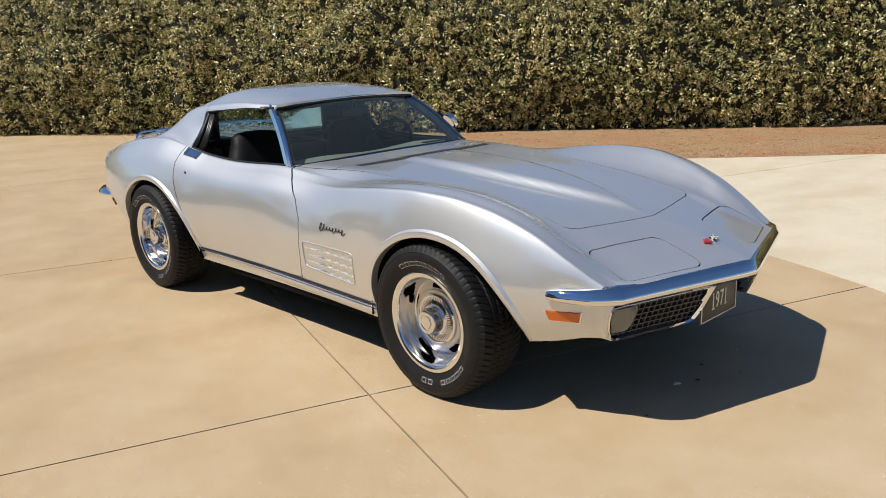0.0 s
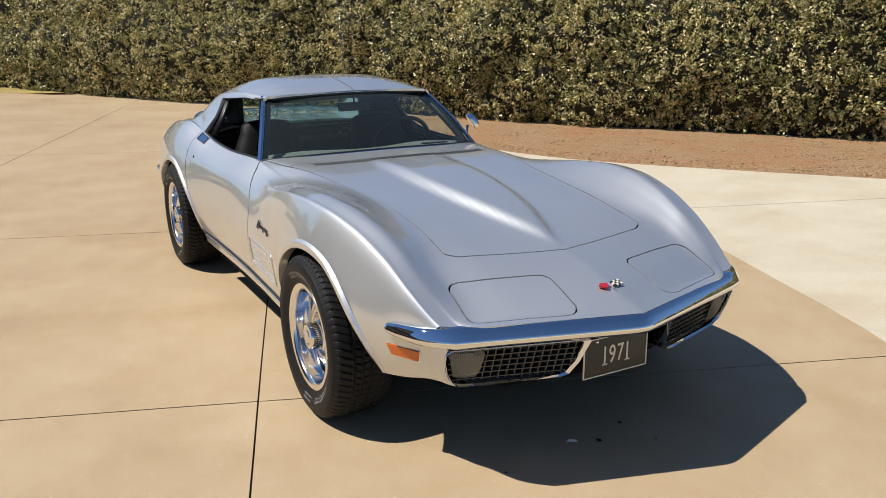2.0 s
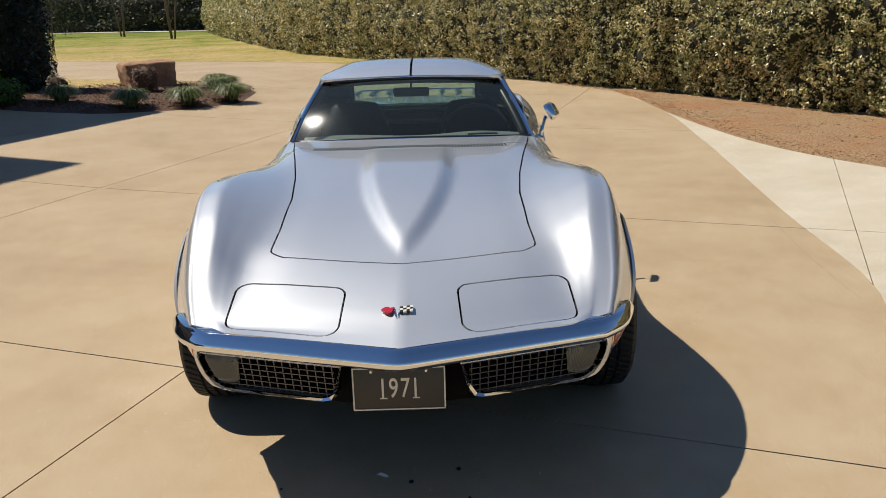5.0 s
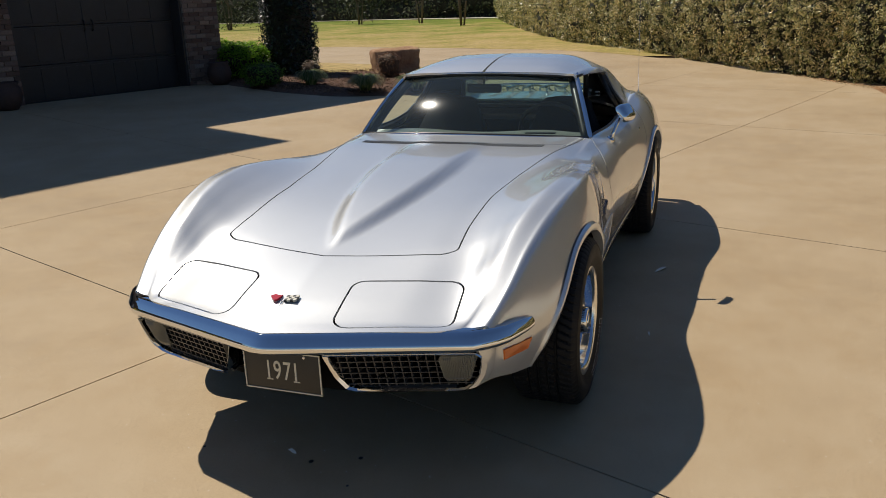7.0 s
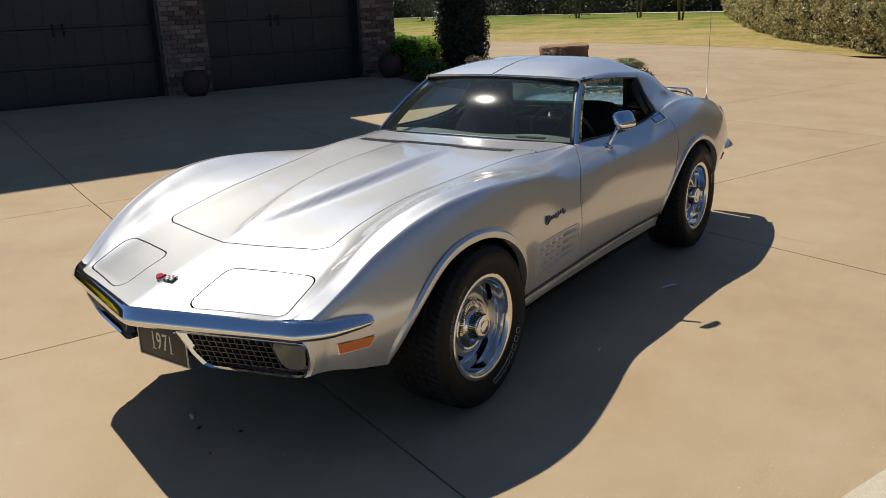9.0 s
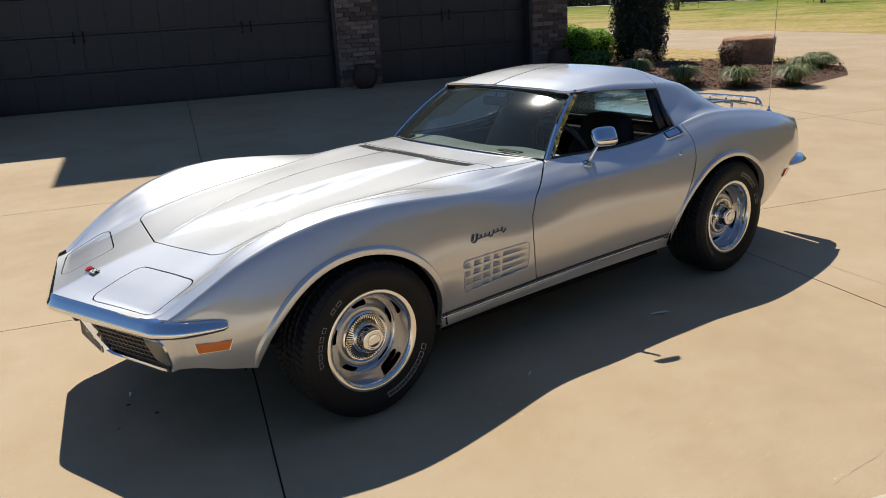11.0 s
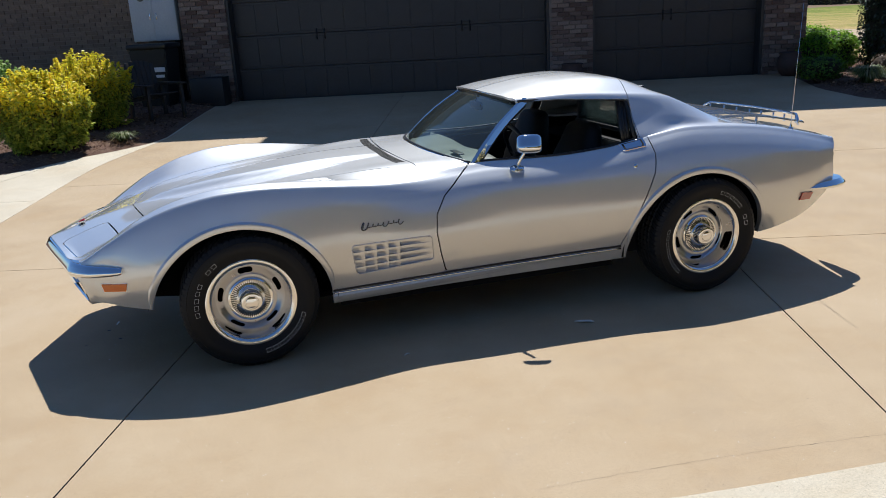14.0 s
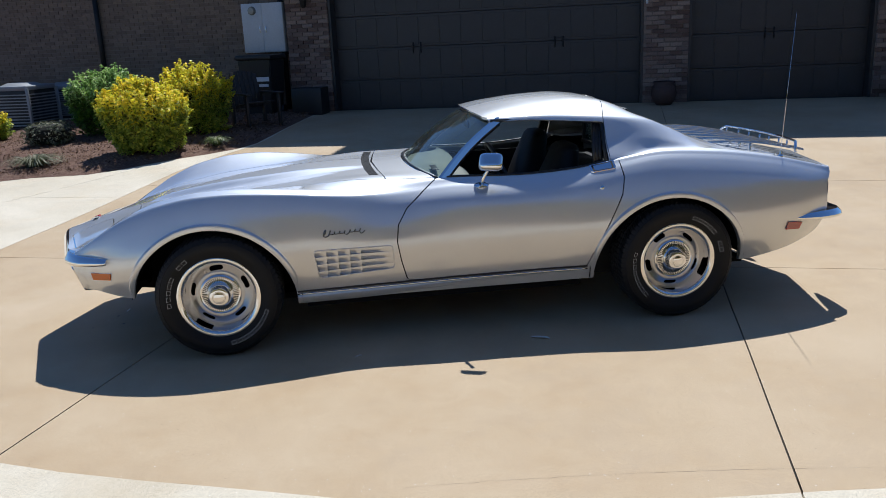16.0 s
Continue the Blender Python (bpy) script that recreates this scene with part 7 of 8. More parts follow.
# ---- interior ----
def interior(car):
    ins = tagged(new("interior"), "black vinyl interior with two bucket seats")
    ins.parent = car
    for nm, a, b, r in (("carpet", (-1.08, -0.63, 0.235), (0.2, 0.63, 0.25), 0), ("door_card", (-1.05, 0.63, 0.24), (0.15, 0.655, 0.80), 0), ("door_card", (-1.05, -0.655, 0.24), (0.15, -0.63, 0.80), 0),
                        ("bulkhead", (0.15, -0.63, 0.24), (0.18, 0.63, 0.82), 0), ("rear_wall", (-1.1, -0.6, 0.24), (-1.06, 0.6, 0.79), 0), ("parcel_shelf", (-1.1, -0.6, 0.79), (-0.86, 0.6, 0.80), 0), ("console", (-1.0, -0.11, 0.25), (0.1, 0.11, 0.5), 0.03)):
        bm = bmesh.new()
        box(bm, a, b, r)
        part(nm, bm, M_VINYL, ins, smooth=False)
    # dashboard pad
    bm = bmesh.new()
    prev = None
    for v in np.linspace(-1, 1, 25):
        bx, y, bz = 0.15 - 0.125 * abs(v) ** 2.2, 0.62 * v, 0.852 - 0.03 * v * v
        br = 0.018 * math.exp(-((y - 0.36) / 0.2) ** 2) + 0.014 * math.exp(-((y + 0.36) / 0.22) ** 2)
        cur = [bm.verts.new(p) for p in ((bx, y, bz - 0.01), (bx - 0.12, y, bz + br * 0.4), (-0.10, y, 0.838 + br), (-0.15, y, 0.815 + br), (-0.155, y, 0.76), (-0.1, y, 0.6), (0.1, y, 0.55))]
        if prev:
            for k in range(6):
                bm.faces.new((prev[k], cur[k], cur[k + 1], prev[k + 1]))
        prev = cur
    bmesh.ops.recalc_face_normals(bm, faces=bm.faces)
    part("dashboard", bm, M_DASH, ins, "padded dashboard", angle=60)
    bm = bmesh.new()
    box(bm, (0.02, 0.30, 0.858), (0.055, 0.46, 0.864), 0.002)
    part("defroster_slot", bm, M_BLACK, ins)
    # wheel
    bm = bmesh.new()
    m = pose(-0.36, 0.36, 0.80, 0, -66, 0)
    R = 0.19
    ring = [m @ Vector((R * math.cos(a), R * math.sin(a), 0)) for a in np.linspace(0, 2 * math.pi, 41)]
    tube(bm, ring, 0.0125, 8, caps=False)
    for a in (90, -90, 180):
        q = radians(a)
        tube(bm, [m @ Vector((0, 0, -0.03)), m @ Vector((R * math.cos(q), R * math.sin(q), 0))], 0.009, 6)
    tube(bm, [m @ Vector((0, 0, -0.025)), m @ Vector((0, 0, -0.28))], 0.03, 10)
    part("steering_wheel", bm, M_BLACK, ins, "thin-rimmed steering wheel")
    for sd in (1, -1):
        bm = bmesh.new()
        box(bm, (-0.62, sd * 0.36 - 0.23, 0.26), (-0.1, sd * 0.36 + 0.23, 0.46), 0.05)
        part("seat_cushion", bm, M_VINYL, ins, "black bucket seat cushion")
        bm = bmesh.new()
        prev = None
        n = 20
        for z, hw, th, x in ((0.40, 0.21, 0.09, -0.60), (0.55, 0.23, 0.10, -0.63), (0.72, 0.235, 0.095, -0.67), (0.84, 0.22, 0.085, -0.70), (0.92, 0.185, 0.075, -0.72), (0.97, 0.165, 0.07, -0.73), (1.02, 0.155, 0.06, -0.74), (1.045, 0.125, 0.045, -0.745), (1.056, 0.06, 0.02, -0.748)):
            cur = []
            for i in range(n):
                a = 2 * math.pi * i / n
                c, d = math.cos(a), math.sin(a)
                cur.append(bm.verts.new((x + th * math.copysign(abs(c) ** 0.7, c), sd * 0.36 + hw * math.copysign(abs(d) ** 0.6, d), z)))
            if prev:
                for i in range(n):
                    bm.faces.new((prev[i], prev[(i + 1) % n], cur[(i + 1) % n], cur[i]))
            prev = cur
        bm.faces.new(prev)
        for v in bm.verts:
            v.co.z = 0.40 + (v.co.z - 0.40) * 0.855
        bmesh.ops.recalc_face_normals(bm, faces=bm.faces)
        part("seat_backrest", bm, M_VINYL, ins, "high black bucket seat back")
    bm = bmesh.new()
    box(bm, (-0.225, -0.1, 1.04), (-0.205, 0.1, 1.09), 0.012)
    tube(bm, [(-0.21, 0, 1.07), (-0.235, 0, 1.14)], 0.006, 6)
    part("rear_view_mirror", bm, M_BLACK, ins)
    bm = bmesh.new()
    for sd in (1, -1):
        box(bm, (-0.29, sd * 0.12, 1.105), (-0.262, sd * 0.44, 1.125), 0.006)
    part("sun_visors", bm, M_VINYL, ins)


def build_car():
    car = thing("sports_car", (0, 0, 0), "silver two-door sports coupe with chrome trim parked on the driveway", "car")
    doors = car_body(car)
    side_vents(car)
    car_cabin(car)
    windscreen(car)
    underside(car)
    front_end(car)
    emblem(car)
    wheels(car)
    brightwork(car, doors)
    interior(car)


build_car()


# ---- foliage ----
def leaf_mesh(name, P, N, size, material, parent, rng, flat=0.5, slim=0.45, label="", droop=0.0):
    """One folded leaf at each point P, turned roughly along N."""
    n = len(P)
    d = rng.normal(size=(n, 3)) * flat + N
    d /= np.linalg.norm(d, axis=1)[:, None]                     # the way the blade faces
    a = rng.normal(size=(n, 3))
    a[:, 2] += 0.35 - droop
    a -= (a * d).sum(1)[:, None] * d
    a /= np.linalg.norm(a, axis=1)[:, None]                     # the way its tip points
    b = np.cross(d, a)
    s = (size * rng.uniform(0.6, 1.3, n))[:, None]
    V = np.empty((n, 4, 3))
    V[:, 0] = P - a * s * 0.5
    V[:, 1] = P + b * s * slim * 0.5 + d * s * 0.10
    V[:, 2] = P + a * s * 0.5 - d * s * 0.06
    V[:, 3] = P - b * s * slim * 0.5 + d * s * 0.10
    idx = (np.arange(n) * 4)[:, None]
    T = np.concatenate([idx + np.array([[0, 1, 2]]), idx + np.array([[0, 2, 3]])], 1).reshape(-1)
    me = bpy.data.meshes.new(name)
    me.vertices.add(n * 4)
    me.vertices.foreach_set("co", V.reshape(-1))
    me.loops.add(n * 6)
    me.loops.foreach_set("vertex_index", T.astype(np.int32))
    me.polygons.add(n * 2)
    me.polygons.foreach_set("loop_start", np.arange(0, n * 6, 3, dtype=np.int32))
    me.polygons.foreach_set("loop_total", np.full(n * 2, 3, np.int32))
    me.update(calc_edges=True)
    me.materials.append(material)
    ob = new(name, me)
    ob.parent = parent
    tagged(ob, label, kind="stuff")
    return ob


def lumps(p, scales=((0.9, 0.2), (0.38, 0.17), (0.18, 0.10))):
    return sum(noise.noise(Vector(p) / s) * a for s, a in scales)


M_HEDGE = leafy("hedge_leaves", [(0.0, (0.06, 0.085, 0.018)), (0.25, (0.19, 0.21, 0.055)), (0.5, (0.48, 0.44, 0.18)), (0.78, (0.80, 0.66, 0.35)), (1.0, (1.0, 0.88, 0.58))], 0.3, 0.62, 0.18)
M_BELT = leafy("belt_leaves", [(0.0, (0.02, 0.03, 0.01)), (0.5, (0.06, 0.075, 0.025)), (1.0, (0.15, 0.15, 0.06))], 0.5, 0.3, 0.1)
# near-black solids stand for the shade deep inside the foliage
M_SHADE_CORE = simple("shade_core", (0.022, 0.021, 0.011), 0.95, 0, 14, 0.5, 0.6)
M_TWIG = simple("twigs", (0.10, 0.065, 0.04), 0.9, 0, 60, 0.3)


def hedge():
    rng = np.random.default_rng(5)
    h = tagged(new("hedge"), "tall dense clipped evergreen hedge with small glossy leaves", "hedge")
    xs = np.concatenate([np.linspace(-62, -20, 70)[:-1], np.linspace(-20, 9, 170), np.linspace(9.5, 15, 12)])
    zs = np.concatenate([np.linspace(0.02, 3.3, 26)])
    V, F = [], []
    for x in xs:
        y0 = float(HEDGE(x))
        t = float(HEDGE(x + 0.5)) - float(HEDGE(x - 0.5))
        nx, ny = t / math.hypot(1, t), -1 / math.hypot(1, t)
        for k, z in enumerate(zs):
            bulge = 0.32 * math.sin(math.pi * min(1, (z + 0.1) / 2.6)) + lumps((x, y0, z))
            o = -0.28 + bulge
            if z > 2.9:
                o -= (z - 2.9) * 0.9
            V.append((x - nx * -o, y0 - ny * -o, z + 0.15 * lumps((x, 7, z * 0.3))))
        V.append((x - nx * 1.6, y0 - ny * 1.6, 3.3 + 0.3 * lumps((x, 3, 0))))
    m = len(zs) + 1
    F = [(i * m + k, (i + 1) * m + k, (i + 1) * m + k + 1, i * m + k + 1) for i in range(len(xs) - 1) for k in range(m - 1)]
    # near-black sheet puts shade into the gaps between the leaves
    mesh_object("core", V, F, M_SHADE_CORE, h)
    A = np.array(V).reshape(len(xs), m, 3)
    # leaves, close together near the car and sparser far off
    C = (A[:-1, :-1] + A[1:, 1:]) / 2
    cell = np.linalg.norm(np.cross(A[1:, :-1] - A[:-1, :-1], A[:-1, 1:] - A[:-1, :-1]), axis=2)
    dist = np.hypot(C[..., 0] + 2, C[..., 1] - 5)
    want = np.minimum(cell, 0.2) * np.clip(np.exp(-np.maximum(0, dist - 9) / 11), 0.08, 1)
    want = (want / want.sum()).ravel()
    count, each = 54000, 12                                     # sprays, and leaves in each
    pick = rng.choice(len(want), count, p=want)
    i, k = pick // (m - 1), pick % (m - 1)
    u, v = rng.random(count)[:, None], rng.random(count)[:, None]
    p00, p10, p01, p11 = A[i, k], A[i + 1, k], A[i, k + 1], A[i + 1, k + 1]
    C = p00 * (1 - u) * (1 - v) + p10 * u * (1 - v) + p01 * (1 - u) * v + p11 * u * v
    D = np.cross(p10 - p00, p01 - p00)
    D /= np.linalg.norm(D, axis=1)[:, None]
    C = C + D * (rng.uniform(-0.05, 0.16, count) ** 1.0)[:, None]
    D = D + np.array((0, 0, 0.7)) + rng.normal(size=(count, 3)) * 0.45
    D /= np.linalg.norm(D, axis=1)[:, None]
    far = np.hypot(C[:, 0] - 2, C[:, 1])
    size = np.clip(0.048 + (far - 14) * 0.0026, 0.048, 0.17)
    C, D, far, size = (np.repeat(a, each, axis=0) for a in (C, D, far, size))
    e = rng.normal(size=C.shape)
    e /= np.linalg.norm(e, axis=1)[:, None]
    P = C + e * (size * rng.uniform(0.3, 1.25, len(C)))[:, None] + D * (size * rng.uniform(-0.8, 0.8, len(C)))[:, None]
    N = D * 0.9 + e * 0.75
    leaf_mesh("foliage", P, N, size, M_HEDGE, h, rng, 0.8, 0.5, "small glossy olive leaves")
    # bare twigs
    bm = bmesh.new()
    for q in rng.choice(len(P), 260, replace=False):
        if far[q] > 20:
            continue
        p = Vector(P[q])
        d = Vector(N[q]).normalized()
        e = Vector(rng.normal(size=3)) * 0.35
        tube(bm, [p - d * 0.15, p + d * 0.02 + e * 0.1, p + d * 0.05 + e * 0.45], [0.005, 0.004, 0.002], 4)
    tagged(part("twigs", bm, M_TWIG, h), "bare brown twigs", kind="stuff")


def shrub(name, at, rx, ry, rz, count, size, material, label, category="shrub", seed=0, group="", squarish=0.75, base=0.0, core=M_SHADE_CORE, slim=0.5, lump=1.0):
    """A rounded shrub: stems, a solid core (by default coloured as inner shade) and a shell of many leaves, with an
    uneven outline.
    """
    rng = np.random.default_rng(seed)
    s = tagged(new(name), label, category, group)
    s.location = at
    w = rng.normal(size=(count, 3))
    w /= np.linalg.norm(w, axis=1)[:, None]
    w = w[w[:, 2] > -0.9]
    e = squarish
    shp = np.sign(w) * np.abs(w) ** e
    lum = np.array([lumps(tuple(v * 1.3 + seed), ((0.55, 0.16), (0.22, 0.10))) for v in w])[:, None] * lump
    depth = rng.uniform(0.72, 1.04, len(w))[:, None]
    P = shp * (1 + lum) * depth * (rx, ry, rz) + (0, 0, rz + base)
    leaf_mesh("foliage", P, w + np.array((0, 0, 0.9)), np.full(len(P), size), material, s, rng, 0.7, slim)
    bm = bmesh.new()
    bmesh.ops.create_icosphere(bm, subdivisions=4, radius=1)
    for v in bm.verts:
        c = np.array(v.co)
        q = np.sign(c) * np.abs(c) ** e * (1 + lump * lumps(tuple(c * 1.3 + seed), ((0.55, 0.16), (0.22, 0.10)))) * 0.8
        v.co = (q[0] * rx, q[1] * ry, q[2] * rz + rz + base)
    part("inner_fill", bm, core, s)
    bm = bmesh.new()
    for a in range(5):
        an = a * 1.26 + seed
        tube(bm, [(0.04 * math.cos(an), 0.04 * math.sin(an), -0.03), (0.12 * rx * math.cos(an), 0.12 * ry * math.sin(an), base + 0.2 * rz), (0.5 * rx * math.cos(an), 0.5 * ry * math.sin(an), base + rz)], [0.025, 0.02, 0.008], 6)
    part("stems", bm, M_TWIG, s)
    return s


def gold_bush(at, rx, ry, height, shoots, label, seed, name="gold_shrub", tips=None, inner=None):
    """A shrub of upright leafy shoots over a narrower foot."""
    rng = np.random.default_rng(seed)
    s = tagged(new(name), label, "shrub", "gold shrubs" if name == "gold_shrub" else "")
    s.location = at
    P, N, high = [], [], []
    bm = bmesh.new()
    for i in range(shoots):
        zf = (i + rng.uniform(0, 1)) / shoots                     # 0 at the foot, 1 on top
        z = height * (0.06 + 0.86 * zf ** 0.8)
        w = 1.0 if zf < 0.62 else math.sqrt(max(0.0, 1 - ((zf - 0.62) / 0.40) ** 2))
        w *= 0.74 + 0.26 * min(1, zf * 1.8)
        a = i * 2.39996 + rng.normal() * 0.2
        q = rng.uniform(0.78, 1.0) if zf < 0.75 else rng.uniform(0.2, 1.0)
        c = np.array((rx * w * q * math.cos(a), ry * w * q * math.sin(a), z))
        c *= 1 + 0.12 * noise.noise(Vector(c * 2.3) + Vector((seed, 0, 0)))
        d = np.array((math.cos(a) * (1.1 - zf), math.sin(a) * (1.1 - zf), 0.5 + 0.9 * zf)) + rng.normal(size=3) * 0.25
        d /= np.linalg.norm(d)
        ln = rng.uniform(0.10, 0.2) * (0.8 + 0.5 * zf)
        tube(bm, [tuple(c - d * 0.22), tuple(c + d * ln * 0.5), tuple(c + d * ln)], [0.004, 0.003, 0.0015], 4)
        m = 64
        t = rng.uniform(-0.9, 1.0, m)
        e = rng.normal(size=(m, 3))
        e /= np.linalg.norm(e, axis=1)[:, None]
        P.append(c + d * (t * ln)[:, None] + e * (0.055 * (1.15 - np.maximum(t, 0)))[:, None])
        N.append(e * 0.7 + d * 0.5 + np.array((0, 0, 0.9)))
        high.append(zf + 0.2 * t + rng.normal(size=m) * 0.14 + 0.35 * (q - 0.85) > 0.66)
    P, N, high = np.concatenate(P), np.concatenate(N), np.concatenate(high)
    leaf_mesh("golden_leaves" if name == "gold_shrub" else "leaves", P[high], N[high], np.full(high.sum(), 0.058), tips or M_GOLD, s, rng, 0.4, 0.5)
    leaf_mesh("inner_leaves", P[~high], N[~high], np.full((~high).sum(), 0.058), inner or M_LIME, s, rng, 0.4, 0.5)
    tagged(part("inner_wood", bm, M_TWIG, s), kind="stuff")
    # near-black blob stands for the shade inside the shrub
    bm = bmesh.new()
    bmesh.ops.create_icosphere(bm, subdivisions=3, radius=1)
    for v in bm.verts:
        k = 0.55 * (1 + 0.2 * noise.noise(v.co * 2 + Vector((seed, 0, 0))))
        v.co = (v.co.x * rx * k, v.co.y * ry * k, height * 0.47 + v.co.z * height * 0.42)
    part("inner_fill", bm, M_SHADE_CORE, s)


def grass_clump(at, radius, height, count, seed, label, mat):
    """Arching strap leaves from one crown."""
    rng = np.random.default_rng(seed)
    V, F = [], []
    for i in range(count):
        a = rng.uniform(0, 2 * math.pi)
        le = radius * rng.uniform(0.55, 1.15)
        h = height * rng.uniform(0.6, 1.1)
        w = rng.uniform(0.006, 0.011)
        r0 = rng.uniform(0, 0.28) * radius
        b = len(V)
        for t in np.linspace(0, 1, 6):
            r = r0 + le * t ** 1.2
            z = h * (1.9 * t - 1.55 * t * t) + 0.0
            ww = w * (1 - t) ** 0.6 + 0.001
            cx, cy = r * math.cos(a), r * math.sin(a)
            V += [(cx - ww * math.sin(a), cy + ww * math.cos(a), z), (cx + ww * math.sin(a), cy - ww * math.cos(a), z)]
        F += [(b + 2 * k, b + 2 * k + 1, b + 2 * k + 3, b + 2 * k + 2) for k in range(5)]
    c = tagged(new("grass_clump"), label, "plant", "strap-leaved clumps in the beds")
    c.location = at
    tagged(mesh_object("leaves", V, F, mat, c), kind="stuff")
    bm = bmesh.new()
    lathe(bm, [(0.001, 0.05), (radius * 0.3, 0.03), (radius * 0.42, -0.02)], 12)
    part("crown", bm, M_SHADE_CORE, c)


M_GOLD = leafy("gold_leaves", [(0.0, (0.62, 0.66, 0.05)), (0.35, (0.92, 0.82, 0.06)), (0.7, (1.0, 0.78, 0.04)), (1.0, (1.0, 0.88, 0.10))], 0.35, 0.4, 0.62)
M_LIME = leafy("lime_leaves", [(0.0, (0.22, 0.33, 0.05)), (0.4, (0.42, 0.52, 0.09)), (0.75, (0.62, 0.66, 0.11)), (1.0, (0.9, 0.84, 0.13))], 0.35, 0.4, 0.62)
M_GREEN = leafy("green_leaves", [(0.0, (0.035, 0.09, 0.012)), (0.5, (0.09, 0.20, 0.022)), (1.0, (0.19, 0.33, 0.04))], 0.4, 0.4, 0.35)
M_BRIGHT = leafy("bright_leaves", [(0.0, (0.09, 0.22, 0.015)), (0.5, (0.20, 0.40, 0.03)), (1.0, (0.34, 0.54, 0.06))], 0.4, 0.4, 0.65)
M_SAGE = leafy("sage_leaves", [(0.0, (0.2, 0.36, 0.08)), (0.5, (0.42, 0.6, 0.18)), (1.0, (0.7, 0.8, 0.38))], 0.4, 0.4, 0.6)
M_HOLLY = leafy("holly_leaves", [(0.0, (0.008, 0.018, 0.007)), (0.6, (0.018, 0.034, 0.013)), (1.0, (0.04, 0.06, 0.025))], 0.22, 0.7)
M_BRONZE = leafy("bronze_leaves", [(0.0, (0.09, 0.055, 0.03)), (0.5, (0.22, 0.11, 0.06)), (1.0, (0.38, 0.2, 0.11))], 0.5, 0.3)
M_DUSTY = leafy("dusty_leaves", [(0.0, (0.04, 0.055, 0.025)), (0.5, (0.12, 0.13, 0.07)), (1.0, (0.32, 0.3, 0.2))], 0.5, 0.3)
M_STRAP = leafy("strap_leaves", [(0.0, (0.05, 0.09, 0.02)), (0.5, (0.16, 0.21, 0.06)), (1.0, (0.52, 0.50, 0.30))], 0.4, 0.4, 0.4)


def planting():
    hz = lambda x, y: float(rise(x, y))

    def on(x, y, up=0.03):
        return (x, y, hz(x, y) + up)
    gold_bush(on(3.34, -7.35), 0.60, 0.58, 0.98, 430, "clipped round golden-yellow shrub in the mulch bed", 3)
    gold_bush(on(2.9, -9.0), 0.6, 0.6, 1.02, 400, "clipped golden-yellow shrub nearer the house wall", 8)
    gold_bush(on(4.45, -9.65), 0.62, 0.55, 1.02, 300, "loose green shrub with upright shoots in the bed", 12, "green_shrub", M_SAGE, M_GREEN)
    gold_bush(on(6.5, -9.75), 0.36, 0.34, 0.45, 90, "low yellow-green shrub beside the cooling unit", 14)
    shrub("grey_shrub", on(5.2, -8.85), 0.38, 0.36, 0.19, 1500, 0.05, M_DUSTY, "small grey-green shrub in the mulch", "shrub", 15)
    grass_clump(on(4.75, -6.75), 0.38, 0.26, 260, 1, "dark strap-leaved clump in the mulch bed", M_DUSTY)
    grass_clump(on(2.4, -7.5), 0.2, 0.24, 120, 2, "small pale strap-leaved clump at the bed's edge", M_STRAP)
    # beside the garage
    shrub("boxwood", on(-9.55, -7.65), 0.45, 0.45, 0.35, 6000, 0.06, M_BRIGHT, "bright green rounded shrub by the garage corner", "shrub", 21, "green shrubs")
    shrub("boxwood", on(-10.0, -8.75), 0.5, 0.5, 0.38, 6000, 0.06, M_BRIGHT, "bright green shrub close to the brick wall", "shrub", 22, "green shrubs")
    shrub("low_shrub", on(-8.45, -6.55), 0.34, 0.32, 0.2, 1800, 0.05, M_GREEN, "low shaded green shrub by the garage", "shrub", 23)
    shrub("holly", on(-10.45, -7.12, -0.3), 0.54, 0.54, 1.33, 15000, 0.06, M_HOLLY, "dark columnar glossy holly in the bed", "tree", 24, squarish=0.8, lump=0.5)
    shrub("speckled_shrub", on(-9.15, -5.98), 0.17, 0.17, 0.2, 450, 0.045, M_SPECK, "thin twiggy brown shrub with pale flowers", "shrub", 25, core=M_TWIG)
    shrub("bronze_shrub", on(-10.2, -4.9), 0.22, 0.22, 0.24, 900, 0.045, M_BRONZE, "rusty bronze shrub against the boulder", "shrub", 26, core=M_TWIG)
    for i, (x, y, r) in enumerate(((-8.6, -5.7, 0.26), (-8.25, -4.5, 0.29), (-8.65, -3.75, 0.31), (-9.25, -3.2, 0.33), (-10.75, -3.85, 0.27), (-11.15, -3.75, 0.26), (-11.5, -4.0, 0.24))):
        grass_clump(on(x, y), r, 0.46 if x > -10 else 0.36, 560, 30 + i, "arching green and cream strap-leaved clump", M_STRAP)


M_SPECK = leafy("speckled_leaves", [(0.0, (0.09, 0.055, 0.03)), (0.7, (0.2, 0.13, 0.08)), (0.85, (0.7, 0.62, 0.55)), (1.0, (0.85, 0.8, 0.75))], 0.5, 0.3)
hedge()
planting()


# ---- litter, far trees and hedges, small things on the paving ----
M_CHIP = leafy("bark_chips", [(0.0, (0.045, 0.026, 0.018)), (0.5, (0.15, 0.085, 0.058)), (1.0, (0.36, 0.24, 0.17))], 0.8, 0.2)
M_STRAW = leafy("straw", [(0.0, (0.15, 0.085, 0.045)), (0.5, (0.38, 0.245, 0.135)), (0.85, (0.56, 0.42, 0.26)), (1.0, (0.8, 0.68, 0.5))], 0.8, 0.2)
M_TRUNK = simple("bark", (0.16, 0.12, 0.09), 0.9, 0, 20, 0.3, 0.5)
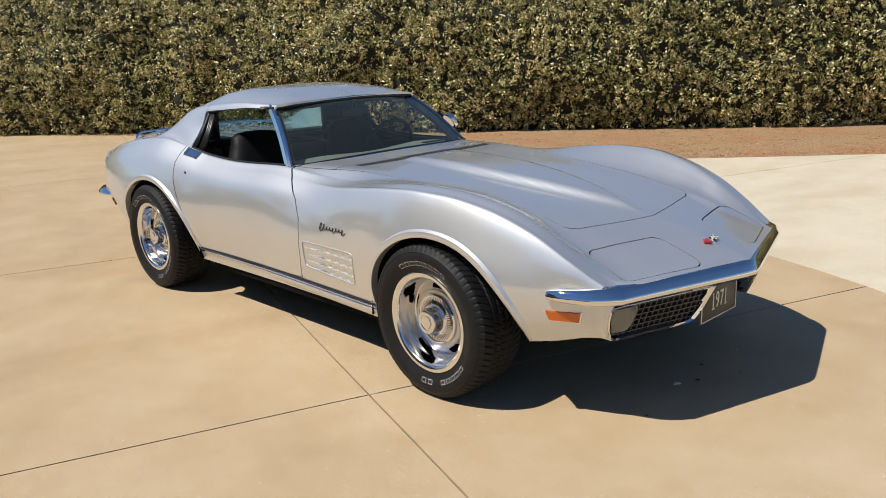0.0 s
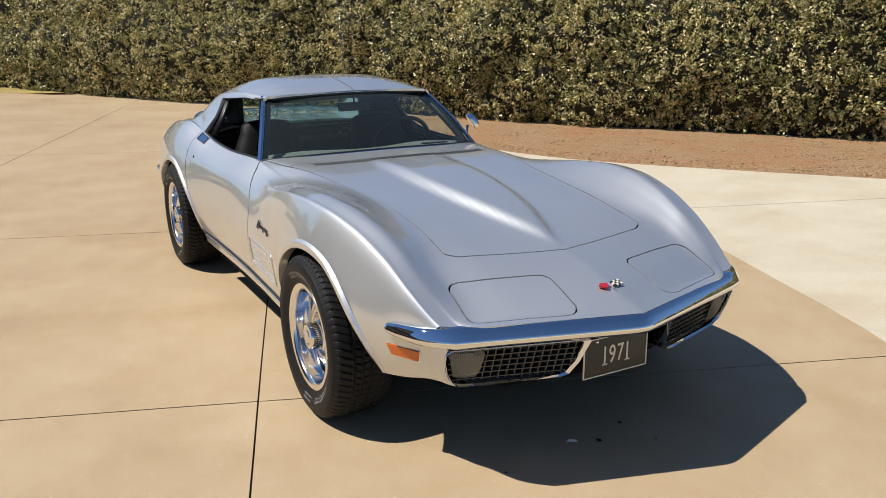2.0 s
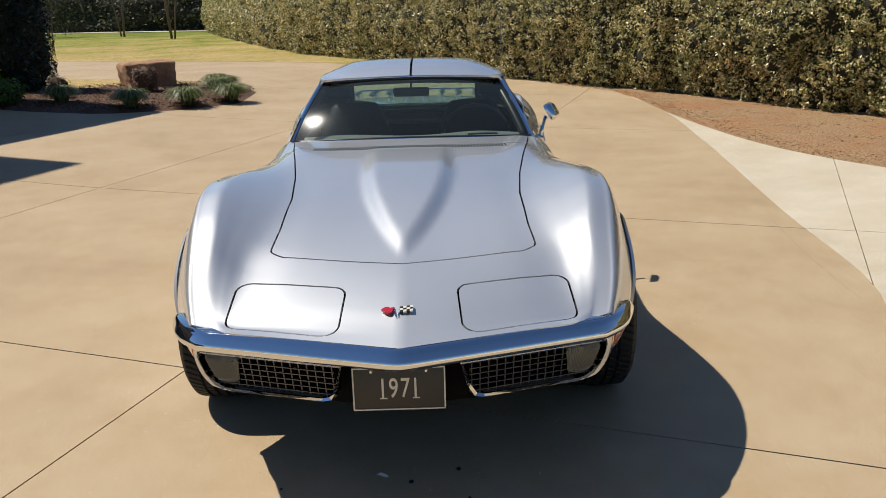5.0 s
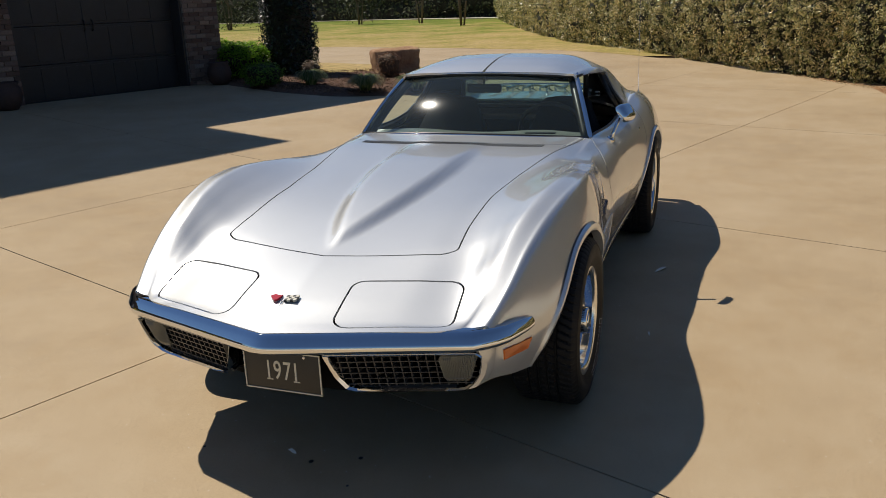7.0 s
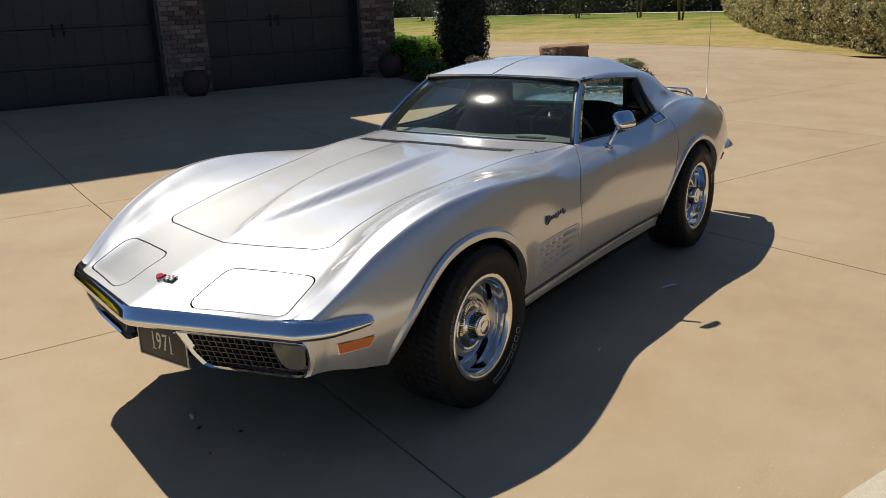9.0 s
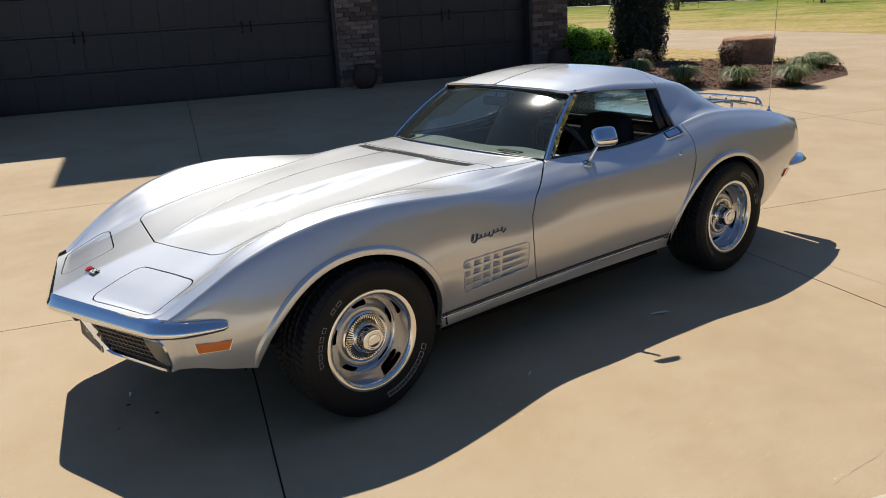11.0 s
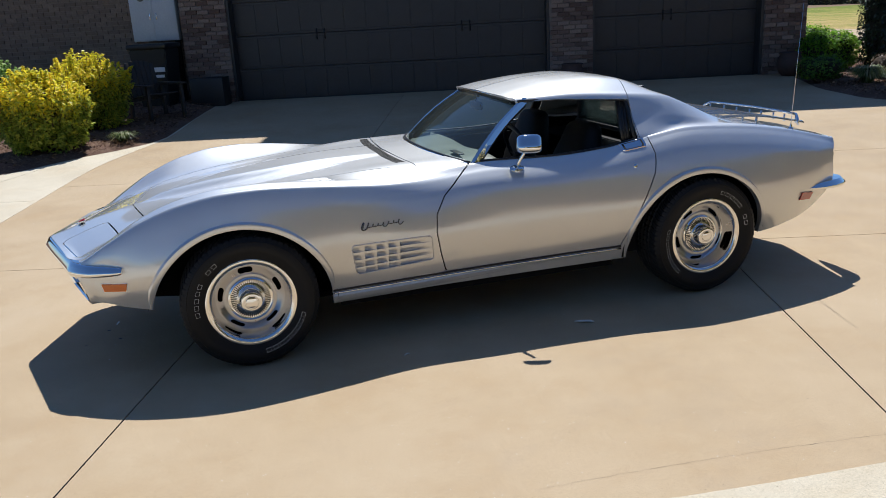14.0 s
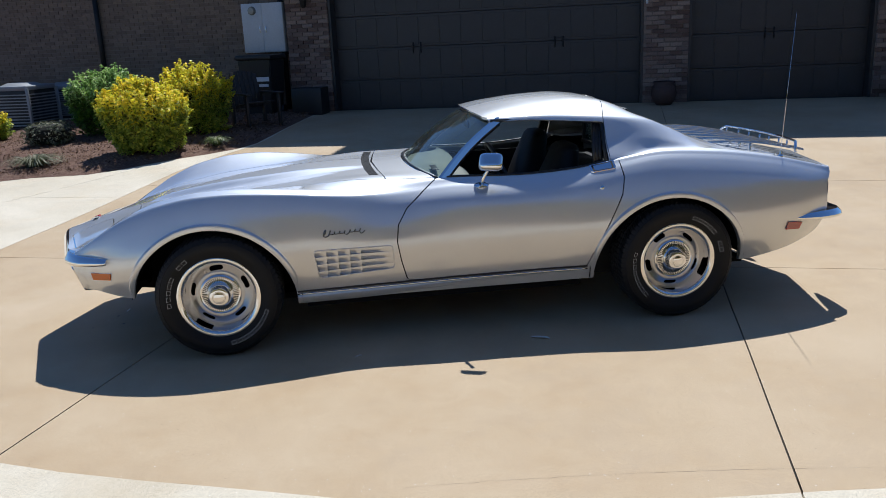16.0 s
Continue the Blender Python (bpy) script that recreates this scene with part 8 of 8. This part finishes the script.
M_FARLEAF = leafy("far_leaves", [(0.0, (0.012, 0.02, 0.008)), (0.6, (0.035, 0.05, 0.018)), (1.0, (0.08, 0.09, 0.035))], 0.5, 0.3)
litter("mulch_chips", bed_west, (0.8, 8, -13, -4.5), 16000, 0.05, M_CHIP, "loose bark chips", 41, 0.045)
litter("mulch_chips", island, (-15, -7.7, -9.5, -2.7), 24000, 0.05, M_CHIP, "loose bark chips", 42, 0.05)
litter("straw", verge, (-13, 6, 0, 13), 170000, 0.036, M_STRAW, "dry straw and dead leaves", 43, -0.014, 0.16)
for i_, (x_, y_, h_, n_) in enumerate(((-57, -27.5, 4.5, 2600), (-55, -21.5, 4.2, 200), (-47, -15.6, 4.5, 200), (-50, -35, 4.0, 2600), (-66, -12, 4.5, 300), (-60, -45, 4.5, 2600))):
    far_tree(x_, y_, h_, 50 + i_, n_)


def far_hedge():
    """The evergreen belt beyond the far lawn."""
    rng = np.random.default_rng(9)
    h = tagged(new("far_hedge"), "dark evergreen belt beyond the lawn", "hedge")
    V, m, n = [], 8, 90
    for i in range(n):
        t = i / (n - 1)
        x, y = -82 + 16 * t, -95 + 100 * t
        top = 3.8 + 1.6 * noise.noise(Vector((t * 9, 0, 0))) + 0.9 * noise.noise(Vector((t * 31, 2, 0)))
        for k in range(m):
            z = top * k / (m - 1)
            V.append((x - 1.2 * (k / (m - 1)) ** 3 + 0.9 * noise.noise(Vector((t * 40, z, 1))), y, z))
    F = [(i * m + k, (i + 1) * m + k, (i + 1) * m + k + 1, i * m + k + 1) for i in range(n - 1) for k in range(m - 1)]
    # near-black sheet for the shade within the belt
    mesh_object("core", V, F, M_SHADE_CORE, h)
    A = np.array(V)
    P = A[rng.integers(0, len(A), 16000)] + rng.normal(size=(16000, 3)) * (0.3, 0.8, 0.35)
    leaf_mesh("foliage", P, np.tile((1.0, 0, 0.6), (16000, 1)), np.full(16000, 0.34), M_BELT, h, rng, 0.7, 0.6)


far_hedge()


def pale_leaf(x, y, turn, s):
    bm = bmesh.new()
    c = [bm.verts.new(p) for p in ((-0.05 * s, 0, 0.004), (-0.02 * s, 0.013 * s, 0.012), (0.03 * s, 0.011 * s, 0.008), (0.05 * s, 0, 0.004), (0.02 * s, -0.012 * s, 0.006), (-0.03 * s, -0.01 * s, 0.01))]
    bm.faces.new(c)
    r = bmesh.ops.extrude_face_region(bm, geom=list(bm.faces))
    bmesh.ops.translate(bm, vec=(0, 0, -0.003), verts=[v for v in r["geom"] if isinstance(v, bmesh.types.BMVert)])
    ob = part("fallen_leaf", bm, M_PALELEAF, None, smooth=False)
    ob.matrix_basis = pose(x, y, 0.001, 0, 0, turn)
    tagged(ob, "dry pale fallen leaf lying on the concrete", "leaf", "fallen leaves")


M_PALELEAF = simple("pale_leaf", (0.82, 0.80, 0.74), 0.7, 0, 200, 0.15)
pale_leaf(-0.427, 0.986, -30, 1.05)
pale_leaf(1.96, -0.088, 70, 0.45)
pale_leaf(0.55, 1.02, 20, 0.35)


def oil_spot(x, y, r, seed):
    bm = bmesh.new()
    vs = [bm.verts.new((r * (1 + 0.3 * noise.noise(Vector((math.cos(a) * 2, math.sin(a) * 2, seed)))) * math.cos(a), 0.8 * r * math.sin(a), 0.0)) for a in np.linspace(0, 2 * math.pi, 14, endpoint=False)]
    bm.faces.new(vs)
    ob = part("oil_spot", bm, M_OIL, None, smooth=False)
    ob.matrix_basis = pose(x, y, 0.0045)
    tagged(ob, "small dark oil spot on the concrete", "stain", "oil spots")


M_OIL = simple("oil", (0.015, 0.012, 0.01), 0.5, 0, 100, 0.3)
for x_, y_, r_ in ((2.0, 0.01, 0.011), (1.93, 0.17, 0.01), (2.1, 0.2, 0.006), (2.02, -0.42, 0.007)):
    oil_spot(x_, y_, r_, x_ * 7)
